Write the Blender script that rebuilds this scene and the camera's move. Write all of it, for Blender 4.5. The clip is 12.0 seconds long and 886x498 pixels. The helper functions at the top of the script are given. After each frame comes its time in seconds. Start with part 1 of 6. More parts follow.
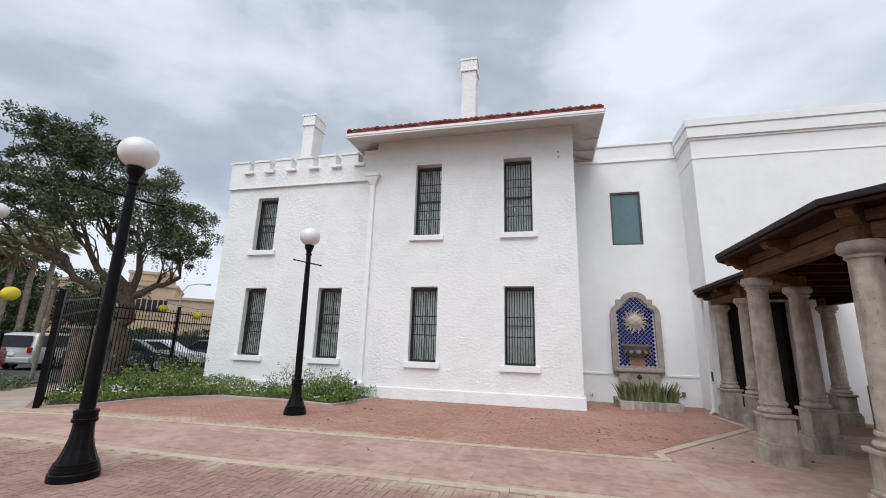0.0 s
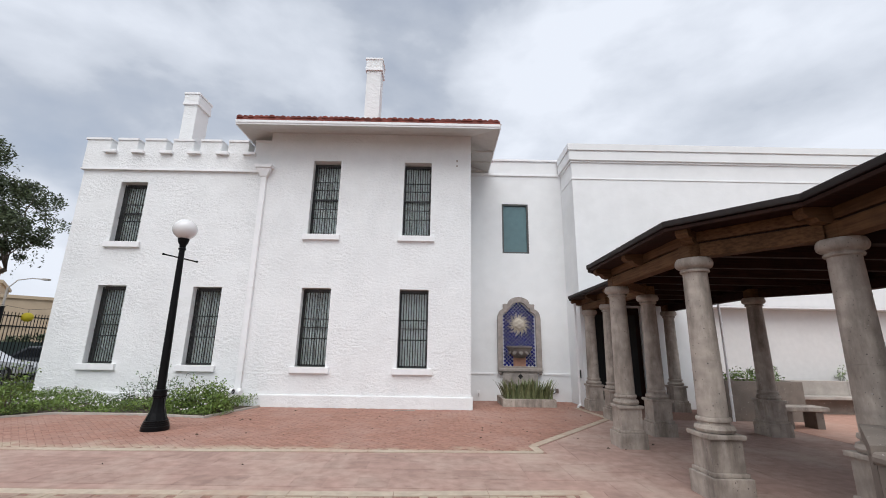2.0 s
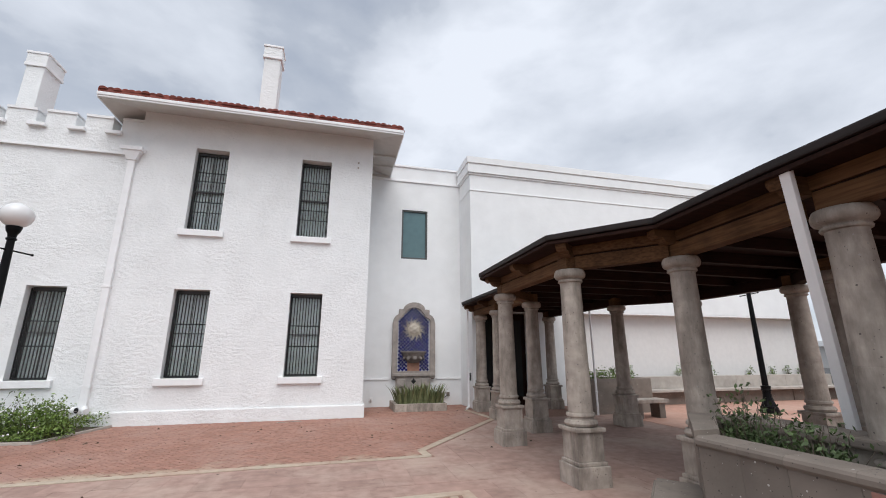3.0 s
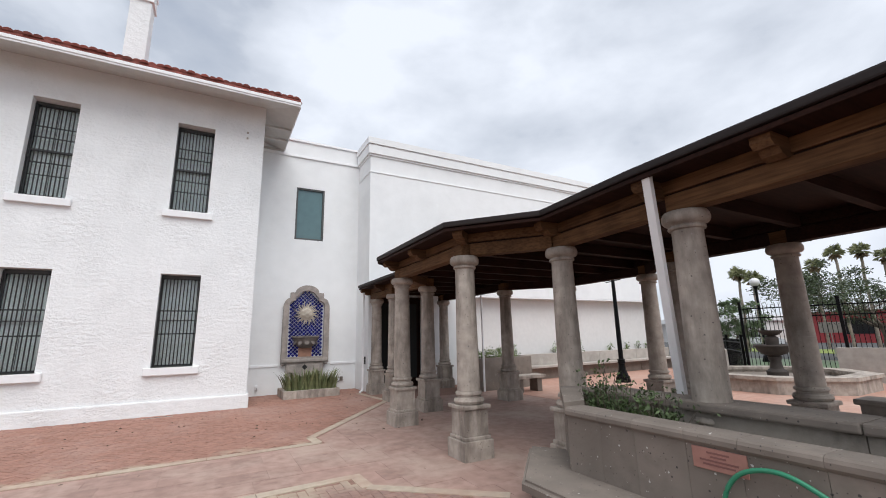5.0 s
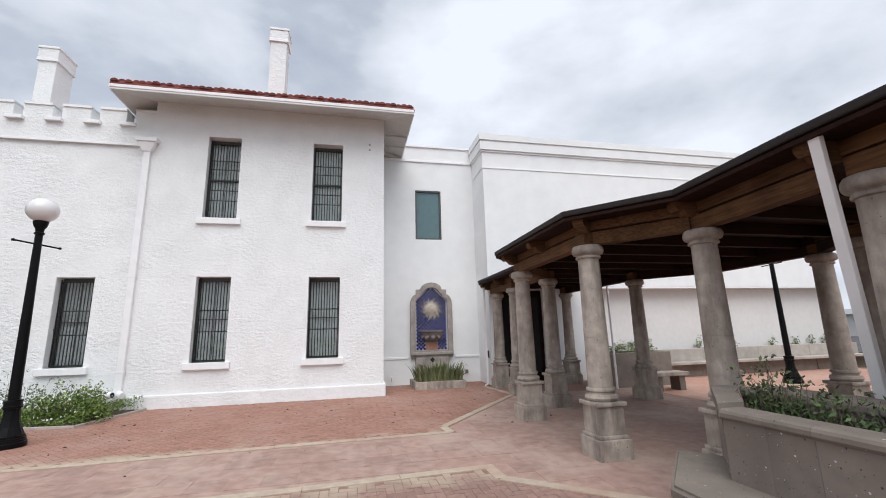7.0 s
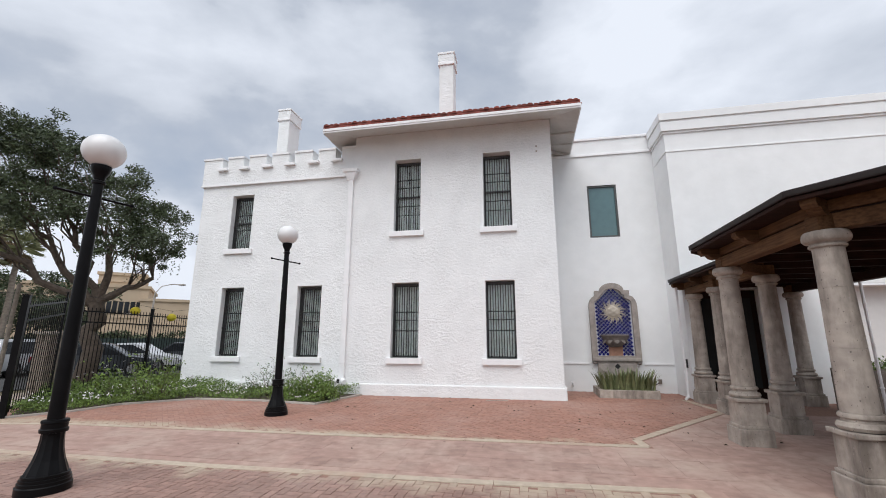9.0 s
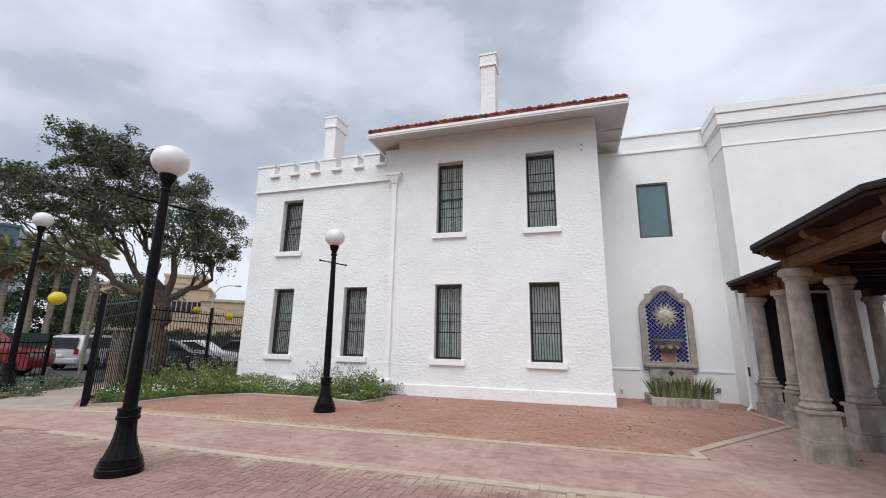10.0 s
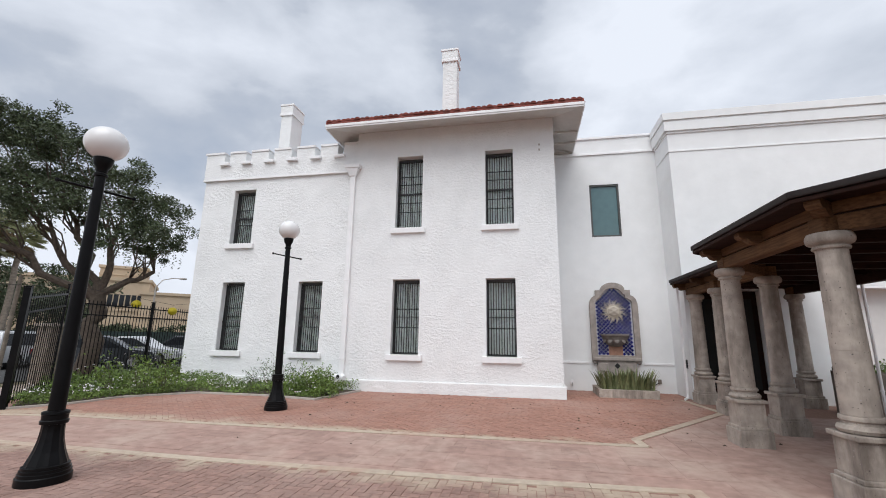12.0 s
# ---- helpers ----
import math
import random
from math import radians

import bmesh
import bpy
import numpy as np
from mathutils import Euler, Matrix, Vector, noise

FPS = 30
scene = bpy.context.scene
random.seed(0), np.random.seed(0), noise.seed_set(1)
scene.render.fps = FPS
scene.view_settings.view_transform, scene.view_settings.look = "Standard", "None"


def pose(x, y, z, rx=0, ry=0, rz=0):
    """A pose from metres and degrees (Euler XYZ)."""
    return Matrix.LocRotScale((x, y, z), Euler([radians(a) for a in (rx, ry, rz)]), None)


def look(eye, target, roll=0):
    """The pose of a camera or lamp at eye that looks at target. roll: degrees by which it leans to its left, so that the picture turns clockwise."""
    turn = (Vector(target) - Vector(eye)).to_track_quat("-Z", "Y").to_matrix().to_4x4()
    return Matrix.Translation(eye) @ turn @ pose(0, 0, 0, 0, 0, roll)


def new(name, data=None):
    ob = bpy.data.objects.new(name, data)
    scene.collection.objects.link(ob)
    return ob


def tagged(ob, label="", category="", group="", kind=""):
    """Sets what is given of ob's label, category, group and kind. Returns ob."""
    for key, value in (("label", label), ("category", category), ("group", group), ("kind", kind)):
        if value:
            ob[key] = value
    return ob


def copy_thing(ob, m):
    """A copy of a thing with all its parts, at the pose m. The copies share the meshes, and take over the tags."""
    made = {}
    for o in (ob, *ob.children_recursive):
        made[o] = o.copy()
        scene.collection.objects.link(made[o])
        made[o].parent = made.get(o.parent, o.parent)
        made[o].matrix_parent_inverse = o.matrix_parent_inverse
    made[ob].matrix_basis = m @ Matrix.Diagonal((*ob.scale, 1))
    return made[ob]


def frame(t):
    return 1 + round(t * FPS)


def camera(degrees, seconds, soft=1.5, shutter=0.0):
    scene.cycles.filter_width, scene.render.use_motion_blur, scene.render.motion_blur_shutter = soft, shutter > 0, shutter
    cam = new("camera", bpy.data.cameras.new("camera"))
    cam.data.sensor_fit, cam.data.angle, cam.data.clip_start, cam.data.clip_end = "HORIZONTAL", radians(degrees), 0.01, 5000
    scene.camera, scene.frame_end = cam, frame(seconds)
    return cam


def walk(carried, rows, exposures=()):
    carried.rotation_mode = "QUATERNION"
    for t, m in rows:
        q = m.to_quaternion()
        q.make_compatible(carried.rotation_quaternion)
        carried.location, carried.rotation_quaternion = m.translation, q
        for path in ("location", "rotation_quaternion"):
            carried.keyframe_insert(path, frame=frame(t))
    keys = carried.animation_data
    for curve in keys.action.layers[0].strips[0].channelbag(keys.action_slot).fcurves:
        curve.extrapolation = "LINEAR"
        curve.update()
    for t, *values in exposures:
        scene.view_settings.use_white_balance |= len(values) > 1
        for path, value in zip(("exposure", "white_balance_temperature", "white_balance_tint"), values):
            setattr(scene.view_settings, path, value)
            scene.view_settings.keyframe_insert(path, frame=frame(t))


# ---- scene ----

# camera: seconds, place, yaw, pitch, roll
cam = camera(93.9, 12.0, soft=1.0)
EXPOSURE = 0.075
PATH = [
    (0.0, -0.945, -12.239, 1.626, 13.68, 12.88, -1.64),
    (0.5, -0.947, -12.241, 1.628, 13.16, 13.19, -1.51),
    (1.0, -0.943, -12.238, 1.629, 10.99, 13.12, -1.42),
    (1.5, -0.927, -12.227, 1.632, 6.23, 13.26, -1.23),
    (2.0, -0.901, -12.216, 1.635, -0.49, 13.57, -0.94),
    (2.5, -0.873, -12.210, 1.641, -7.73, 13.97, -0.45),
    (3.0, -0.854, -12.210, 1.646, -14.43, 14.33, 0.07),
    (3.5, -0.846, -12.212, 1.649, -20.14, 14.21, 0.66),
    (3.7, -0.844, -12.213, 1.651, -22.07, 14.09, 0.85),
    (4.1, -0.844, -12.210, 1.654, -25.39, 13.58, 1.11),
    (4.5, -0.843, -12.204, 1.662, -27.61, 12.79, 1.23),
    (4.9, -0.841, -12.199, 1.669, -28.48, 11.99, 1.31),
    (5.3, -0.841, -12.196, 1.673, -27.76, 11.45, 1.42),
    (5.5, -0.843, -12.196, 1.673, -26.87, 11.24, 1.54),
    (6.0, -0.855, -12.197, 1.671, -23.13, 11.12, 1.60),
    (6.5, -0.871, -12.199, 1.667, -17.91, 11.29, 1.67),
    (7.0, -0.884, -12.200, 1.664, -12.15, 11.49, 1.52),
    (7.2, -0.889, -12.201, 1.663, -9.85, 11.50, 1.42),
    (9.0, -0.942, -12.232, 1.653, 11.30, 12.15, -0.05),
    (9.5, -0.946, -12.236, 1.642, 15.17, 12.40, -0.57),
    (10.0, -0.949, -12.238, 1.630, 17.09, 12.43, -0.99),
    (10.5, -0.950, -12.235, 1.627, 17.00, 12.40, -1.02),
    (11.0, -0.950, -12.230, 1.633, 15.61, 12.20, -1.05),
    (11.5, -0.952, -12.225, 1.642, 13.48, 11.91, -0.98),
    (12.0, -0.954, -12.222, 1.647, 11.27, 11.82, -0.80),
]
walk(cam, [(t, pose(x, y, z, 90 + pitch, roll, yaw)) for t, x, y, z, yaw, pitch, roll in PATH], exposures=[(0.0, EXPOSURE, 6360, 9), (3.0, EXPOSURE, 6360, 9), (5.3, EXPOSURE + 0.1, 6360, 9), (6.5, EXPOSURE + 0.1, 6360, 9), (9.0, EXPOSURE, 6360, 9), (12.0, EXPOSURE, 6360, 9)])

# ---- sky and sun: bright overcast with thin blue gaps ----
SUN_EL, SUN_AZ = 58.0, 184.0          # elevation, compass turn of the sun from +y, clockwise
world = bpy.data.worlds.new("overcast_sky")
scene.world = world
world.use_nodes = True
wn, wl = world.node_tree.nodes, world.node_tree.links
wn.clear()


def wnode(kind, **kw):
    n = wn.new(kind)
    for k, v in kw.items():
        n.inputs[k].default_value = v
    return n


w_out = wnode("ShaderNodeOutputWorld")
w_bg = wnode("ShaderNodeBackground", Strength=0.107)
w_sky = wn.new("ShaderNodeTexSky")
w_sky.sky_type = "NISHITA"
w_sky.sun_disc = False
w_sky.sun_elevation = radians(SUN_EL)
w_sky.sun_rotation = radians(SUN_AZ)
w_co = wn.new("ShaderNodeTexCoord")
w_map = wn.new("ShaderNodeMapping")
w_map.inputs["Scale"].default_value = (1.0, 1.0, 1.9)
w_map.inputs["Rotation"].default_value = (0.0, 0.0, radians(-25))
w_map.inputs["Location"].default_value = (0.9, 1.6, 0.2)
w_n1 = wnode("ShaderNodeTexNoise", Scale=2.3, Detail=8.0, Roughness=0.5, Distortion=0.15)
w_cov = wn.new("ShaderNodeValToRGB")
w_cov.color_ramp.elements[0].position, w_cov.color_ramp.elements[0].color = 0.26, (0.55, 0.55, 0.55, 1)
w_cov.color_ramp.elements[1].position, w_cov.color_ramp.elements[1].color = 0.44, (1, 1, 1, 1)
w_tone = wn.new("ShaderNodeValToRGB")
w_tone.color_ramp.elements[0].position, w_tone.color_ramp.elements[0].color = 0.40, (4.85, 5.2, 5.9, 1)
w_tone.color_ramp.elements[1].position, w_tone.color_ramp.elements[1].color = 0.62, (7.5, 7.8, 8.5, 1)
w_mix = wn.new("ShaderNodeMix")
w_mix.data_type = "RGBA"
wl.new(w_co.outputs["Generated"], w_map.inputs["Vector"])
wl.new(w_map.outputs["Vector"], w_n1.inputs["Vector"])
wl.new(w_n1.outputs["Fac"], w_cov.inputs["Fac"])
w_sep = wn.new("ShaderNodeSeparateXYZ")
w_haze = wn.new("ShaderNodeMapRange")
w_haze.inputs["From Min"].default_value, w_haze.inputs["From Max"].default_value = 0.02, 0.42
w_haze.inputs["To Min"].default_value, w_haze.inputs["To Max"].default_value = 0.16, 0.0
w_add = wn.new("ShaderNodeMath")
wl.new(w_co.outputs["Generated"], w_sep.inputs["Vector"])
wl.new(w_sep.outputs["Z"], w_haze.inputs["Value"])
wl.new(w_n1.outputs["Fac"], w_add.inputs[0])
wl.new(w_haze.outputs["Result"], w_add.inputs[1])
wl.new(w_add.outputs["Value"], w_tone.inputs["Fac"])
wl.new(w_cov.outputs["Color"], w_mix.inputs["Factor"])
wl.new(w_sky.outputs["Color"], w_mix.inputs["A"])
wl.new(w_tone.outputs["Color"], w_mix.inputs["B"])
wl.new(w_mix.outputs["Result"], w_bg.inputs["Color"])
wl.new(w_bg.outputs["Background"], w_out.inputs["Surface"])

sun = new("sun", bpy.data.lights.new("sun", "SUN"))
sun.data.energy, sun.data.angle, sun.data.color = 2.4, radians(55), (1.0, 0.975, 0.955)
sa, se = radians(SUN_AZ), radians(SUN_EL)
sun.matrix_world = look((30 * math.sin(sa) * math.cos(se), 30 * math.cos(sa) * math.cos(se), 30 * math.sin(se)), (0, 0, 0))

# ---- materials ----
def mat(name, color, rough=0.7, metal=0.0, var=0.12, scale=6.0, bump=0.0, bump_scale=40.0, bump_dist=0.01, stain=0.0, stain_scale=0.7,
        stain_color=None, spec=0.5, island=0.0, obj=0.0, streak=1.0):
    """A surface with fine grain, larger blotches and relief. island, obj: how much the value varies from piece to piece."""
    m = bpy.data.materials.new(name)
    m.use_nodes = True
    n, l = m.node_tree.nodes, m.node_tree.links
    b = n["Principled BSDF"]
    b.inputs["Roughness"].default_value, b.inputs["Metallic"].default_value = rough, metal
    b.inputs["Specular IOR Level"].default_value = spec
    co = n.new("ShaderNodeNewGeometry")
    pos = co.outputs["Position"]
    fine = n.new("ShaderNodeTexNoise")
    fine.inputs["Scale"].default_value, fine.inputs["Detail"].default_value = scale, 5.0
    l.new(pos, fine.inputs["Vector"])
    ramp = n.new("ShaderNodeMapRange")
    ramp.inputs["From Min"].default_value, ramp.inputs["From Max"].default_value = 0.3, 0.7
    ramp.inputs["To Min"].default_value, ramp.inputs["To Max"].default_value = 1 - var, 1 + var
    l.new(fine.outputs["Fac"], ramp.inputs["Value"])
    value = ramp.outputs["Result"]
    if island or obj:
        src = co.outputs["Random Per Island"] if island else n.new("ShaderNodeObjectInfo").outputs["Random"]
        amount = island or obj
        r2 = n.new("ShaderNodeMapRange")
        r2.inputs["To Min"].default_value, r2.inputs["To Max"].default_value = 1 - amount, 1 + amount
        l.new(src, r2.inputs["Value"])
        mul = n.new("ShaderNodeMath")
        mul.operation = "MULTIPLY"
        l.new(value, mul.inputs[0])
        l.new(r2.outputs["Result"], mul.inputs[1])
        value = mul.outputs["Value"]
    tint = n.new("ShaderNodeVectorMath")
    tint.operation = "SCALE"
    tint.inputs[0].default_value = color[:3]
    l.new(value, tint.inputs["Scale"])
    col = tint.outputs["Vector"]
    if stain:
        big = n.new("ShaderNodeTexNoise")
        big.inputs["Scale"].default_value, big.inputs["Detail"].default_value, big.inputs["Roughness"].default_value = stain_scale, 7.0, 0.65
        flow = n.new("ShaderNodeMapping")
        flow.inputs["Scale"].default_value = (1.0, 1.0, streak)
        l.new(pos, flow.inputs["Vector"])
        l.new(flow.outputs["Vector"], big.inputs["Vector"])
        rr = n.new("ShaderNodeMapRange")
        rr.inputs["From Min"].default_value, rr.inputs["From Max"].default_value = 0.46, 0.68
        rr.inputs["To Min"].default_value, rr.inputs["To Max"].default_value = 0.0, stain
        l.new(big.outputs["Fac"], rr.inputs["Value"])
        mix = n.new("ShaderNodeMix")
        mix.data_type = "RGBA"
        sc = stain_color or tuple(c * 0.5 for c in color[:3])
        mix.inputs["B"].default_value = (*sc[:3], 1)
        l.new(rr.outputs["Result"], mix.inputs["Factor"])
        l.new(col, mix.inputs["A"])
        col = mix.outputs["Result"]
    l.new(col, b.inputs["Base Color"])
    if bump:
        bn = n.new("ShaderNodeTexNoise")
        bn.inputs["Scale"].default_value, bn.inputs["Detail"].default_value = bump_scale, 4.0
        l.new(pos, bn.inputs["Vector"])
        bp = n.new("ShaderNodeBump")
        bp.inputs["Strength"].default_value, bp.inputs["Distance"].default_value = bump, bump_dist
        l.new(bn.outputs["Fac"], bp.inputs["Height"])
        l.new(bp.outputs["Normal"], b.inputs["Normal"])
    return m


def wood_mat(name, color, axis, dark=0.45):
    m = mat(name, color, rough=0.8, spec=0.2, var=0.15, scale=3, stain=0.6, stain_scale=1.7, stain_color=tuple(c * dark for c in color), obj=0.12)
    n, l = m.node_tree.nodes, m.node_tree.links
    b = n["Principled BSDF"]
    geo = n.new("ShaderNodeNewGeometry")
    mp = n.new("ShaderNodeMapping")
    s = [14.0, 14.0, 22.0]
    s[axis] = 1.2
    mp.inputs["Scale"].default_value = s
    l.new(geo.outputs["Position"], mp.inputs["Vector"])
    gr = n.new("ShaderNodeTexNoise")
    gr.inputs["Scale"].default_value, gr.inputs["Detail"].default_value = 2.0, 6.0
    l.new(mp.outputs["Vector"], gr.inputs["Vector"])
    src = b.inputs["Base Color"].links[0].from_socket
    mix = n.new("ShaderNodeMix")
    mix.data_type = "RGBA"
    mix.blend_type = "MULTIPLY"
    mix.inputs["Factor"].default_value = 0.8
    rp = n.new("ShaderNodeValToRGB")
    rp.color_ramp.elements[0].position, rp.color_ramp.elements[0].color = 0.32, (0.45, 0.42, 0.4, 1)
    rp.color_ramp.elements[1].position, rp.color_ramp.elements[1].color = 0.62, (1, 1, 1, 1)
    l.new(gr.outputs["Fac"], rp.inputs["Fac"])
    l.new(src, mix.inputs["A"])
    l.new(rp.outputs["Color"], mix.inputs["B"])
    l.new(mix.outputs["Result"], b.inputs["Base Color"])
    bp = n.new("ShaderNodeBump")
    bp.inputs["Strength"].default_value, bp.inputs["Distance"].default_value = 0.35, 0.006
    l.new(gr.outputs["Fac"], bp.inputs["Height"])
    l.new(bp.outputs["Normal"], b.inputs["Normal"])
    return m


def stucco_mat(name, color, strength, scale, dist):
    """Painted stucco: trowelled waves, grit and faint grey weathering."""
    m = mat(name, color, rough=0.88, var=0.025, scale=2.2, stain=0.32, stain_scale=0.6, stain_color=tuple(c * 0.80 for c in color), spec=0.25)
    n, l = m.node_tree.nodes, m.node_tree.links
    b = n["Principled BSDF"]
    geo = n.new("ShaderNodeNewGeometry")
    mp = n.new("ShaderNodeMapping")
    mp.inputs["Scale"].default_value = (0.75, 1.0, 1.15)
    l.new(geo.outputs["Position"], mp.inputs["Vector"])
    n1 = n.new("ShaderNodeTexNoise")
    n1.inputs["Scale"].default_value, n1.inputs["Detail"].default_value, n1.inputs["Roughness"].default_value = scale, 6.0, 0.62
    n2 = n.new("ShaderNodeTexNoise")
    n2.inputs["Scale"].default_value, n2.inputs["Detail"].default_value = scale * 0.11, 4.0
    l.new(mp.outputs["Vector"], n1.inputs["Vector"])
    l.new(mp.outputs["Vector"], n2.inputs["Vector"])
    # patches where the trowel left the coat smooth
    patch = n.new("ShaderNodeMapRange")
    patch.inputs["From Min"].default_value, patch.inputs["From Max"].default_value = 0.32, 0.62
    patch.inputs["To Min"].default_value, patch.inputs["To Max"].default_value = 0.25, 1.0
    l.new(n2.outputs["Fac"], patch.inputs["Value"])
    chip = n.new("ShaderNodeMapRange")
    chip.inputs["From Min"].default_value, chip.inputs["From Max"].default_value = 0.38, 0.64
    l.new(n1.outputs["Fac"], chip.inputs["Value"])
    add = n.new("ShaderNodeMath")
    add.operation = "MULTIPLY"
    l.new(chip.outputs["Result"], add.inputs[0])
    l.new(patch.outputs["Result"], add.inputs[1])
    bp = n.new("ShaderNodeBump")
    bp.inputs["Strength"].default_value, bp.inputs["Distance"].default_value = strength, dist
    l.new(add.outputs["Value"], bp.inputs["Height"])
    l.new(bp.outputs["Normal"], b.inputs["Normal"])
    return m


WHITE = (0.815, 0.825, 0.825)
M_STUCCO = stucco_mat("rough_white_stucco", WHITE, 0.8, 11.5, 0.012)
M_SMOOTH = stucco_mat("smooth_white_stucco", WHITE, 0.3, 6.0, 0.004)
M_TRIM = mat("white_paint", (0.83, 0.83, 0.835), 0.6, var=0.03, bump=0.1, bump_scale=25)
# white soffit paint, greyed down for the shade under the eaves
M_SOFFIT = mat("shade_grey_soffit_paint", (0.58, 0.56, 0.53), 0.7, var=0.05)
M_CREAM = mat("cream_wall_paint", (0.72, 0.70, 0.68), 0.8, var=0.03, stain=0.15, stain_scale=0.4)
M_TILE = mat("terracotta_tile", (0.28, 0.075, 0.057), 0.8, var=0.25, scale=9, stain=0.6, stain_scale=3.0, stain_color=(0.13, 0.05, 0.04), obj=0.3, bump=0.3)
M_TILE_I = mat("terracotta_tile_rest", (0.28, 0.075, 0.057), 0.8, var=0.25, scale=9, stain=0.6, stain_scale=3.0, stain_color=(0.13, 0.05, 0.04), island=0.3, bump=0.3)
M_BLACK = mat("black_iron_paint", (0.006, 0.006, 0.0065), 0.32, var=0.2, bump=0.08, bump_scale=60, spec=0.10)
M_BAR = mat("dark_bar_paint", (0.022, 0.022, 0.023), 0.55, var=0.2)
M_FRAME = mat("dark_window_frame", (0.07, 0.072, 0.07), 0.45, var=0.1)
M_STONE = mat("grey_cantera_stone", (0.40, 0.348, 0.30), 0.85, var=0.2, scale=7, stain=0.85, stain_scale=3.4, streak=0.28, stain_color=(0.15, 0.125, 0.105), bump=0.5, bump_scale=28, bump_dist=0.006)
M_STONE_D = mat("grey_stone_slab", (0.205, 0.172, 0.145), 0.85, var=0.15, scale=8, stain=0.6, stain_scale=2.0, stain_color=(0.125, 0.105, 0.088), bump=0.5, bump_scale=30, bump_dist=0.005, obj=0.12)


def speckle(m, light, dark):
    """Adds small pale flecks and dark pits to a stone."""
    n, l = m.node_tree.nodes, m.node_tree.links
    b = n["Principled BSDF"]
    geo = n.new("ShaderNodeNewGeometry")
    src = b.inputs["Base Color"].links[0].from_socket
    for scale, lo, colour, seed in ((11.0, 0.085, light, 0.0), (24.0, 0.085, light, 11.0), (13.0, 0.10, dark, 7.0), (30.0, 0.12, dark, 3.0)):
        mp = n.new("ShaderNodeMapping")
        mp.inputs["Location"].default_value = (seed, seed * 2, seed)
        vo = n.new("ShaderNodeTexVoronoi")
        vo.inputs["Scale"].default_value = scale
        cut = n.new("ShaderNodeMath")
        cut.operation = "LESS_THAN"
        cut.inputs[1].default_value = lo
        pick = n.new("ShaderNodeSeparateColor")
        odd = n.new("ShaderNodeMath")
        odd.operation = "LESS_THAN"
        odd.inputs[1].default_value = 0.4
        both = n.new("ShaderNodeMath")
        both.operation = "MULTIPLY"
        mix = n.new("ShaderNodeMix")
        mix.data_type = "RGBA"
        mix.inputs["B"].default_value = (*colour, 1)
        l.new(geo.outputs["Position"], mp.inputs["Vector"])
        l.new(mp.outputs["Vector"], vo.inputs["Vector"])
        l.new(vo.outputs["Distance"], cut.inputs[0])
        l.new(vo.outputs["Color"], pick.inputs["Color"])
        l.new(pick.outputs["Red"], odd.inputs[0])
        l.new(cut.outputs["Value"], both.inputs[0])
        l.new(odd.outputs["Value"], both.inputs[1])
        l.new(both.outputs["Value"], mix.inputs["Factor"])
        l.new(src, mix.inputs["A"])
        src = mix.outputs["Result"]
    l.new(src, b.inputs["Base Color"])


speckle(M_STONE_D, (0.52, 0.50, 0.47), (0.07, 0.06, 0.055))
speckle(M_STONE, (0.36, 0.33, 0.30), (0.12, 0.10, 0.09))
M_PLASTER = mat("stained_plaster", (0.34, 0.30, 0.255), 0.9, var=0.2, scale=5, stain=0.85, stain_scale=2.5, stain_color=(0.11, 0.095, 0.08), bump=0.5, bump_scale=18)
M_WOOD_Y = wood_mat("brown_timber_y", (0.155, 0.080, 0.037), 1)
M_WOOD_X = wood_mat("brown_timber_x", (0.14, 0.074, 0.036), 0)
# dark brown timber, blackened further for the shade under the walkway roof
M_WOOD_D = wood_mat("shade_dark_timber", (0.030, 0.011, 0.007), 0)
M_GUTTER = mat("dark_brown_gutter", (0.022, 0.016, 0.015), 0.6, var=0.15, spec=0.25)
M_BRICK_S = mat("dusty_paver_brick", (0.262, 0.162, 0.132), 0.88, var=0.16, scale=14, stain=0.55, stain_scale=0.6, stain_color=(0.38, 0.275, 0.235), bump=0.25, bump_scale=80, bump_dist=0.003, island=0.14)
M_BRICK_SO = mat("dusty_paver_brick_single", (0.262, 0.162, 0.132), 0.88, var=0.16, scale=14, stain=0.55, stain_scale=0.6, stain_color=(0.38, 0.275, 0.235), bump=0.25, bump_scale=80, bump_dist=0.003, obj=0.14)
M_FOUNT = mat("dark_brown_stone", (0.048, 0.038, 0.032), 0.7, var=0.2, scale=7, stain=0.5, stain_scale=2.0, bump=0.3)
M_BRICK = mat("red_paver_brick", (0.315, 0.165, 0.122), 0.85, var=0.14, scale=14, stain=0.6, stain_scale=0.5, stain_color=(0.40, 0.27, 0.225), bump=0.25, bump_scale=80, bump_dist=0.003, island=0.11)
M_BRICK_O = mat("red_paver_brick_single", (0.315, 0.165, 0.122), 0.85, var=0.14, scale=14, stain=0.6, stain_scale=0.5, stain_color=(0.40, 0.27, 0.225), bump=0.25, bump_scale=80, bump_dist=0.003, obj=0.11)
M_SAND = mat("joint_sand", (0.26, 0.15, 0.115), 0.95, var=0.2, scale=20)
M_PAVER = mat("pink_concrete_slab", (0.33, 0.215, 0.178), 0.85, var=0.16, scale=6, stain=0.85, stain_scale=0.75, stain_color=(0.45, 0.345, 0.285), bump=0.3, bump_scale=50, bump_dist=0.003, obj=0.10)


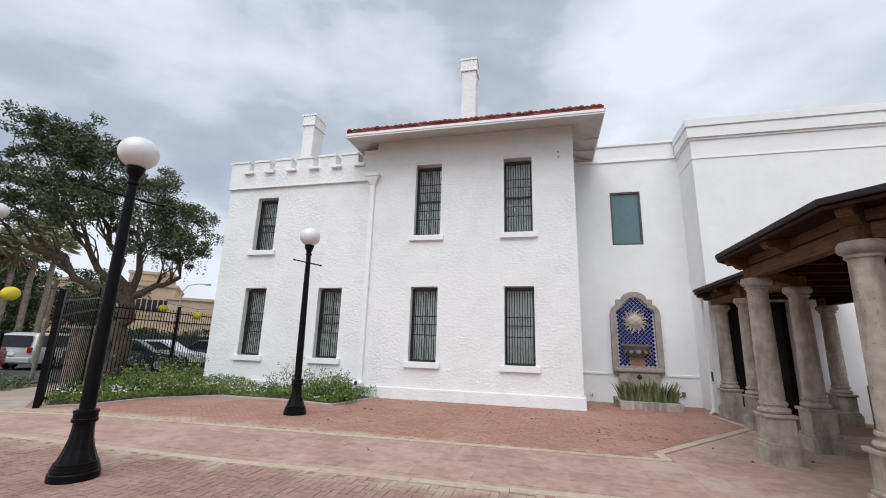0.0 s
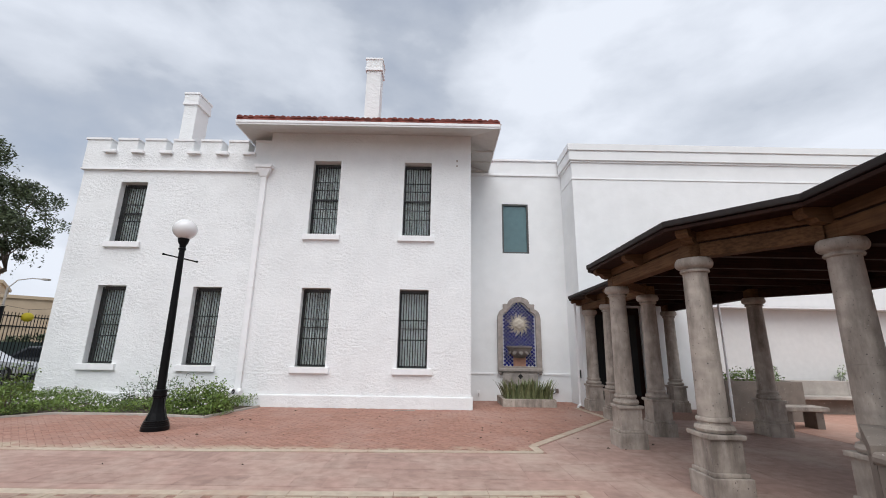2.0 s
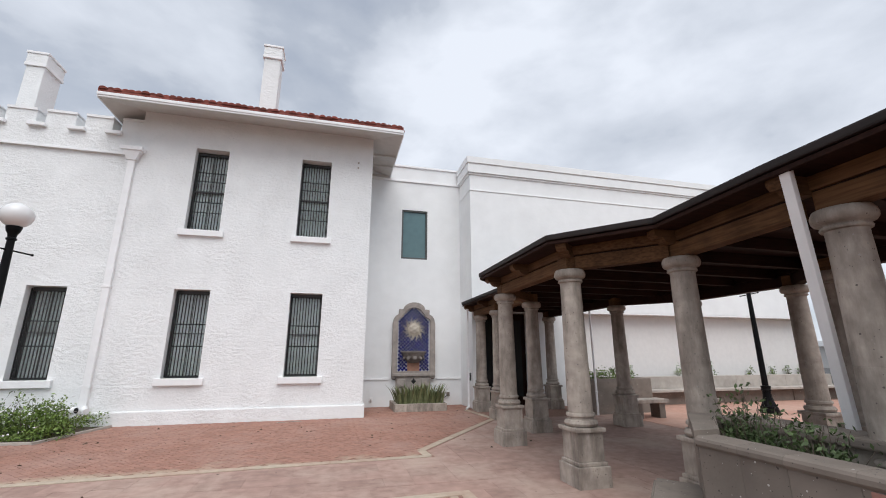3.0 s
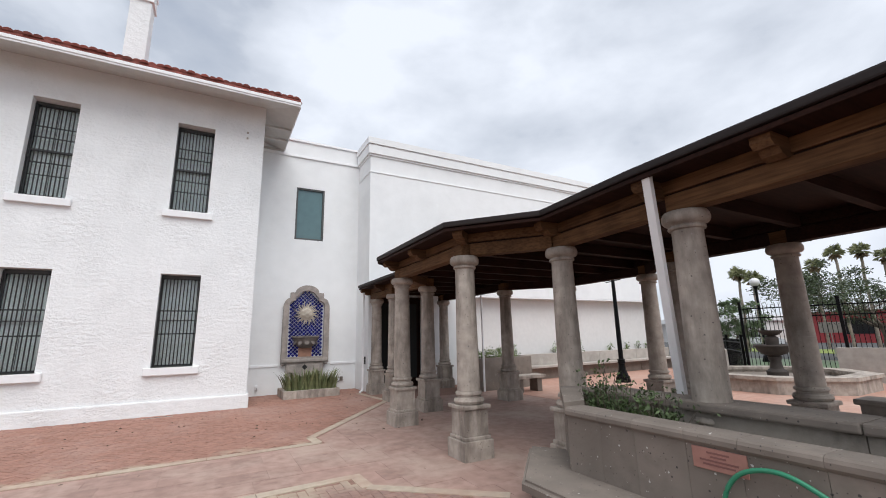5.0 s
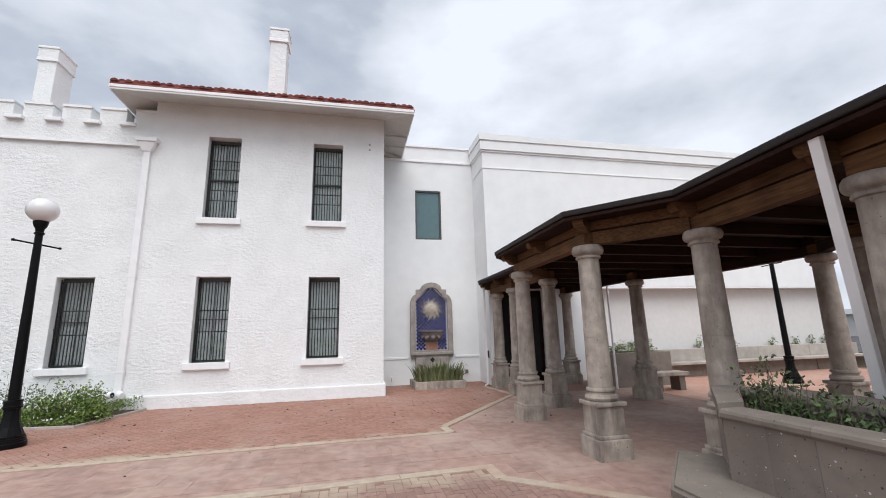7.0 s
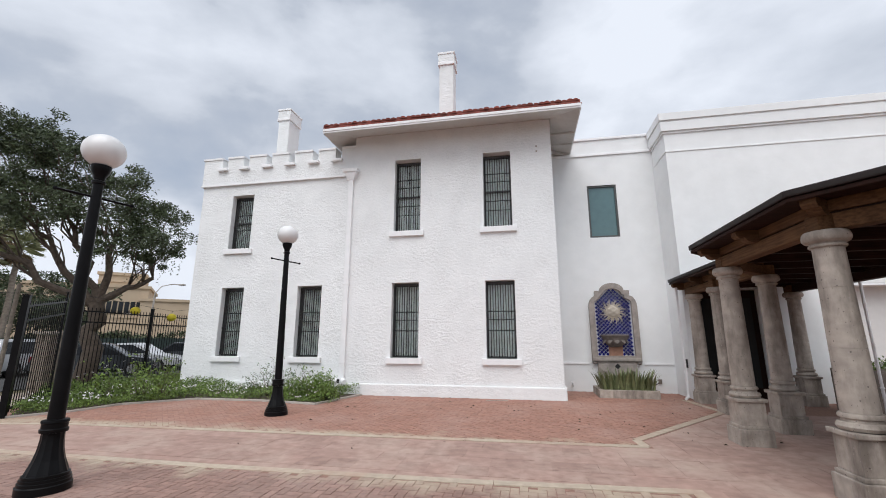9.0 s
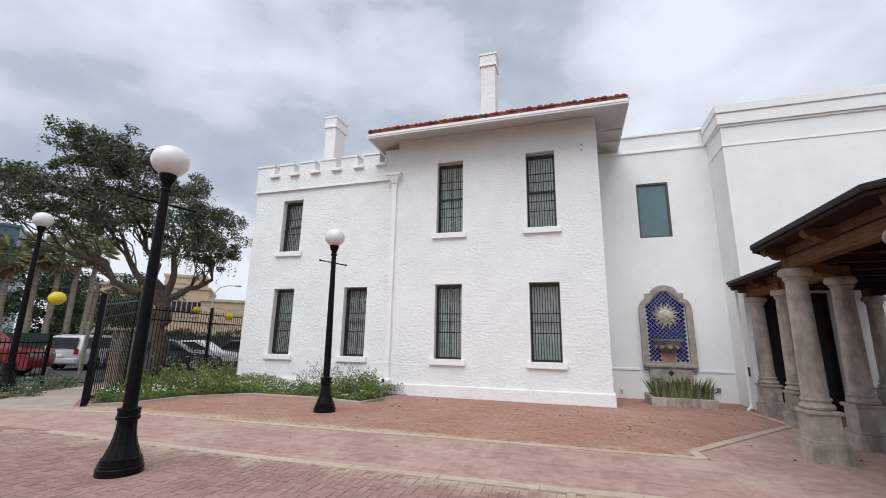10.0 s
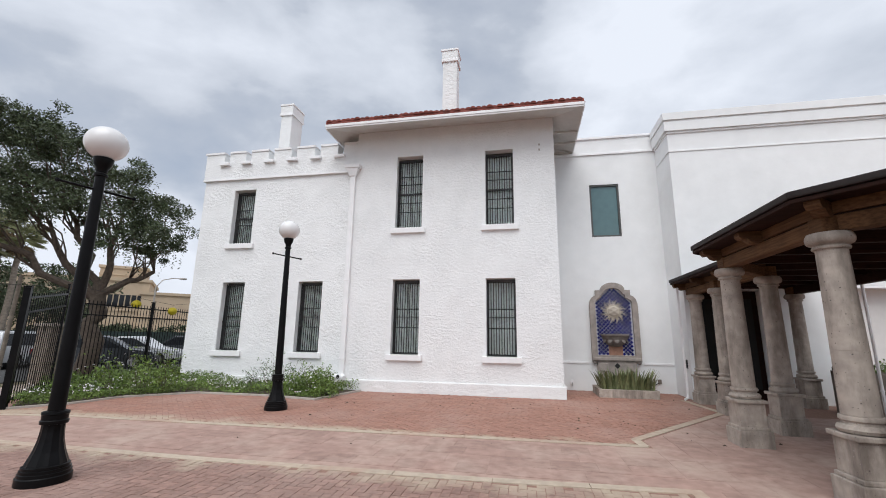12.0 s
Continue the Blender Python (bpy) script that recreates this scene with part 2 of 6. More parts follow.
def smear(m, y0, y1, colour, amount):
    """Irregular pale mortar washed over the pieces between y0 (strongest) and y1."""
    n, l = m.node_tree.nodes, m.node_tree.links
    b = n["Principled BSDF"]
    src = b.inputs["Base Color"].links[0].from_socket
    geo = n.new("ShaderNodeNewGeometry")
    sep = n.new("ShaderNodeSeparateXYZ")
    l.new(geo.outputs["Position"], sep.inputs["Vector"])
    fall = n.new("ShaderNodeMapRange")
    fall.inputs["From Min"].default_value, fall.inputs["From Max"].default_value = y0, y1
    fall.inputs["To Min"].default_value, fall.inputs["To Max"].default_value = 1.0, 0.0
    l.new(sep.outputs["Y"], fall.inputs["Value"])
    nz = n.new("ShaderNodeTexNoise")
    nz.inputs["Scale"].default_value, nz.inputs["Detail"].default_value, nz.inputs["Roughness"].default_value = 1.3, 6.0, 0.6
    l.new(geo.outputs["Position"], nz.inputs["Vector"])
    add = n.new("ShaderNodeMath")
    add.operation = "MULTIPLY_ADD"
    add.inputs[1].default_value = 0.42
    l.new(fall.outputs["Result"], add.inputs[0])
    l.new(nz.outputs["Fac"], add.inputs[2])
    cut = n.new("ShaderNodeMapRange")
    cut.inputs["From Min"].default_value, cut.inputs["From Max"].default_value = 0.70, 0.92
    cut.inputs["To Max"].default_value = amount
    l.new(add.outputs["Value"], cut.inputs["Value"])
    mix = n.new("ShaderNodeMix")
    mix.data_type = "RGBA"
    mix.inputs["B"].default_value = (*colour, 1)
    l.new(cut.outputs["Result"], mix.inputs["Factor"])
    l.new(src, mix.inputs["A"])
    l.new(mix.outputs["Result"], b.inputs["Base Color"])


MORTAR = (0.45, 0.375, 0.28)
for m_ in (M_BRICK, M_BRICK_O):
    smear(m_, -5.0, -4.25, MORTAR, 0.75)
for m_ in (M_BRICK_S, M_BRICK_SO):
    smear(m_, -6.9, -7.8, MORTAR, 0.8)
M_BAND = mat("pale_concrete_band", (0.44, 0.365, 0.285), 0.9, var=0.12, scale=9, stain=0.7, stain_scale=1.1, stain_color=(0.38, 0.24, 0.18), bump=0.3, bump_scale=60, bump_dist=0.003, obj=0.08)
M_CONC = mat("pale_concrete", (0.42, 0.38, 0.34), 0.9, var=0.1, scale=5, stain=0.5, stain_scale=0.9, bump=0.3, bump_scale=40, bump_dist=0.004)
M_PATH = mat("worn_concrete_path", (0.37, 0.31, 0.26), 0.9, var=0.1, scale=5, stain=0.6, stain_scale=0.9, bump=0.3, bump_scale=40, bump_dist=0.004)
M_GROUND = mat("dry_grass_ground", (0.16, 0.13, 0.075), 0.95, var=0.3, scale=5, stain=0.8, stain_scale=0.6, stain_color=(0.08, 0.09, 0.035), bump=0.6, bump_scale=30)
M_ASPHALT = mat("asphalt", (0.07, 0.07, 0.07), 0.9, var=0.2, scale=20, bump=0.3)
M_SOIL = mat("dark_soil", (0.07, 0.05, 0.035), 0.95, var=0.3, scale=12, bump=0.8, bump_scale=30)
M_LEAF = mat("oak_leaf", (0.062, 0.083, 0.038), 0.6, var=0.3, scale=1.5, island=0.45)
M_LEAF2 = mat("bush_leaf", (0.125, 0.19, 0.038), 0.55, var=0.35, scale=3, island=0.55)
M_LEAF3 = mat("pale_leaf", (0.10, 0.15, 0.07), 0.6, var=0.3, scale=2, island=0.4)
M_LEAF4 = mat("planter_leaf", (0.07, 0.105, 0.036), 0.6, var=0.3, scale=3, island=0.45)
M_BLOOM = mat("pale_blossom", (0.75, 0.72, 0.74), 0.7, var=0.1)
M_BARK = mat("bark", (0.105, 0.08, 0.062), 0.9, var=0.3, scale=8, bump=0.8, bump_scale=18, bump_dist=0.03)
M_PALMBARK = mat("palm_bark", (0.24, 0.20, 0.16), 0.9, var=0.3, scale=7, bump=0.8, bump_scale=14, bump_dist=0.03)
M_FROND = mat("palm_frond", (0.20, 0.21, 0.10), 0.6, var=0.25, scale=2, island=0.4)
M_DRYFROND = mat("dry_frond", (0.25, 0.18, 0.10), 0.8, var=0.25, scale=3, island=0.4)
M_AGAVE = mat("agave_leaf", (0.16, 0.185, 0.085), 0.5, var=0.25, scale=9, obj=0.35)
M_GROUT = mat("white_grout", (0.55, 0.56, 0.60), 0.8, var=0.05)
M_TERRA = mat("terracotta_block", (0.36, 0.20, 0.14), 0.85, var=0.15, scale=10)
M_BOWL = mat("dark_weathered_bowl_stone", (0.19, 0.165, 0.15), 0.85, var=0.2, scale=12, stain=0.8, stain_scale=5.0, stain_color=(0.09, 0.08, 0.075), bump=0.6, bump_scale=40)
M_SUNSTONE = mat("buff_carved_stone", (0.47, 0.42, 0.35), 0.85, var=0.15, scale=10, stain=0.4, stain_scale=6, bump=0.3)
M_FSTONE = mat("fountain_surround_stone", (0.34, 0.30, 0.27), 0.85, var=0.14, scale=9, stain=0.7, stain_scale=3.0, stain_color=(0.20, 0.18, 0.17), bump=0.4)
M_HOSE = mat("green_rubber_hose", (0.03, 0.22, 0.12), 0.4, var=0.1)
M_PLAQUE = mat("red_stone_plaque", (0.35, 0.175, 0.14), 0.7, var=0.1, scale=12, bump=0.15)
M_INK = mat("engraved_line", (0.20, 0.09, 0.08), 0.8)
M_BLIND = mat("pale_grey_blind", (0.88, 0.90, 0.88), 0.8, var=0.08)
# near-black paint that stands for the darkness inside hollows
M_DARK = mat("painted_hollow_dark", (0.02, 0.02, 0.02), 0.9)
M_LANTERN = mat("yellow_paper_lantern", (0.62, 0.50, 0.02), 0.6, var=0.06)
M_MESHFENCE = mat("dark_green_screen", (0.028, 0.045, 0.04), 0.8, var=0.15)
M_BEIGE = mat("beige_render", (0.47, 0.37, 0.265), 0.9, var=0.06, scale=1)
M_TEAL = mat("teal_cladding", (0.055, 0.12, 0.15), 0.35, var=0.1, scale=1)
M_REDWALL = mat("red_painted_wall", (0.33, 0.045, 0.05), 0.8, var=0.1, scale=1)
M_CARWHITE = mat("silver_car_paint", (0.66, 0.67, 0.68), 0.25, metal=0.3, var=0.02)
M_CARRED = mat("dark_red_car_paint", (0.22, 0.012, 0.018), 0.25, var=0.02)
M_CARDARK = mat("dark_car_paint", (0.04, 0.045, 0.05), 0.25, var=0.02)
M_TYRE = mat("tyre_rubber", (0.02, 0.02, 0.02), 0.8)
M_RIM = mat("alloy_rim", (0.4, 0.4, 0.4), 0.35, metal=0.8)
M_TAIL = mat("red_tail_lens", (0.35, 0.01, 0.01), 0.2)
M_GRAVESTONE = mat("rubble_stone", (0.238, 0.194, 0.158), 0.9, var=0.2, scale=5, island=0.25, bump=0.5)


def glass_mat(name, color, rough=0.02):
    m = bpy.data.materials.new(name)
    m.use_nodes = True
    b = m.node_tree.nodes["Principled BSDF"]
    b.inputs["Base Color"].default_value = (*color, 1)
    b.inputs["Roughness"].default_value, b.inputs["IOR"].default_value = rough, 1.5
    b.inputs["Transmission Weight"].default_value = 1.0
    return m


M_GLASS = glass_mat("window_glass", (0.90, 0.95, 0.95))
M_TINTGLASS = mat("tinted_reflective_glass", (0.10, 0.175, 0.18), 0.04, var=0.05, spec=1.0)
M_CARGLASS = mat("car_glass", (0.012, 0.014, 0.017), 0.12, spec=0.35)
M_OPAL = glass_mat("opal_globe", (0.9, 0.9, 0.9), 0.5)
ob_ = M_OPAL.node_tree.nodes["Principled BSDF"]
ob_.inputs["Transmission Weight"].default_value = 0.0
ob_.inputs["Base Color"].default_value = (0.70, 0.695, 0.69, 1)
ob_.inputs["Roughness"].default_value = 0.22
ob_.inputs["Subsurface Weight"].default_value = 0.0
ob_.inputs["Subsurface Radius"].default_value = (0.1, 0.1, 0.1)


# ---- building helpers ----
def part(name, bm, material, parent=None, label="", smooth=False):
    """Links a bmesh as one mesh object under parent."""
    me = bpy.data.meshes.new(name)
    bm.normal_update()
    bm.to_mesh(me)
    bm.free()
    me.materials.append(material)
    if smooth:
        me.shade_smooth()
        me.set_sharp_from_angle(angle=radians(38))
    ob = new(name, me)
    ob.parent = parent
    return tagged(ob, label)


def thing(name, label, category, at=(0, 0, 0), turn=0.0, group="", kind=""):
    ob = new(name)
    ob.matrix_basis = pose(*at, 0, 0, turn)
    return tagged(ob, label, category, group, kind)


def bx(bm, x0, x1, y0, y1, z0, z1, bevel=0.0):
    vs = [bm.verts.new(p) for p in ((x0, y0, z0), (x1, y0, z0), (x1, y1, z0), (x0, y1, z0), (x0, y0, z1), (x1, y0, z1), (x1, y1, z1), (x0, y1, z1))]
    fs = [bm.faces.new([vs[i] for i in q]) for q in ((3, 2, 1, 0), (4, 5, 6, 7), (0, 1, 5, 4), (1, 2, 6, 5), (2, 3, 7, 6), (3, 0, 4, 7))]
    if bevel:
        es = {e for f in fs for e in f.edges}
        bmesh.ops.bevel(bm, geom=list(es), offset=bevel, segments=2, affect="EDGES", profile=0.6)
    return bm


def box(x0, x1, y0, y1, z0, z1, bevel=0.0):
    return bx(bmesh.new(), x0, x1, y0, y1, z0, z1, bevel)


def lathe(bm, profile, n=24, cx=0.0, cy=0.0):
    """Turns (radius, height) pairs about an upright axis; closes the ends."""
    rings = []
    for r, z in profile:
        rings.append([bm.verts.new((cx + r * math.cos(2 * math.pi * i / n), cy + r * math.sin(2 * math.pi * i / n), z)) for i in range(n)])
    for a, b in zip(rings, rings[1:]):
        for i in range(n):
            bm.faces.new((a[i], a[(i + 1) % n], b[(i + 1) % n], b[i]))
    bm.faces.new(rings[0][::-1])
    bm.faces.new(rings[-1])
    return bm


def tube(bm, pts, radii, n=8):
    """A round bar through the points."""
    pts = [Vector(p) for p in pts]
    rings = []
    for i, p in enumerate(pts):
        d = (pts[min(i + 1, len(pts) - 1)] - pts[max(i - 1, 0)]).normalized()
        u = d.cross(Vector((0, 0, 1)) if abs(d.z) < 0.9 else Vector((1, 0, 0))).normalized()
        v = d.cross(u)
        r = radii[i] if isinstance(radii, (list, tuple)) else radii
        rings.append([bm.verts.new(p + (u * math.cos(2 * math.pi * k / n) + v * math.sin(2 * math.pi * k / n)) * r) for k in range(n)])
    for a, b in zip(rings, rings[1:]):
        for k in range(n):
            bm.faces.new((a[k], a[(k + 1) % n], b[(k + 1) % n], b[k]))
    bm.faces.new(rings[0][::-1])
    bm.faces.new(rings[-1])
    return bm


def prism(bm, outline, z0, z1):
    """An upright prism over a counter-clockwise outline."""
    lo = [bm.verts.new((x, y, z0)) for x, y in outline]
    hi = [bm.verts.new((x, y, z1)) for x, y in outline]
    k = len(outline)
    bm.faces.new(lo[::-1])
    bm.faces.new(hi)
    for i in range(k):
        bm.faces.new((lo[i], lo[(i + 1) % k], hi[(i + 1) % k], hi[i]))
    return bm


def slab_y(bm, outline, y0, y1):
    """A flat shape in x and z, from y0 (front) to y1."""
    a = [bm.verts.new((x, y0, z)) for x, z in outline]
    b = [bm.verts.new((x, y1, z)) for x, z in outline]
    k = len(outline)
    bm.faces.new(a)
    bm.faces.new(b[::-1])
    for i in range(k):
        bm.faces.new((a[(i + 1) % k], a[i], b[i], b[(i + 1) % k]))
    bmesh.ops.recalc_face_normals(bm, faces=bm.faces)
    return bm


def wall_along_x(x0, x1, z0, z1, y0, y1, holes=()):
    """A wall with real openings; holes are (x0, x1, z0, z1)."""
    xs = sorted({x0, x1, *[h[0] for h in holes], *[h[1] for h in holes]})
    zs = sorted({z0, z1, *[h[2] for h in holes], *[h[3] for h in holes]})
    bm = bmesh.new()
    solid = {}
    for i in range(len(xs) - 1):
        for j in range(len(zs) - 1):
            mx, mz = (xs[i] + xs[i + 1]) / 2, (zs[j] + zs[j + 1]) / 2
            solid[i, j] = not any(h[0] < mx < h[1] and h[2] < mz < h[3] for h in holes)

    def quad(*ps):
        bm.faces.new([bm.verts.new(p) for p in ps])
    for (i, j), s in solid.items():
        if not s:
            continue
        a, b, c, d = xs[i], xs[i + 1], zs[j], zs[j + 1]
        quad((a, y0, c), (b, y0, c), (b, y0, d), (a, y0, d))
        quad((b, y1, c), (a, y1, c), (a, y1, d), (b, y1, d))
        if not solid.get((i - 1, j)):
            quad((a, y1, c), (a, y0, c), (a, y0, d), (a, y1, d))
        if not solid.get((i + 1, j)):
            quad((b, y0, c), (b, y1, c), (b, y1, d), (b, y0, d))
        if not solid.get((i, j - 1)):
            quad((a, y1, c), (b, y1, c), (b, y0, c), (a, y0, c))
        if not solid.get((i, j + 1)):
            quad((a, y0, d), (b, y0, d), (b, y1, d), (a, y1, d))
    bmesh.ops.remove_doubles(bm, verts=bm.verts, dist=0.0005)
    return bm


def in_poly(x, y, poly):
    c = False
    for (x1, y1), (x2, y2) in zip(poly, poly[1:] + poly[:1]):
        if (y1 > y) != (y2 > y) and x < (x2 - x1) * (y - y1) / (y2 - y1) + x1:
            c = not c
    return c


def structure(name, bm, material, label, category, smooth=False):
    return tagged(part(name, bm, material, None, label, smooth), label, category, "", "structure")


# ---- ground ----
structure("ground", prism(bmesh.new(), [(-600, -600), (600, -600), (600, 600), (-600, 600)], -0.6, -0.06), M_GROUND,
          "dry patchy grass and earth reaching the horizon", "ground")
pavement = structure("pavement", prism(bmesh.new(), [(-13.2, -40), (40, -40), (40, 2.5), (-13.2, 2.5)], -0.05, -0.006), M_SAND,
                     "bedding sand in the joints under the red pavers", "pavement")
structure("road", prism(bmesh.new(), [(-46, -60), (-17.5, -60), (-17.5, 14), (-46, 34)], -0.055, -0.02), M_ASPHALT, "grey asphalt parking area behind the fence", "road")
structure("street", prism(bmesh.new(), [(27, -60), (60, -60), (60, 60), (27, 60)], -0.055, -0.005), M_ASPHALT, "grey asphalt street beyond the plaza fence", "road")
structure("garden_path", prism(bmesh.new(), [(-16.6, -0.9), (-15.95, -2.5), (-15.6, -3.8), (-14.7, -5.05), (-14.2, -6.9), (-12.2, -6.4), (-11.85, -5.25), (-13.2, -4.2), (-15.2, -1.6)], -0.05, -0.004), M_PATH,
          "pale concrete path through the open gate", "path")

# ---- old house: main block, left wing ----
HX0, HX1 = -6.42, 0.0
EAVE = 8.12
W_UP = [(-5.0, -4.13, 4.97, 7.40), (-2.11, -1.25, 4.97, 7.40)]
W_LO = [(-5.0, -4.14, 1.08, 3.33), (-2.11, -1.25, 1.08, 3.33)]
W_WING = [(-11.06, -10.22, 4.66, 6.62), (-11.10, -10.26, 1.07, 3.32), (-8.27, -7.42, 1.07, 3.32)]
WY = 0.12
structure("wall_south", wall_along_x(HX0, HX1, -0.05, EAVE + 0.3, 0.0, 0.5, W_UP + W_LO), M_STUCCO, "rough white stucco wall of the old house with barred windows", "wall")
structure("wall_east", box(HX1 - 0.5, HX1, 0.5, 9.0, -0.05, EAVE + 0.3), M_STUCCO, "rough white stucco side wall of the old house", "wall")
structure("wall_west", box(HX0, HX0 + 0.5, 0.5, 9.0, -0.05, EAVE + 0.3), M_STUCCO, "rough white stucco side wall above the wing", "wall")
structure("wall_north", box(HX0, HX1, 9.0, 9.4, -0.05, EAVE + 0.3), M_STUCCO, "white stucco rear wall of the old house", "wall")
structure("plinth", box(HX0, HX1 + 0.055, -0.055, 0.0, -0.05, 0.33, 0.03), M_STUCCO, "projecting white stucco plinth along the house base", "plinth")
structure("plinth_side", box(HX1, HX1 + 0.06, 0.0, 2.2, -0.05, 0.33), M_STUCCO, "projecting white stucco plinth at the house corner", "plinth")
WX0, WTOP = -12.32, 8.04
structure("wing_wall_south", wall_along_x(WX0, HX0, -0.05, 7.0, WY, WY + 0.5, W_WING), M_STUCCO, "rough white stucco wing wall with three barred windows", "wall")
structure("wing_wall_west", box(WX0, WX0 + 0.5, WY + 0.5, 9.0, -0.05, 7.0), M_STUCCO, "rough white stucco end wall of the wing", "wall")
structure("wing_wall_north", box(WX0, HX0, 9.0, 9.4, -0.05, 7.0), M_STUCCO, "white stucco rear wall of the wing", "wall")
structure("wing_roof", box(WX0 + 0.3, HX0, WY + 0.3, 9.2, 7.0, 7.15), M_CONC, "flat grey roof deck behind the parapet", "roof")
structure("wing_plinth", box(WX0 - 0.04, HX0, WY - 0.05, WY, -0.05, 0.3, 0.012), M_STUCCO, "white stucco plinth of the wing", "plinth")
NOTCH = [-11.50, -10.63, -9.72, -8.83, -7.93, -7.06]
structure("parapet", wall_along_x(WX0 - 0.05, HX0, 7.0, WTOP, WY - 0.06, WY + 0.34, [(x - 0.11, x + 0.11, 7.66, WTOP + 0.01) for x in NOTCH]), M_STUCCO,
          "white stucco parapet with six narrow notches", "parapet")
structure("parapet_west", box(WX0 - 0.05, WX0 + 0.3, WY + 0.34, 9.2, 7.0, WTOP), M_STUCCO, "white stucco parapet at the wing's end", "parapet")
structure("parapet_cap", wall_along_x(WX0 - 0.09, HX0, WTOP, WTOP + 0.05, WY - 0.09, WY + 0.38, [(x - 0.11, x + 0.11, WTOP - 0.01, WTOP + 0.06) for x in NOTCH]), M_TRIM,
          "thin white coping on the parapet", "trim")
structure("parapet_string", box(WX0 - 0.07, HX0 - 0.02, WY - 0.085, WY - 0.06, 7.0, 7.06, 0.008), M_TRIM, "thin white string course under the parapet", "trim")
sill0 = structure("scupper_sill", box(-0.2, 0.2, -0.11, 0.0, -0.10, 0.0, 0.012), M_TRIM, "small white sill block under a parapet notch", "trim")
sill0["group"] = "parapet sill blocks"
sill0.matrix_basis = pose(NOTCH[0] - 0.03, WY - 0.06, 7.66)
for x in NOTCH[1:]:
    copy_thing(sill0, pose(x - 0.03, WY - 0.06, 7.66))

# ---- hipped tile roof of the house ----
RX0, RX1, RY0, RZ = -7.12, 0.80, -0.95, 8.22
PITCH = math.tan(radians(19))
roof = tagged(thing("roof", "low hipped roof of weathered red clay tiles", "roof"), kind="structure")
RY1 = 10.2
bm = bmesh.new()
half = (RX1 - RX0) / 2
lo = [bm.verts.new(p) for p in ((RX0, RY0, RZ), (RX1, RY0, RZ), (RX1, RY1, RZ), (RX0, RY1, RZ))]
rg = [bm.verts.new(((RX0 + RX1) / 2, RY0 + half, RZ + half * PITCH)), bm.verts.new(((RX0 + RX1) / 2, RY1 - half, RZ + half * PITCH))]
for q in ((lo[0], lo[1], rg[0]), (lo[1], lo[2], rg[1], rg[0]), (lo[2], lo[3], rg[1]), (lo[3], lo[0], rg[0], rg[1]),):
    bm.faces.new(q)
part("roof_deck", bm, M_TILE, roof)
structure("fascia", box(RX0 - 0.005, RX1 + 0.005, RY0 - 0.03, RY0, 8.10, 8.23, 0.006), M_TRIM, "white painted eaves board", "trim")
structure("fascia_lip", box(RX0 - 0.02, RX1 + 0.02, RY0 - 0.05, RY0 - 0.03, 8.15, 8.235, 0.006), M_TRIM, "white moulding along the eaves board", "trim")
structure("tile_bed", box(RX0 - 0.01, RX1 + 0.01, RY0 - 0.045, RY0 + 0.02, 8.237, 8.345, 0.012), M_TILE, "mortar bed of red clay under the eaves tiles", "trim")
structure("fascia_east", box(RX1, RX1 + 0.03, RY0, 10.0, 8.10, 8.23), M_TRIM, "white painted eaves board on the side", "trim")
structure("fascia_west", box(RX0 - 0.03, RX0, RY0, 10.0, 8.10, 8.23), M_TRIM, "white painted eaves board on the side", "trim")


def soffit(name, quad):
    b = bmesh.new()
    v = [b.verts.new(p) for p in quad]
    b.faces.new(v)
    r = bmesh.ops.extrude_face_region(b, geom=list(b.faces))
    for e in r["geom"]:
        if isinstance(e, bmesh.types.BMVert):
            e.co.z += 0.025
    bmesh.ops.recalc_face_normals(b, faces=b.faces)
    structure(name, b, M_SOFFIT, "boarded eaves underside, white paint greyed for the eaves shade", "soffit")


ZS, ZE = 8.36, 8.115
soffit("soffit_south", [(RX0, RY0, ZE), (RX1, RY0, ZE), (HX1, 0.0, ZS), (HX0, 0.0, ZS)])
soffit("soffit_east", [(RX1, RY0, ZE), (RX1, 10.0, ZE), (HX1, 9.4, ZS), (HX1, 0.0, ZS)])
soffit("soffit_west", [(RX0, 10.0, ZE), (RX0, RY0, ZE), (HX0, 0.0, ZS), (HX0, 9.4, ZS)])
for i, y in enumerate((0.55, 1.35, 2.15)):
    structure("eaves_batten", box(0.02, RX1 - 0.01, y, y + 0.05, 8.085, 8.15), M_SOFFIT, "eaves batten in white greyed for the eaves shade", "trim")


def barrel(r=0.096, length=0.42, n=6, rise=0.7):
    """One low half-round roof tile along +y, its mouth at y = 0 closed with mortar."""
    b = bmesh.new()
    rows = []
    for y, k, dz in ((0.0, 0.97, -0.004), (0.012, 1.0, 0.0), (length, 0.86, 0.0)):
        rows.append([b.verts.new((r * k * math.cos(math.pi * i / n), y, r * rise * k * math.sin(math.pi * i / n) + dz)) for i in range(n + 1)])
    for a, c in zip(rows, rows[1:]):
        for i in range(n):
            b.faces.new((a[i], c[i], c[i + 1], a[i + 1]))
    b.faces.new([rows[0][i] for i in range(n + 1)])
    b.faces.new([rows[-1][i] for i in range(n, -1, -1)])
    bmesh.ops.recalc_face_normals(b, faces=b.faces)
    return b


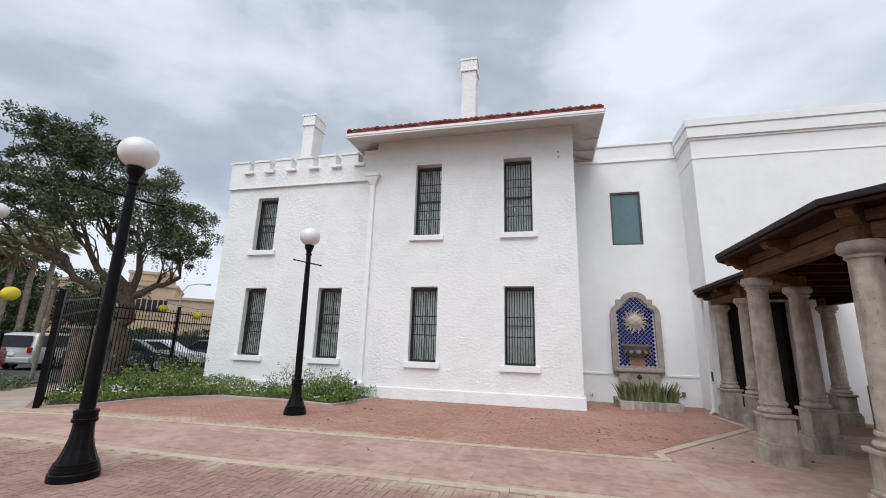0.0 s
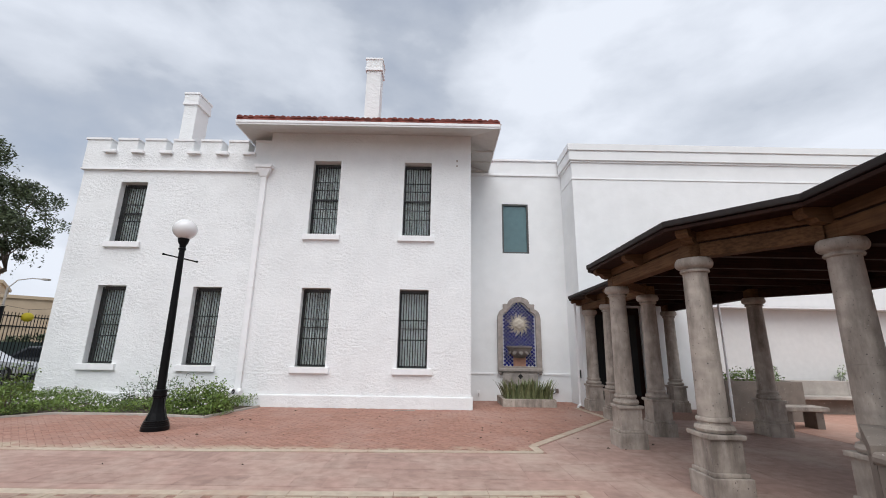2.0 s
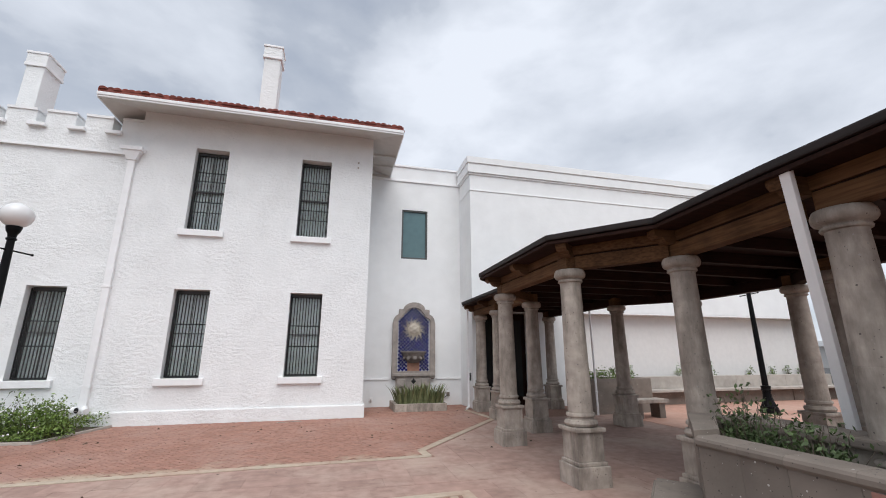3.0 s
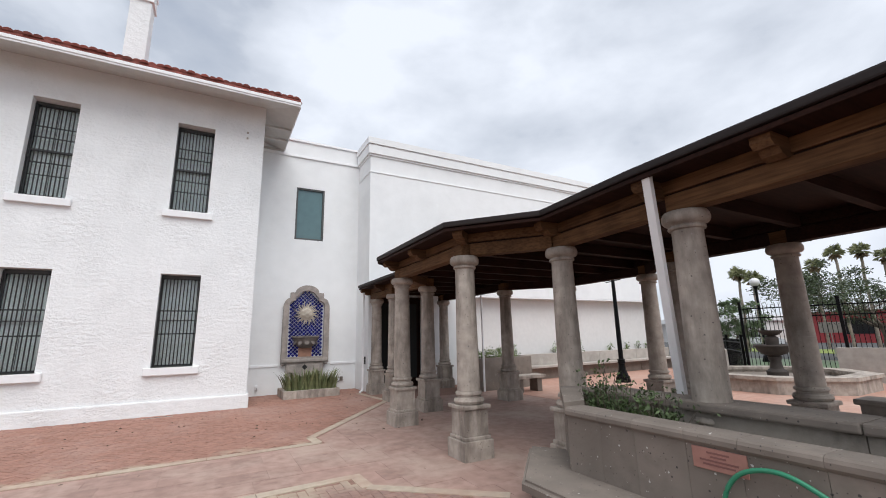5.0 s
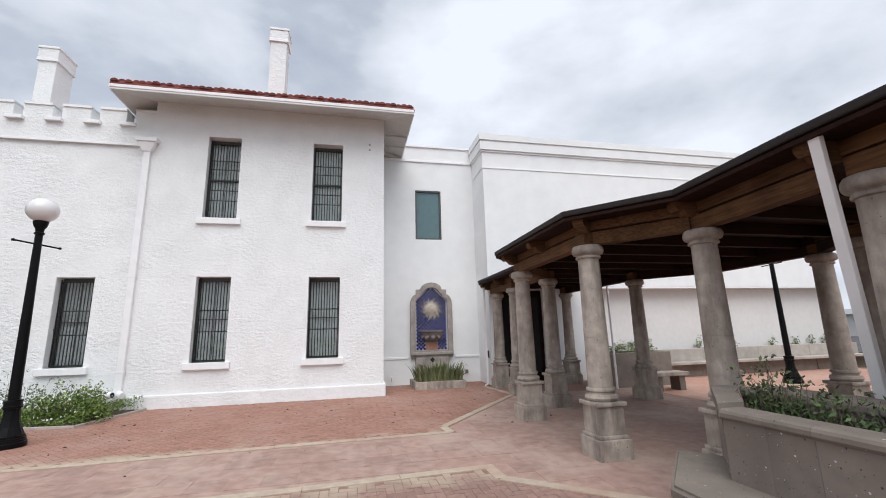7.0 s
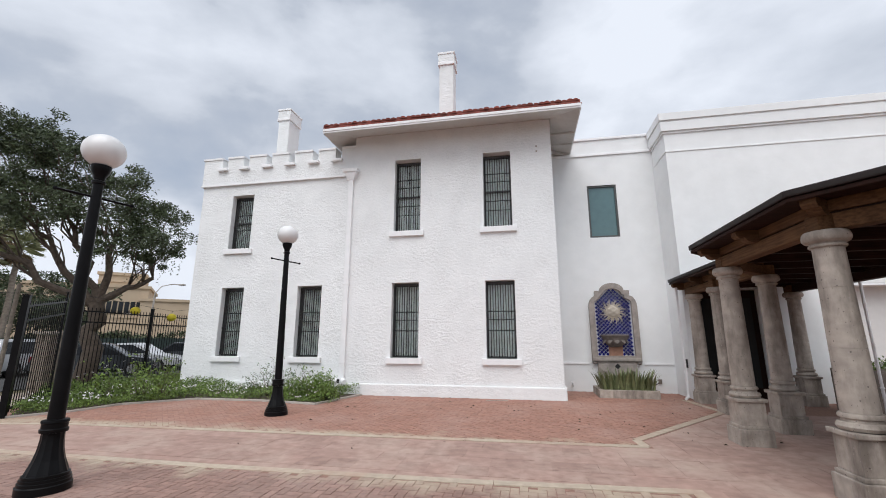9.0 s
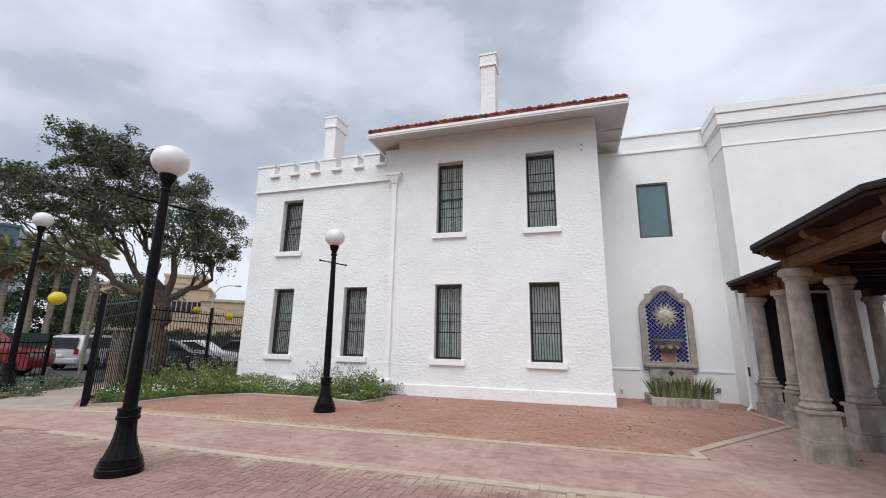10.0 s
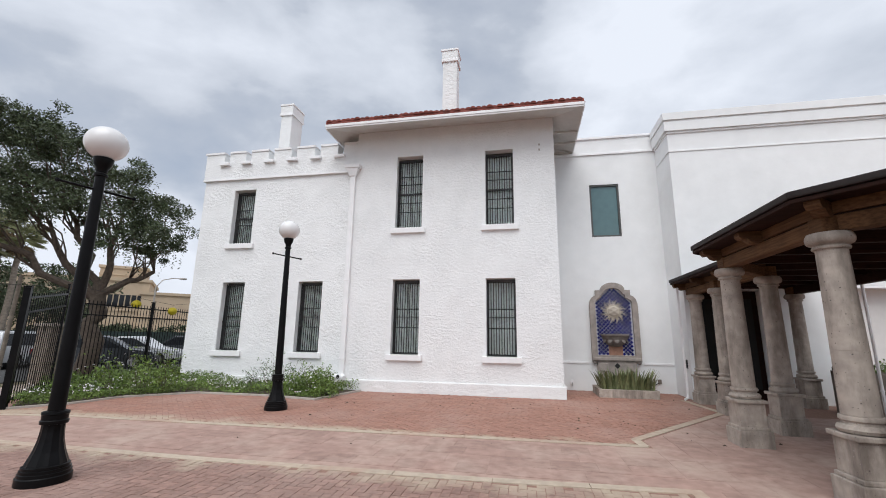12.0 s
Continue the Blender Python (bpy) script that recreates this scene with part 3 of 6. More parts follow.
tile_mesh = bpy.data.meshes.new("roof_tile")
bt = barrel()
bt.to_mesh(tile_mesh)
bt.free()
tile_mesh.materials.append(M_TILE)
ang = math.degrees(math.atan(PITCH))
nt = 49
rt = random.Random(4)
for row in range(5):
    for i in range(nt):
        x = RX0 + 0.11 + (RX1 - RX0 - 0.22) * i / (nt - 1)
        y = RY0 - 0.06 + row * 0.34
        if x - RX0 < y - RY0 - 0.1 or RX1 - x < y - RY0 - 0.1:
            continue
        tl = new("roof_tile", tile_mesh)
        tl.parent = roof
        tl.matrix_basis = pose(x + rt.uniform(-0.012, 0.012), y + rt.uniform(-0.03, 0.02), RZ + (y - RY0) * PITCH + 0.10 + rt.uniform(0, 0.02), ang + rt.uniform(-1, 1), 0, rt.uniform(-2.5, 2.5))
for i in range(26):
    y = RY0 + 0.12 + i * 0.24
    tl = new("roof_tile", tile_mesh)
    tl.parent = roof
    tl.matrix_basis = pose(RX1 + 0.05, y, RZ + 0.03, 0, 0, 90) @ pose(0, 0, 0, ang)
bm = bmesh.new()
for s, xe in ((1, RX0), (-1, RX1)):
    for i in range(13):
        b2 = barrel(0.13, 0.42)
        d = i * 0.36 + 0.05
        m = pose(xe + s * d, RY0 + d, RZ + d * PITCH + 0.07, ang * 0.72, 0, -45 * s)
        b2.transform(m)
        tmp = bpy.data.meshes.new("t")
        b2.to_mesh(tmp)
        b2.free()
        bm.from_mesh(tmp)
        bpy.data.meshes.remove(tmp)
part("hip_tiles", bm, M_TILE_I, roof)


def chimney(x0, x1, y0, y1, z0, z1):
    ch = thing("chimney", "tall white stucco chimney with a stepped cap", "chimney", ((x0 + x1) / 2, (y0 + y1) / 2, z0), group="roof chimneys")
    hx, hy, h = (x1 - x0) / 2, (y1 - y0) / 2, z1 - z0
    part("shaft", box(-hx, hx, -hy, hy, 0, h - 0.2, 0.015), M_STUCCO, ch)
    part("collar", box(-hx - 0.05, hx + 0.05, -hy - 0.05, hy + 0.05, h - 0.52, h - 0.40, 0.015), M_TRIM, ch)
    part("cap", box(-hx - 0.035, hx + 0.035, -hy - 0.035, hy + 0.035, h - 0.40, h - 0.08, 0.015), M_STUCCO, ch)
    part("crown", box(-hx - 0.06, hx + 0.06, -hy - 0.06, hy + 0.06, h - 0.08, h, 0.015), M_TRIM, ch)
    part("flue", box(-hx + 0.1, hx - 0.1, -hy + 0.1, hy - 0.1, h, h + 0.05, 0.01), M_CONC, ch)
    part("flashing", box(-hx - 0.04, hx + 0.04, -hy - 0.04, hy + 0.04, 0.0, 0.28), M_TILE, ch)
    return ch


chimney(-3.73, -3.21, 1.0, 1.55, 8.75, 12.0)
chimney(-10.76, -10.27, 1.9, 2.7, 7.1, 11.02)

# ---- rainwater pipe between house and wing ----
dp = thing("rainwater_pipe", "square white rainwater pipe with a moulded hopper head", "pipe", (-6.50, -0.03, 0.3))
part("pipe", box(-0.085, 0.085, -0.07, 0.07, 0.0, 6.55, 0.012), M_TRIM, dp)
hb = bmesh.new()
for r0, r1, z0, z1 in ((0.11, 0.2, 6.5, 6.72), (0.2, 0.2, 6.72, 6.76), (0.25, 0.27, 6.76, 6.86)):
    v0 = [hb.verts.new((sx * r0, sy * r0 * 0.7 - 0.02, z0)) for sx, sy in ((-1, -1), (1, -1), (1, 1), (-1, 1))]
    v1 = [hb.verts.new((sx * r1, sy * r1 * 0.7 - 0.02, z1)) for sx, sy in ((-1, -1), (1, -1), (1, 1), (-1, 1))]
    hb.faces.new(v0[::-1])
    hb.faces.new(v1)
    for i in range(4):
        hb.faces.new((v0[i], v0[(i + 1) % 4], v1[(i + 1) % 4], v1[i]))
part("hopper_head", hb, M_TRIM, dp)
for z in (3.0, 0.6):
    part("bracket", box(-0.1, 0.1, -0.08, 0.075, z, z + 0.05), M_TRIM, dp)
part("outlet", tube(bmesh.new(), [(0.05, -0.02, 0.12), (0.12, -0.2, 0.1), (0.22, -0.3, 0.08)], 0.07, 10), M_TRIM, dp)


# ---- windows ----
def barred_window(name, x0, x1, z0, z1, y, tiers, label):
    """A sash window set back in its reveal, with an iron grille in front and a projecting sill."""
    w, h = x1 - x0, z1 - z0
    wd = tagged(thing(name, label, "window", ((x0 + x1) / 2, y, z0)), kind="structure")
    hw = w / 2
    part("sill", box(-hw - 0.13, hw + 0.13, -0.085, 0.30, -0.175, 0.0, 0.012), M_TRIM, wd)
    yf = 0.28
    for a, b, c, d in ((-hw, -hw + 0.035, 0.0, h), (hw - 0.035, hw, 0.0, h), (-hw + 0.035, hw - 0.035, 0.0, 0.05), (-hw + 0.035, hw - 0.035, h - 0.08, h), (-hw + 0.035, hw - 0.035, h * 0.49, h * 0.49 + 0.022)):
        part("window_frame", box(a, b, yf, yf + 0.08, c, d, 0.006), M_FRAME, wd)
    part("pane", box(-hw + 0.035, hw - 0.035, yf + 0.045, yf + 0.051, 0.05, h * 0.49), M_GLASS, wd)
    part("pane", box(-hw + 0.035, hw - 0.035, yf + 0.03, yf + 0.036, h * 0.49 + 0.035, h - 0.08), M_GLASS, wd)
    part("blind", box(-hw + 0.04, hw - 0.04, yf + 0.075, yf + 0.085, 0.02, h - 0.1), M_BLIND, wd, "pale grey window blind")
    # near-black sheet for the unlit room behind the blind
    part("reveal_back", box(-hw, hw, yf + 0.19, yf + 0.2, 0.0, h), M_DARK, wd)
    gr_y = 0.21
    grille = part("grille", box(-hw + 0.005, hw - 0.005, gr_y - 0.012, gr_y + 0.012, 0.03, 0.055), M_BAR, wd, "dark iron security grille")
    k = 11
    for i in range(k):
        x = -hw + 0.05 + (w - 0.1) * i / (k - 1)
        part("bar", tube(bmesh.new(), [(x, gr_y, 0.03), (x, gr_y, h - 0.09)], 0.013, 6), M_BAR, grille)
    for t in tiers:
        big = 0.24 < t < 0.75
        part("cross_bar", box(-hw + 0.005, hw - 0.005, gr_y - 0.018, gr_y - 0.008, h * t - (0.014 if big else 0.011), h * t + (0.014 if big else 0.011)), M_BAR, grille)
    part("muntin", box(-0.007, 0.007, yf + 0.022, yf + 0.03, 0.07, h - 0.12), M_FRAME, wd)
    part("hinge_stile", box(-hw + 0.006, -hw + 0.022, gr_y - 0.02, gr_y + 0.02, 0.02, h - 0.04), M_BAR, grille)
    part("lock_box", box(-hw + 0.01, -hw + 0.06, gr_y - 0.05, gr_y - 0.02, h * 0.40, h * 0.40 + 0.06, 0.006), M_BAR, grille)
    return wd


for i, (a, b, c, d) in enumerate(W_UP):
    barred_window("window_%d" % (i + 1), a, b, c, d, 0.0, (0.03, 0.235, 0.36, 0.49, 0.62, 0.73, 0.955), "tall upper sash window behind a dark iron grille")
for i, (a, b, c, d) in enumerate(W_LO):
    barred_window("window_%d" % (i + 3), a, b, c, d, 0.0, (0.02, 0.35, 0.60, 0.955), "tall ground floor sash window behind a dark iron grille")
for i, (a, b, c, d) in enumerate(W_WING):
    barred_window("window_%d" % (i + 5), a, b, c, d, WY, (0.02, 0.35, 0.62, 0.955) if i else (0.03, 0.36, 0.5, 0.64, 0.955), "narrow barred sash window of the wing")

# ---- link wall with the fountain, tall gallery block ----
AY, GX, GY, GEND = 2.2, 3.51, 0.88, 18.2
structure("link_wall", wall_along_x(HX1, GX, -0.05, 8.56, AY, AY + 0.4, [(1.30, 2.26, 5.0, 6.86)]), M_SMOOTH, "smooth white stucco wall of the linking block", "wall")
structure("link_cap", box(HX1, GX, AY - 0.05, AY + 0.45, 8.56, 8.64, 0.01), M_TRIM, "thin white coping", "trim")
structure("link_string", box(HX1, GX, AY - 0.045, AY, 7.96, 8.05, 0.012), M_TRIM, "white string course", "trim")
structure("dado_ledge", box(HX1 + 0.02, 0.98, AY - 0.03, AY, 0.83, 0.9, 0.008), M_TRIM, "thin white dado ledge", "trim")
structure("dado_ledge_east", box(2.62, GX - 0.04, AY - 0.03, AY, 0.83, 0.9, 0.008), M_TRIM, "thin white dado ledge", "trim")
wn8 = tagged(thing("window_8", "plain fixed window of teal reflective glass in a black frame", "window", (1.78, AY, 5.0)), kind="structure")
for a, b, c, d in ((-0.48, -0.42, 0, 1.86), (0.42, 0.48, 0, 1.86), (-0.42, 0.42, 0, 0.06), (-0.42, 0.42, 1.80, 1.86)):
    part("window_frame", box(a, b, 0.02, 0.12, c, d, 0.005), M_FRAME, wn8)
part("pane", box(-0.42, 0.42, 0.08, 0.09, 0.06, 1.80), M_TINTGLASS, wn8)
# near-black sheet for the unlit room behind the pane
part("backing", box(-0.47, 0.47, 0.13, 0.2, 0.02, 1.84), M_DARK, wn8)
GTOP = 8.55
structure("gallery_wall_south", wall_along_x(GX, GEND, 3.12, GTOP, GY, GY + 0.5), M_SMOOTH, "tall smooth white stucco gallery wall", "wall")
structure("gallery_wall_porch", wall_along_x(GX, 7.4, -0.05, 3.12, GY, GY + 0.5, [(3.86, 5.56, -0.04, 3.04)]), M_SMOOTH, "white wall with the entrance under the walkway", "wall")
structure("gallery_wall_west", box(GX, GX + 0.5, GY + 0.5, 14.0, -0.05, GTOP), M_SMOOTH, "smooth white stucco return wall of the gallery", "wall")
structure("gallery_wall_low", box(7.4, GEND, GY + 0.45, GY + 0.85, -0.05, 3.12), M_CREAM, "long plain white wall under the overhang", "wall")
structure("gallery_soffit", box(7.4, GEND, GY, GY + 0.45, 3.06, 3.115), M_TRIM, "white underside of the overhanging upper wall", "soffit")
structure("gallery_roof", box(GX, GEND, GY, 14.0, GTOP, GTOP + 0.04), M_CONC, "flat roof of the gallery", "roof")
structure("gallery_wall_east", box(GEND - 0.4, GEND, GY + 1.3, 14.0, -0.05, GTOP), M_SMOOTH, "white stucco end wall of the gallery", "wall")
structure("gallery_wall_north", box(GX, GEND, 14.0, 14.4, -0.05, GTOP), M_SMOOTH, "rear wall of the gallery", "wall")
for nm, z0, z1, pr in (("cornice_top", 8.36, 8.60, 0.12), ("cornice_fillet", 8.30, 8.36, 0.075), ("cornice_mid", 8.00, 8.30, 0.09), ("cornice_low", 7.93, 8.00, 0.04), ("cornice_string", 7.32, 7.37, 0.022)):
    b = box(GX - pr, GEND, GY - pr, GY, z0, z1, 0.008)
    bx(b, GX - pr, GX, GY + 0.001, AY - 0.06, z0, z1, 0.0)
    structure(nm, b, M_SMOOTH, "stepped white stucco cornice band", "trim")
# dark leaves and matt black glazing stand in for the shaded open passage
door = tagged(thing("door_1", "wooden double entrance door painted dark for the shaded passage", "door", (4.71, GY + 0.42, 0.0)), kind="structure")
for s in (-1, 1):
    lf = part("door_leaf", box(min(0.01 * s, 0.845 * s), max(0.01 * s, 0.845 * s), 0.0, 0.06, 0.02, 3.02, 0.006), M_WOOD_D, door)
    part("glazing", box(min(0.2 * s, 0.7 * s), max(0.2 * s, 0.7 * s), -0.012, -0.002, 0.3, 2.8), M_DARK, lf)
    part("pull_handle", tube(bmesh.new(), [(0.09 * s, -0.06, 0.9), (0.09 * s, -0.06, 1.3)], 0.014), M_RIM, lf)


# ---- paved bands: pale concrete strips ----
def strip(points, w, z0, z1, joint=1.2):
    """Short slabs laid end to end along a line, each a piece of the pavement."""
    for seg, ((ax, ay), (bx_, by)) in enumerate(zip(points, points[1:])):
        d = math.hypot(bx_ - ax, by - ay)
        k = max(1, round(d / joint))
        a = math.degrees(math.atan2(by - ay, bx_ - ax))
        for i in range(k):
            o = part("band_slab", box(0.003, d / k - 0.003, -w / 2, w / 2, z0, z1 + 0.0022 * (seg % 3), 0.003), M_BAND, pavement)
            o.matrix_basis = pose(ax + (bx_ - ax) * i / k, ay + (by - ay) * i / k, 0, 0, 0, a)


BAND_1 = [(-12.6, -5.7), (-10.0, -5.16), (-4.5, -4.99), (-0.8, -4.84), (0.84, -4.78)]
BAND_1B = [(0.80, -4.78), (0.76, -4.36), (3.38, -1.14), (3.18, 0.75)]
BAND_2 = [(-9.6, -6.98), (-5.0, -7.0), (-1.4, -6.92), (0.8, -6.78)]
BAND_2B = [(0.82, -6.70), (0.84, -7.22), (2.05, -8.28)]
for lift, b in enumerate((BAND_1, BAND_1B, BAND_2, BAND_2B)):
    strip(b, 0.15, -0.03, 0.002 + 0.0009 * lift)

# ---- covered walkway ----
# columns south of y = -14 are unseen, added to carry the shading extension
WEST = [(3.64, 0.45), (3.56, -1.2), (3.65, -3.15), (2.52, -4.25), (2.47, -6.83), (3.42, -7.92), (3.31, -9.80), (3.2, -13.6), (3.14, -17.4), (3.1, -21.2)]
EAST = [(6.05, 0.45), (6.1, -3.0), (7.2, -4.25), (7.2, -6.57), (6.3, -7.75), (6.33, -9.4), (6.0, -13.6), (6.0, -17.4), (6.0, -21.2)]
col = thing("stone_column", "round grey carved stone column on a square pedestal", "column", (*WEST[3], 0), group="walkway columns")
b = box(-0.24, 0.24, -0.24, 0.24, -0.02, 0.25, 0.012)
part("base_block", b, M_STONE, col)
part("base_moulding", box(-0.215, 0.215, -0.215, 0.215, 0.25, 0.30, 0.014), M_STONE, col)
part("pedestal", box(-0.19, 0.19, -0.19, 0.19, 0.30, 0.655, 0.008), M_STONE, col)
part("pedestal_cap", box(-0.225, 0.225, -0.225, 0.225, 0.655, 0.71, 0.014), M_STONE, col)
part("torus", lathe(bmesh.new(), [(0.16, 0.71), (0.205, 0.72), (0.222, 0.755), (0.205, 0.795), (0.175, 0.80), (0.17, 0.83), (0.19, 0.84), (0.195, 0.86), (0.185, 0.885), (0.15, 0.89)], 28), M_STONE, col, smooth=True)
for z0, z1, r0, r1 in ((0.89, 1.5492, 0.166, 0.16), (1.5508, 2.2068, 0.16, 0.151), (2.2072, 2.60, 0.151, 0.146)):
    part("drum", lathe(bmesh.new(), [(r0 - 0.002, z0), (r0, z0 + 0.002), (r1, z1 - 0.002), (r1 - 0.002, z1)], 28), M_STONE, col, smooth=True)
part("capital", lathe(bmesh.new(), [(0.144, 2.598), (0.147, 2.66), (0.170, 2.667), (0.176, 2.682), (0.170, 2.697), (0.160, 2.703), (0.166, 2.715), (0.205, 2.732), (0.221, 2.757), (0.224, 2.787), (0.216, 2.822), (0.20, 2.85)], 28), M_STONE, col, smooth=True)
part("core", lathe(bmesh.new(), [(0.143, 0.88), (0.143, 2.62)], 20), M_STONE, col)
for p in [q for i, q in enumerate(WEST) if i != 3] + EAST:
    copy_thing(col, pose(*p, 0))

walkway = thing("walkway_roof", "dark timber roof of the covered walkway, extended out of view for shade", "pergola", (4.8, -5.0, 2.85))
INV = Matrix.Translation((-4.8, 5.0, -2.85))


def wpart(name, bm, material, label="", parent=None):
    bm.transform(INV)
    return part(name, bm, material, parent or walkway, label)


def beam_between(p, q, z0, z1, w, ext=0.0, bevel=0.008):
    d = math.hypot(q[0] - p[0], q[1] - p[1])
    b = box(-ext, d + ext, -w / 2, w / 2, z0, z1, bevel)
    b.transform(pose(p[0], p[1], 0, 0, 0, math.degrees(math.atan2(q[1] - p[1], q[0] - p[0]))))
    return b


def offset_line(pts, d):
    """The line moved sideways by d (to the left of its run), with mitred corners."""
    out = []
    for i, p in enumerate(pts):
        dirs = []
        for a, b in ((i - 1, i), (i, i + 1)):
            if 0 <= a and b < len(pts):
                v = Vector((pts[b][0] - pts[a][0], pts[b][1] - pts[a][1])).normalized()
                dirs.append(Vector((-v.y, v.x)))
        nrm = sum(dirs, Vector((0, 0))).normalized()
        k = d / max(0.4, nrm.dot(dirs[0]))
        out.append((p[0] + nrm.x * k, p[1] + nrm.y * k))
    return out


# run past y = -14 is added out of view to shade planter and columns
WLINE = [(3.6, 0.82), (3.6, -3.12), (2.5, -4.22), (2.48, -6.85), (3.4, -7.93), (3.27, -9.6), (3.2, -13.0), (3.1, -21.5)]
ELINE = [(6.08, 0.82), (6.1, -3.05), (7.2, -4.25), (7.2, -6.6), (6.3, -7.75), (6.3, -9.4), (6.0, -21.5)]
# east beams take the blackened timber: their shade is in the colour
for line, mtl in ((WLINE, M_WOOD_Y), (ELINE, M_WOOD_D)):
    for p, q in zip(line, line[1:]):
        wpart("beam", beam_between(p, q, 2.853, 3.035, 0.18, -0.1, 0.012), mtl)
        # near-black strip draws the shadow line between beam and header
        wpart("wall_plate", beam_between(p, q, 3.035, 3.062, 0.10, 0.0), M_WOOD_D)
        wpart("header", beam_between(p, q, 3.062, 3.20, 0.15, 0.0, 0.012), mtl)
for p in WEST + EAST:
    wpart("post_block", bx(bmesh.new(), p[0] - 0.12, p[0] + 0.12, p[1] - 0.12, p[1] + 0.12, 2.851, 3.045, 0.014), M_WOOD_Y)
EDGE_W = offset_line(WLINE, -0.42)
EDGE_E = offset_line(ELINE, 0.42)
outline = EDGE_W + EDGE_E[::-1]
deck = bmesh.new()
prism(deck, outline, 3.20, 3.225)
bmesh.ops.recalc_face_normals(deck, faces=deck.faces)
bmesh.ops.triangulate(deck, faces=[f for f in deck.faces if len(f.verts) > 4])
wpart("roof_boards", deck, M_WOOD_D, "dark roof boarding, blackened for the shade under the roof")
hip = bmesh.new()
lo_ = [hip.verts.new((x, y, 3.225)) for x, y in outline]
hi_ = [hip.verts.new((4.75 + (x - 4.75) * 0.12, y, 3.62)) for x, y in outline]
for i in range(len(outline)):
    j = (i + 1) % len(outline)
    hip.faces.new((lo_[i], lo_[j], hi_[j], hi_[i]))
hip.faces.new(hi_)
bmesh.ops.recalc_face_normals(hip, faces=hip.faces)
wpart("roof_covering", hip, M_GUTTER, "low dark brown roof covering")
for e in (EDGE_W, EDGE_E):
    for p, q in zip(e, e[1:]):
        wpart("gutter", beam_between(p, q, 3.232, 3.318, 0.10, 0.02, 0.02), M_GUTTER, "dark brown metal gutter")
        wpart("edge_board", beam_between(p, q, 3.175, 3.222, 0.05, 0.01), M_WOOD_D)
for p, q in zip(WLINE, WLINE[1:]):
    d = math.hypot(q[0] - p[0], q[1] - p[1])
    k = max(1, round(d / (1.2 if d < 5 else 0.98)))
    ang_ = math.degrees(math.atan2(q[1] - p[1], q[0] - p[0]))
    for i in range(k):
        s = i / k
        b = bmesh.new()
        prof = [(0.0, 3.03), (0.0, 3.199), (-0.37, 3.199), (-0.37, 3.13), (-0.33, 3.085), (-0.26, 3.095), (-0.22, 3.04), (-0.15, 3.015), (-0.08, 3.025)]
        u0 = [b.verts.new((-0.075, y, z)) for y, z in prof]
        u1 = [b.verts.new((0.075, y, z)) for y, z in prof]
        b.faces.new(u0)
        b.faces.new(u1[::-1])
        for m_ in range(len(prof)):
            n_ = (m_ + 1) % len(prof)
            b.faces.new((u0[n_], u0[m_], u1[m_], u1[n_]))
        bmesh.ops.recalc_face_normals(b, faces=b.faces)
        b.transform(pose(p[0] + (q[0] - p[0]) * s, p[1] + (q[1] - p[1]) * s, 0, 0, 0, ang_))
        wpart("rafter_tail", b, M_WOOD_X)
y = 0.5
while y > -21.3:
    xw = 3.6 if y > -3.1 else 2.55 + 0.0 if -6.8 < y < -4.2 else 3.6 - (3.1 + y) * -0.95 if y > -4.2 else 2.5 + (-6.8 - y) * 0.85 if y > -7.9 else 3.4
    xe = 6.05 if y > -3.1 or y < -8.0 else 7.1 if -6.6 < y < -4.2 else 6.1 + (-3.1 - y) * 0.95 if y > -4.2 else 7.1 - (-6.6 - y) * 0.78
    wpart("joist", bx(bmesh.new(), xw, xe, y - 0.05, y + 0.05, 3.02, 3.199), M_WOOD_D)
    y -= 0.85
pl = thing("downpipe", "flat white metal downpipe leaning from the gutter to the planter", "pipe", (3.56, -9.36, 0.86))
b = box(-0.03, 0.03, -0.045, 0.045, 0.0, 2.36, 0.008)
for v in b.verts:
    v.co.x += -0.69 * v.co.z / 2.36
    v.co.y += -0.37 * v.co.z / 2.36
part("pipe", b, M_TRIM, pl)
part("elbow", box(-0.045, 0.045, -0.06, 0.06, -0.02, 0.05, 0.01), M_TRIM, pl)
part("lower_pipe", box(-0.03, 0.03, -0.045, 0.045, -0.86, -0.02, 0.008), M_TRIM, pl)
pl2 = thing("downpipe", "thin white metal downpipe at the gallery corner", "pipe", (3.32, 0.80, 0.0))
part("pipe", box(-0.03, 0.03, -0.03, 0.03, 0.10, 3.2, 0.008), M_TRIM, pl2)
part("shoe", tube(bmesh.new(), [(0, 0, 0.14), (-0.02, -0.04, 0.07), (-0.12, -0.14, 0.045)], 0.034), M_TRIM, pl2)
for z in (0.7, 2.2):
    part("bracket", box(-0.045, 0.045, -0.034, 0.06, z, z + 0.03), M_TRIM, pl2)

pl3 = thing("downpipe", "thin white metal downpipe behind the walkway columns", "pipe", (6.45, -1.3, 0.0))
part("pipe", tube(bmesh.new(), [(0, 0, 0.0), (0, 0, 3.2)], 0.03), M_TRIM, pl3)
for z in (0.6, 2.4):
    part("bracket", lathe(bmesh.new(), [(0.031, z), (0.04, z + 0.005), (0.04, z + 0.03), (0.031, z + 0.035)], 10), M_TRIM, pl3)

# ---- raised planter with bench beside the walkway ----
planter = thing("raised_planter", "long raised planter of stained grey stone slabs", "planter", (2.6, -11.0, 0.0))
PINV = Matrix.Translation((-2.6, 11.0, 0))


def ppart(name, bm, material, label="", smooth=False):
    bm.transform(PINV)
    return part(name, bm, material, planter, label, smooth)


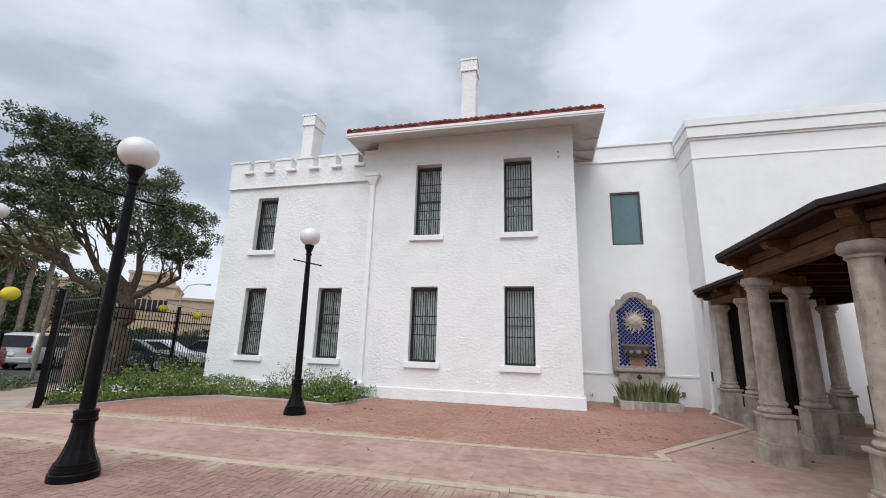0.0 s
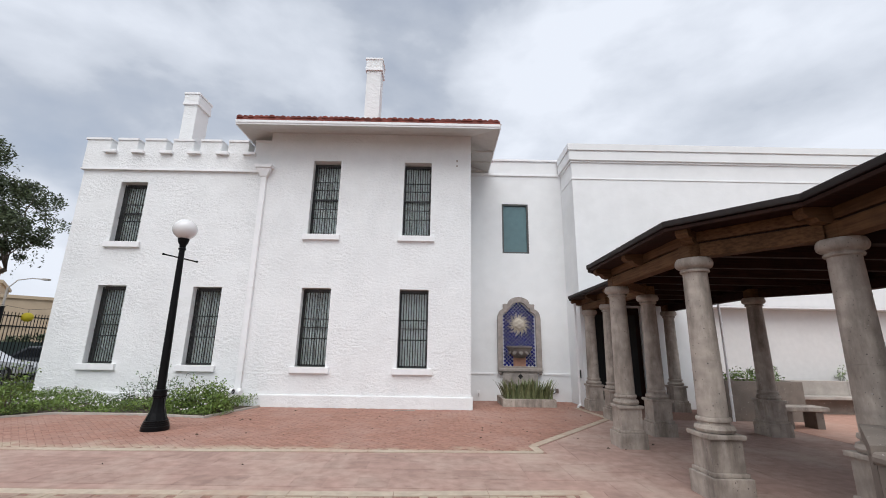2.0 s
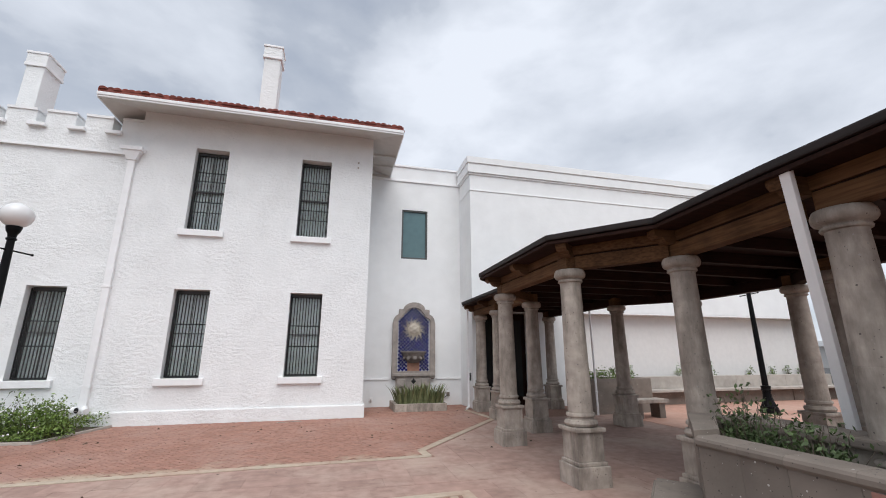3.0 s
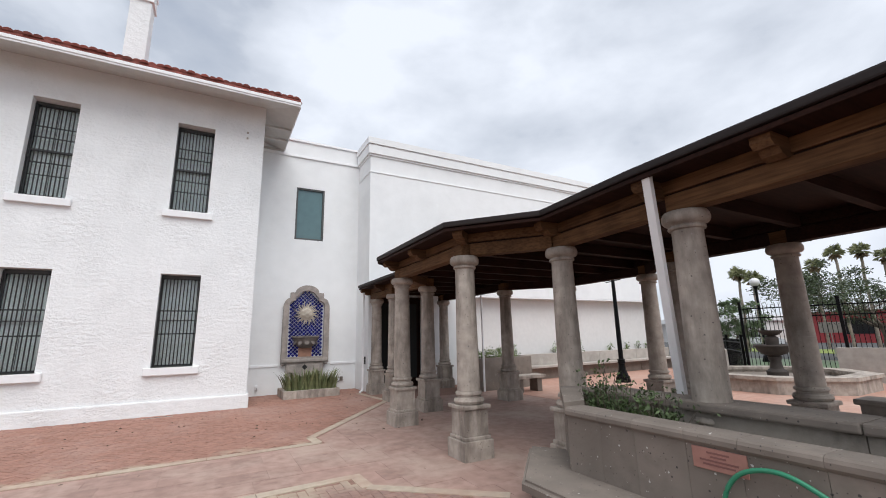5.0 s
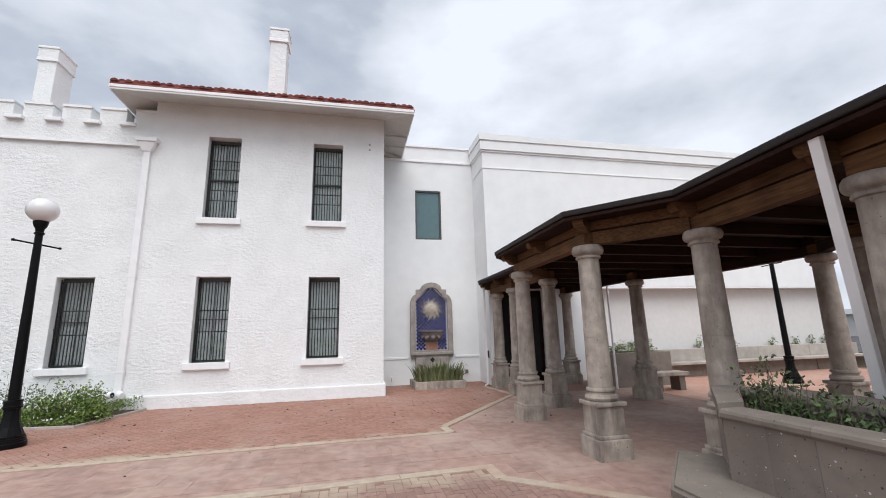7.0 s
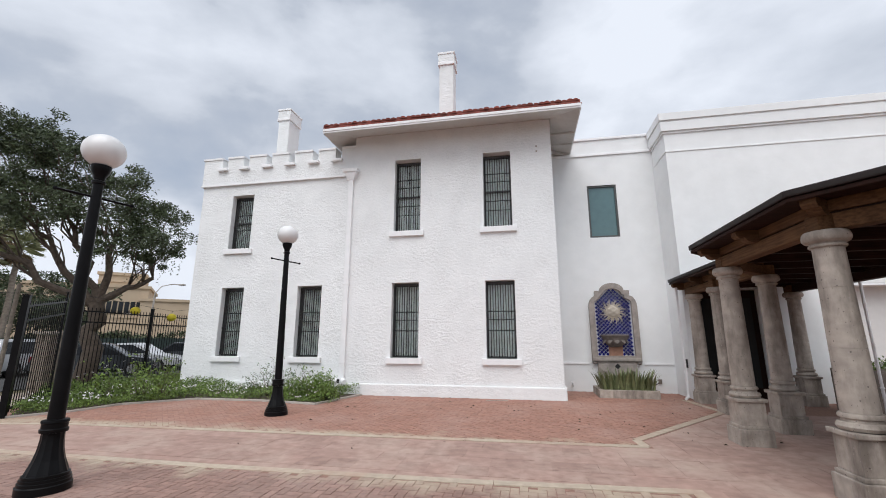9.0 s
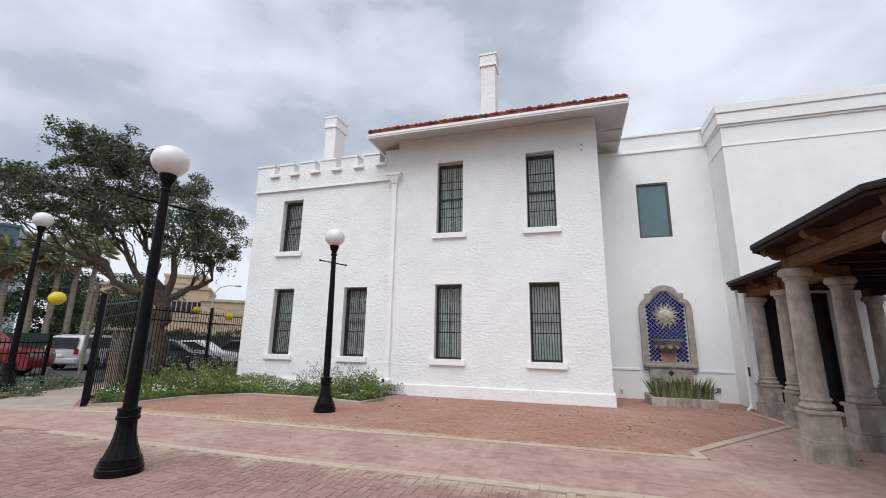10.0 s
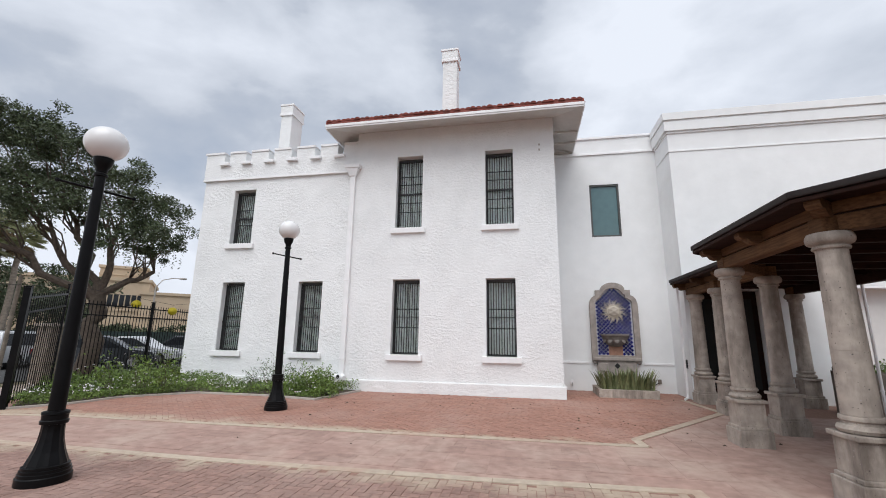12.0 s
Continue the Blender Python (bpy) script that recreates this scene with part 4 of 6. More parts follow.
def bar_y(profile, y0, y1):
    """A bar along y with the given x, z profile."""
    b = bmesh.new()
    p0 = [b.verts.new((x, y0, z)) for x, z in profile]
    p1 = [b.verts.new((x, y1, z)) for x, z in profile]
    b.faces.new(p0)
    b.faces.new(p1[::-1])
    for i in range(len(profile)):
        j = (i + 1) % len(profile)
        b.faces.new((p0[j], p0[i], p1[i], p1[j]))
    bmesh.ops.recalc_face_normals(b, faces=b.faces)
    return b


cuts = [-9.15, -9.52, -9.86, -10.27, -10.62, -11.05, -11.5, -12.1, -12.7, -13.3, -13.9]
for a, c in zip(cuts, cuts[1:]):
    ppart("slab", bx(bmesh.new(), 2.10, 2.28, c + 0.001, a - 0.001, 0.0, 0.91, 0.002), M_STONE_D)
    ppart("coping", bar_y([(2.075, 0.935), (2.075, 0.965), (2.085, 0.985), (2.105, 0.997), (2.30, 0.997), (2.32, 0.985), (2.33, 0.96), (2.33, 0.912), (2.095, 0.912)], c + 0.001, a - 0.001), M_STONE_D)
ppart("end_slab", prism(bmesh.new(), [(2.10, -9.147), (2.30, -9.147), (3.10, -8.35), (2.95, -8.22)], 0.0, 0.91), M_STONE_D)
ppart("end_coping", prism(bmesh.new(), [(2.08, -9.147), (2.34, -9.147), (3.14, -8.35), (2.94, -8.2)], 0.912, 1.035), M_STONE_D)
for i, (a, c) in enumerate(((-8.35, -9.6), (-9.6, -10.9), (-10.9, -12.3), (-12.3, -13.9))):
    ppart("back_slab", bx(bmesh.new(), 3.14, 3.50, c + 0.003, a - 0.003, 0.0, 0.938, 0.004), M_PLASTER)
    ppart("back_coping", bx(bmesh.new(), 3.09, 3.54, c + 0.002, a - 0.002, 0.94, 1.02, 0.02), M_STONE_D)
ppart("soil", prism(bmesh.new(), [(2.28, -13.9), (3.14, -13.9), (3.14, -8.45), (2.9, -8.55), (2.28, -9.2)], 0.02, 0.60), M_SOIL)
bench = thing("stone_bench", "low grey stone bench along the raised planter", "bench", (1.8, -10.5, 0.0))
BINV = Matrix.Translation((-1.8, 10.5, 0))
seat = [(1.57, -13.9), (2.09, -13.9), (2.09, -9.16), (2.62, -8.60), (2.36, -8.26), (1.57, -9.10)]
b = prism(bmesh.new(), seat, 0.365, 0.45)
bmesh.ops.bevel(b, geom=[e for e in b.edges if e.verts[0].co.z > 0.4 and e.verts[1].co.z > 0.4], offset=0.03, segments=3, affect="EDGES")
b.transform(BINV)
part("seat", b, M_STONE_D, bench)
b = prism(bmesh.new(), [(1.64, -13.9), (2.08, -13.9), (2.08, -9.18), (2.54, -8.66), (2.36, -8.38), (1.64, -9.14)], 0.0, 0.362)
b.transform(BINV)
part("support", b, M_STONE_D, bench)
plq = thing("plaque", "small red stone plaque with engraved lines on the planter", "plaque", (2.097, -10.49, 0.82))
part("plate", box(-0.012, 0.002, -0.17, 0.17, -0.05, 0.085, 0.004), M_PLAQUE, plq)
for z, w in ((0.058, 0.07), (0.034, 0.05), (0.010, 0.12), (-0.014, 0.10)):
    part("text_line", box(-0.0145, -0.0118, -w, w, z - 0.006, z + 0.006), M_INK, plq)
hose = thing("garden_hose", "green rubber garden hose looped over the bench", "hose", (1.95, -10.7, 0.46))
arc_ = [(-10.50, 0.47), (-10.49, 0.58), (-10.52, 0.69), (-10.60, 0.79), (-10.72, 0.845), (-10.86, 0.85), (-11.02, 0.785), (-11.2, 0.67), (-11.38, 0.55), (-11.6, 0.478), (-12.2, 0.472)]


def smooth_line(p, k=5):
    """A finer line through the points (Catmull-Rom)."""
    out = []
    for i in range(len(p) - 1):
        a, b, c, d = (Vector(p[max(0, i - 1)]), Vector(p[i]), Vector(p[i + 1]), Vector(p[min(len(p) - 1, i + 2)]))
        for j in range(k):
            t = j / k
            out.append(0.5 * (2 * b + (c - a) * t + (2 * a - 5 * b + 4 * c - d) * t * t + (3 * b - a - 3 * c + d) * t ** 3))
    return out + [Vector(p[-1])]


part("loop", tube(bmesh.new(), smooth_line([(2.05 - 1.95, y + 10.68, z - 0.455) for y, z in arc_]), 0.0145, 10), M_HOSE, hose, smooth=True)
part("tail", tube(bmesh.new(), [(0.1, 0.2, 0.018), (-0.02, 0.26, 0.016), (-0.25, 0.1, 0.016), (-0.2, -0.5, 0.016), (-0.1, -1.2, 0.016)], 0.0145, 10), M_HOSE, hose, smooth=True)

# ---- wall fountain with sun ornament ----
FX = 1.80
fo = thing("wall_fountain", "carved stone wall fountain lined with cobalt blue tiles", "fountain", (FX, AY, 0.0))


def arch(w, sh, ex, ez, step, cx, top, n=12):
    """Outline: straight sides to sh, rounded shoulders to (ex, ez), an upright step, a flat ledge to cx, a low round crown."""
    half = [(w, sh)]
    half += [(ex + (w - ex) * math.cos(a), sh + (ez - sh) * math.sin(a)) for a in [math.pi / 2 * i / 6 for i in range(1, 7)]]
    half += [(ex, step), (cx + 0.02, step + 0.004)]
    crown = [(cx * math.cos(a), step + 0.008 + (top - step - 0.008) * math.sin(a)) for a in [math.pi * i / n for i in range(n + 1)]]
    return [(-w, 0.0), (w, 0.0)] + half + crown + [(-x, z) for x, z in half[::-1]]


def lifted(pts, dz):
    return [(x, z + dz) for x, z in pts]


outer, inner = arch(0.735, 1.72, 0.53, 2.08, 2.25, 0.37, 2.50), arch(0.565, 1.65, 0.37, 1.80, 1.93, 0.29, 2.13)
b = bmesh.new()
oo = [b.verts.new((x, -0.16, z + 0.92)) for x, z in outer]
ii = [b.verts.new((x, -0.16, z + 1.11)) for x, z in inner]
ob2 = [b.verts.new((x, -0.0, z + 0.92)) for x, z in outer]
ib2 = [b.verts.new((x, -0.03, z + 1.11)) for x, z in inner]
k = len(outer)
for i in range(k):
    j = (i + 1) % k
    b.faces.new((oo[i], oo[j], ii[j], ii[i]))
    b.faces.new((oo[j], oo[i], ob2[i], ob2[j]))
    b.faces.new((ii[i], ii[j], ib2[j], ib2[i]))
bmesh.ops.recalc_face_normals(b, faces=b.faces)
part("surround", b, M_FSTONE, fo, "weathered carved stone surround")
b = slab_y(bmesh.new(), lifted(arch(0.58, 1.66, 0.385, 1.82, 1.95, 0.305, 2.15), 1.10), -0.04, -0.02)
part("grout_bed", b, M_GROUT, fo)


def inside(x, z):
    return in_poly(x, z, inner)


tm = bpy.data.meshes.new("tile")
b = bmesh.new()
s_ = 0.0555
v0 = [b.verts.new(p) for p in ((0, 0, -s_), (s_, 0, 0), (0, 0, s_), (-s_, 0, 0))]
v1 = [b.verts.new((p.co.x * 0.94, -0.008, p.co.z * 0.94)) for p in v0]
b.faces.new(v1)
for i in range(4):
    b.faces.new((v0[i], v0[(i + 1) % 4], v1[(i + 1) % 4], v1[i]))
bmesh.ops.recalc_face_normals(b, faces=b.faces)
b.to_mesh(tm)
b.free()
M_BLUE_O = mat("cobalt_glazed_tile_single", (0.008, 0.012, 0.12), 0.15, var=0.2, scale=8, obj=0.45)
tm.materials.append(M_BLUE_O)
step = 0.0615
for r_ in range(40):
    for c_ in range(-12, 13):
        x, z = (c_ + 0.5 * (r_ % 2)) * 2 * step, 0.045 + r_ * step
        if inside(x * 1.06, z + 0.03) and not (abs(x) < 0.22 and z < 0.26):
            o = new("tile", tm)
            o.parent = fo
            o.matrix_basis = pose(x, -0.042, z + 1.11)
part("niche_block", box(-0.21, 0.21, -0.07, -0.02, 1.11, 1.40, 0.006), M_TERRA, fo, "terracotta block under the bowl")
part("base_sill", box(-0.72, 0.72, -0.20, 0.0, 0.95, 1.05, 0.02), M_FSTONE, fo)
b = box(-0.58, 0.58, -0.14, 0.0, 0.02, 0.948, 0.015)
part("pedestal", b, M_FSTONE, fo)
for x in (-0.40, 0.40):
    part("carved_panel", box(x - 0.13, x + 0.13, -0.165, -0.14, 0.62, 0.86, 0.012), M_FSTONE, fo)
# flat dark diamond drawn on the pedestal as the shade of a hole
b = bmesh.new()
v = [b.verts.new((x, -0.146, z)) for x, z in ((0, 0.70), (0.09, 0.79), (0, 0.88), (-0.09, 0.79))]
b.faces.new(v)
part("diamond_opening", b, M_DARK, fo)
for x in (-0.66, 0.66):
    part("scroll", lathe(bmesh.new(), [(0.02, 0.84), (0.07, 0.87), (0.08, 0.91), (0.06, 0.93)], 12, x, -0.09), M_FSTONE, fo, smooth=True)
b = bmesh.new()
prof = [(0.05, 0.0), (0.17, 0.015), (0.25, 0.07), (0.33, 0.17), (0.385, 0.28), (0.405, 0.33), (0.43, 0.345), (0.435, 0.39), (0.40, 0.40)]
rows_ = [[b.verts.new((r * math.cos(math.pi + math.pi * i / 20), r * 0.8 * math.sin(math.pi + math.pi * i / 20), 1.37 + z)) for i in range(21)] for r, z in prof]
for a_, c_ in zip(rows_, rows_[1:]):
    for i in range(20):
        b.faces.new((a_[i], a_[i + 1], c_[i + 1], c_[i]))
b.faces.new(rows_[-1])
b.transform(Matrix.Translation((0, -0.05, 0)))
part("bowl", b, M_BOWL, fo, "carved half-round stone bowl", smooth=True)
for i in range(5):
    a = math.pi + math.pi * (i + 0.5) / 5
    leaf_ = bmesh.new()
    bmesh.ops.create_uvsphere(leaf_, u_segments=10, v_segments=6, radius=1.0)
    leaf_.transform(Matrix.Translation((0.345 * math.cos(a), -0.05 + 0.276 * math.sin(a), 1.57)) @ pose(0, 0, 0, 0, 0, math.degrees(a)) @ pose(0, 0, 0, 0, -30, 0) @ Matrix.Diagonal((0.022, 0.075, 0.10, 1)))
    part("carved_leaf", leaf_, M_BOWL, fo, smooth=True)
SZ = 2.49
sunb = bmesh.new()
n_ray = 24
for i in range(n_ray):
    a = 2 * math.pi * i / n_ray
    r1, w0, sw = (0.42, 0.10, 0.10) if i % 2 else (0.34, 0.12, 0.0)
    # wavy flame: left edge out to the tip, right edge back
    ks = [(k / 5) for k in range(6)]
    mid = [(0.19 + (r1 - 0.19) * k, a + sw * (math.sin(k * math.pi * 1.5) * 0.7)) for k in ks]
    wid = [w0 * (1 - k) ** 0.75 for k in ks]
    ps = [(r, t - w) for (r, t), w in zip(mid, wid)] + [(r, t + w) for (r, t), w in list(zip(mid, wid))[-2::-1]]
    slab_y(sunb, [(r * math.cos(t), r * math.sin(t) + SZ) for r, t in ps], -0.115 if i % 2 else -0.095, -0.05)
part("sun_rays", sunb, M_SUNSTONE, fo, "buff stone sun rays")
disc = lathe(bmesh.new(), [(0.215, 0.0), (0.215, 0.06), (0.20, 0.085), (0.185, 0.075), (0.165, 0.085), (0.13, 0.115), (0.07, 0.135), (0.005, 0.14)], 28)
for v in disc.verts:
    # plain carved relief: brow ridge, cheeks and a raised middle
    if v.co.z > 0.07:
        v.co.z += 0.016 * math.cos(v.co.y * 42) * math.cos(v.co.x * 26)
disc.transform(Matrix.Translation((0, -0.05, SZ)) @ pose(0, 0, 0, 90))
part("sun_disc", disc, M_SUNSTONE, fo, smooth=True)

box_planter = thing("stone_planter", "low grey stone planter box below the wall fountain", "planter", (1.80, 1.35, 0.0))
for a in ((-0.80, 0.80, -0.62, -0.50), (-0.80, 0.80, 0.50, 0.60), (-0.80, -0.68, -0.497, 0.497), (0.68, 0.80, -0.497, 0.497)):
    part("rim", box(*a, -0.01, 0.22, 0.012), M_STONE, box_planter)
part("soil", box(-0.68, 0.68, -0.50, 0.50, 0.0, 0.17), M_SOIL, box_planter)
outlet = thing("power_outlet", "small grey outdoor power box with a short cable", "outlet", (3.02, AY - 0.001, 0.34))
part("box", box(-0.05, 0.05, -0.05, 0.0, -0.06, 0.07, 0.006), M_STONE_D, outlet)
part("cable", tube(bmesh.new(), [(-0.03, -0.04, -0.03), (-0.15, -0.06, -0.10), (-0.4, -0.2, -0.12)], 0.012), M_BLACK, outlet)
tap = thing("wall_tap", "small white wall vent with a short pipe", "fitting", (0.42, AY - 0.001, 0.24))
part("body", box(-0.05, 0.05, -0.03, 0.0, -0.06, 0.07, 0.006), M_TRIM, tap)
part("spout", tube(bmesh.new(), [(0, -0.03, 0.0), (0, -0.08, -0.02), (0, -0.09, -0.10)], 0.014), M_RIM, tap)
hb_ = thing("wall_switch_box", "small dark metal box on the gallery wall", "fitting", (GX - 0.001, 1.15, 0.95))
part("body", box(-0.04, 0.0, -0.05, 0.05, -0.12, 0.12, 0.006), M_BAR, hb_)


slot = thing("drain_slot", "narrow drain slot in the pavers by the wall, its hollow painted dark", "drain", (-1.82, -0.36, 0.0), 13)
part("frame", box(-0.30, 0.30, -0.03, 0.03, -0.01, 0.008, 0.003), M_CONC, slot)
# dark strip on the frame draws the shade inside the slot
part("opening", box(-0.27, 0.27, -0.016, 0.016, 0.0, 0.0105), M_DARK, slot)
for z in (7.48, 7.31):
    an = thing("wall_anchor", "small grey anchor plate on the stucco wall", "fitting", (-0.44, -0.001, z), group="wall anchors")
    part("plate", box(-0.025, 0.025, -0.012, 0.0, -0.03, 0.03, 0.004), M_CONC, an)
    part("bolt", box(-0.009, 0.009, -0.03, -0.012, -0.009, 0.009, 0.002), M_CONC, an)
dr = thing("drain_pipe", "short white drain pipe, its open mouth painted dark", "pipe", (-6.62, -0.22, 0.40))
part("pipe", tube(bmesh.new(), [(-0.42, 0.10, -0.02), (0.02, 0.0, 0.0)], 0.062, 14), M_TRIM, dr, smooth=True)
part("socket", tube(bmesh.new(), [(0.0, 0.0, 0.0), (0.10, -0.03, 0.005)], 0.078, 14), M_TRIM, dr, smooth=True)
# dark disc on the closed end draws the shade inside the pipe
part("mouth", tube(bmesh.new(), [(0.095, -0.03, 0.005), (0.106, -0.033, 0.005)], 0.062, 14), M_DARK, dr)
part("strap", box(-0.22, -0.17, -0.02, 0.24, -0.40, 0.05, 0.006), M_TRIM, dr)


# ---- street lamps ----
lamp = thing("street_lamp", "black iron lamp post with white globe and cross bar", "street lamp", (-6.265, -8.16, 0.0), group="globe lamps")
lamp.matrix_basis = pose(-6.265, -8.16, 0, 0, -0.35, 0) @ pose(0, 0, 0, 0, 0, 28) @ Matrix.Diagonal((1, 1, 1.008, 1))
part("foot", lathe(bmesh.new(), [(0.245, 0.0), (0.245, 0.075), (0.232, 0.085), (0.232, 0.115), (0.222, 0.12), (0.222, 0.148), (0.21, 0.152), (0.21, 0.18), (0.195, 0.186)], 32), M_BLACK, lamp, smooth=True)
b = bmesh.new()
lathe(b, [(0.195, 0.186), (0.175, 0.24), (0.145, 0.32), (0.12, 0.42), (0.108, 0.52), (0.105, 0.60)], 24)
for i, v in enumerate(b.verts):
    if i % 2:
        v.co.x, v.co.y = v.co.x * 0.95, v.co.y * 0.95
part("fluted_base", b, M_BLACK, lamp)
part("collar", lathe(bmesh.new(), [(0.10, 0.60), (0.128, 0.605), (0.132, 0.64), (0.12, 0.65), (0.12, 0.70), (0.128, 0.71), (0.125, 0.735), (0.08, 0.745)], 28), M_BLACK, lamp, smooth=True)
part("shaft", lathe(bmesh.new(), [(0.08, 0.74), (0.076, 1.6), (0.062, 3.0), (0.055, 3.56)], 20), M_BLACK, lamp, smooth=True)
part("fitter", lathe(bmesh.new(), [(0.055, 3.55), (0.075, 3.56), (0.075, 3.59), (0.058, 3.60), (0.065, 3.66), (0.095, 3.71), (0.11, 3.77), (0.112, 3.80), (0.09, 3.81)], 24), M_BLACK, lamp, smooth=True)
b = tube(bmesh.new(), [(-0.29, -0.29, 3.38), (0.29, 0.29, 3.38)], 0.015, 8)
for s in (-1, 1):
    lathe(b, [(0.02, 3.36), (0.024, 3.38), (0.02, 3.40)], 8, 0.29 * s, 0.29 * s)
part("cross_bar", b, M_BLACK, lamp)
part("globe", lathe(bmesh.new(), [(0.085, 3.795)] + [(0.24 * math.cos(a), 4.008 + 0.22 * math.sin(a)) for a in [math.radians(-62 + 152 * i / 14) for i in range(14)]] + [(0.005, 4.228)], 32), M_OPAL, lamp, "white opal glass globe", smooth=True)
for x, y, ry in ((-6.44, -3.47, -0.9), (11.5, -2.2, 0), (24.1, -0.9, 0), (10.0, -8.1, 0)):
    copy_thing(lamp, pose(x, y, 0, 0, ry, 0) @ pose(0, 0, 0, 0, 0, 28) @ Matrix.Diagonal((1, 1, 1.01, 1)))
tall = copy_thing(lamp, pose(-15.55, -4.56, 0.1, 0, -0.6, 8))
RISE = 0.72
for ch in tall.children:
    kind_ = ch.name.split(".")[0]
    if kind_ in ("fitter", "cross_bar", "globe"):
        ch.matrix_basis = pose(0, 0, RISE)
    elif kind_ == "shaft":
        k = (2.82 + RISE) / 2.82
        ch.matrix_basis = pose(0, 0, 0.74 * (1 - k)) @ Matrix.Diagonal((1, 1, k, 1))
tagged(tall, "tall black iron lamp post with white globe by the path", "street lamp", "globe lamps")


# ---- plants ----
def leaf_quad(bm, p, size, rng, flat=0.0, aspect=0.45):
    """One pointed leaf."""
    d = Vector((rng.gauss(0, 1), rng.gauss(0, 1), rng.gauss(0, 1) * (1 - flat))).normalized()
    u = d.cross(Vector((rng.gauss(0, 1), rng.gauss(0, 1), rng.gauss(0, 1)))).normalized()
    p = Vector(p)
    s = size * rng.uniform(0.7, 1.3)
    a, b, c, e = p, p + d * s * 0.5 + u * s * aspect * 0.5, p + d * s, p + d * s * 0.5 - u * s * aspect * 0.5
    bm.faces.new([bm.verts.new(q) for q in (a, b, c, e)])


def leaf_cloud(bm, centre, radii, count, size, rng, aspect=0.45, shell=0.55):
    for _ in range(count):
        v = Vector((rng.gauss(0, 1), rng.gauss(0, 1), rng.gauss(0, 1))).normalized()
        r = shell + (1 - shell) * rng.random() ** 0.6
        leaf_quad(bm, (centre[0] + v.x * radii[0] * r, centre[1] + v.y * radii[1] * r, centre[2] + v.z * radii[2] * r), size, rng, 0.3, aspect)


def limb(bm, p, q, r0, r1, rng, k=6, sag=0.0, n=8, wobble=0.06):
    p, q = Vector(p), Vector(q)
    pts, rad = [], []
    wob = (q - p).length * wobble
    for i in range(k + 1):
        t = i / k
        o = Vector((rng.uniform(-wob, wob), rng.uniform(-wob, wob), rng.uniform(-wob, wob) + sag * math.sin(math.pi * t))) if 0 < i < k else Vector()
        pts.append(p.lerp(q, t) + o)
        rad.append(r0 + (r1 - r0) * t)
    tube(bm, pts, rad, n)
    return pts


def broad_tree(name, label, at, crotch, clumps, leaf, per, material, seed, trunk_r=0.42, stems=3, group=""):
    """A trunk that forks into limbs, each clump of leaves on a branch of its own."""
    rng = random.Random(seed)
    tr = thing(name, label, "tree", at, group=group)
    tb = bmesh.new()
    tops = []
    limb(tb, (0, 0, -0.1), (0.15, -0.1, crotch), trunk_r * 1.15, trunk_r * 0.85, rng, 5, n=12)
    cen = Vector((sum(c[0] for c in clumps), sum(c[1] for c in clumps), sum(c[2] for c in clumps))) / len(clumps)
    ordered = sorted(clumps, key=lambda c: math.atan2(c[2] - crotch, c[0] * 0.62 + c[1] * 0.785))
    for s in range(stems):
        grp = ordered[s * len(ordered) // stems:(s + 1) * len(ordered) // stems]
        m = Vector((sum(c[0] for c in grp), sum(c[1] for c in grp), sum(c[2] for c in grp))) / len(grp)
        fork = Vector((0.15, -0.1, crotch)).lerp(m + (m - cen) * 0.6, 0.5)
        pts = limb(tb, (0.15, -0.1, crotch - 0.15), fork, trunk_r * 0.5, trunk_r * 0.24, rng, 6, 0.1)
        for c in grp:
            start = pts[rng.randint(3, 6)]
            limb(tb, start, (c[0], c[1], c[2] - c[3] * 0.2), trunk_r * 0.11, 0.012, rng, 6, 0.15, 6)
    part("trunk", tb, M_BARK, tr, smooth=True)
    cb = bmesh.new()
    for c in clumps:
        for _ in range(max(3, int(per * c[3] / 130))):
            o = Vector((rng.gauss(0, 0.5), rng.gauss(0, 0.5), rng.gauss(0, 0.32))) * c[3]
            leaf_cloud(cb, Vector(c[:3]) + o, (c[3] * 0.42, c[3] * 0.42, c[3] * 0.28), 110, leaf, rng, shell=0.25)
        for _ in range(6):
            x, y = c[0] + rng.uniform(-1, 1) * c[3] * 0.8, c[1] + rng.uniform(-1, 1) * c[3] * 0.8
            for k in range(16):
                leaf_quad(cb, (x + rng.uniform(-0.06, 0.06), y + rng.uniform(-0.06, 0.06), c[2] - c[3] * 0.2 - k * 0.05), leaf * 0.8, rng)
    part("crown", cb, material, tr, "uneven crown of small dark leaves")
    return tr


R = random.Random(11)
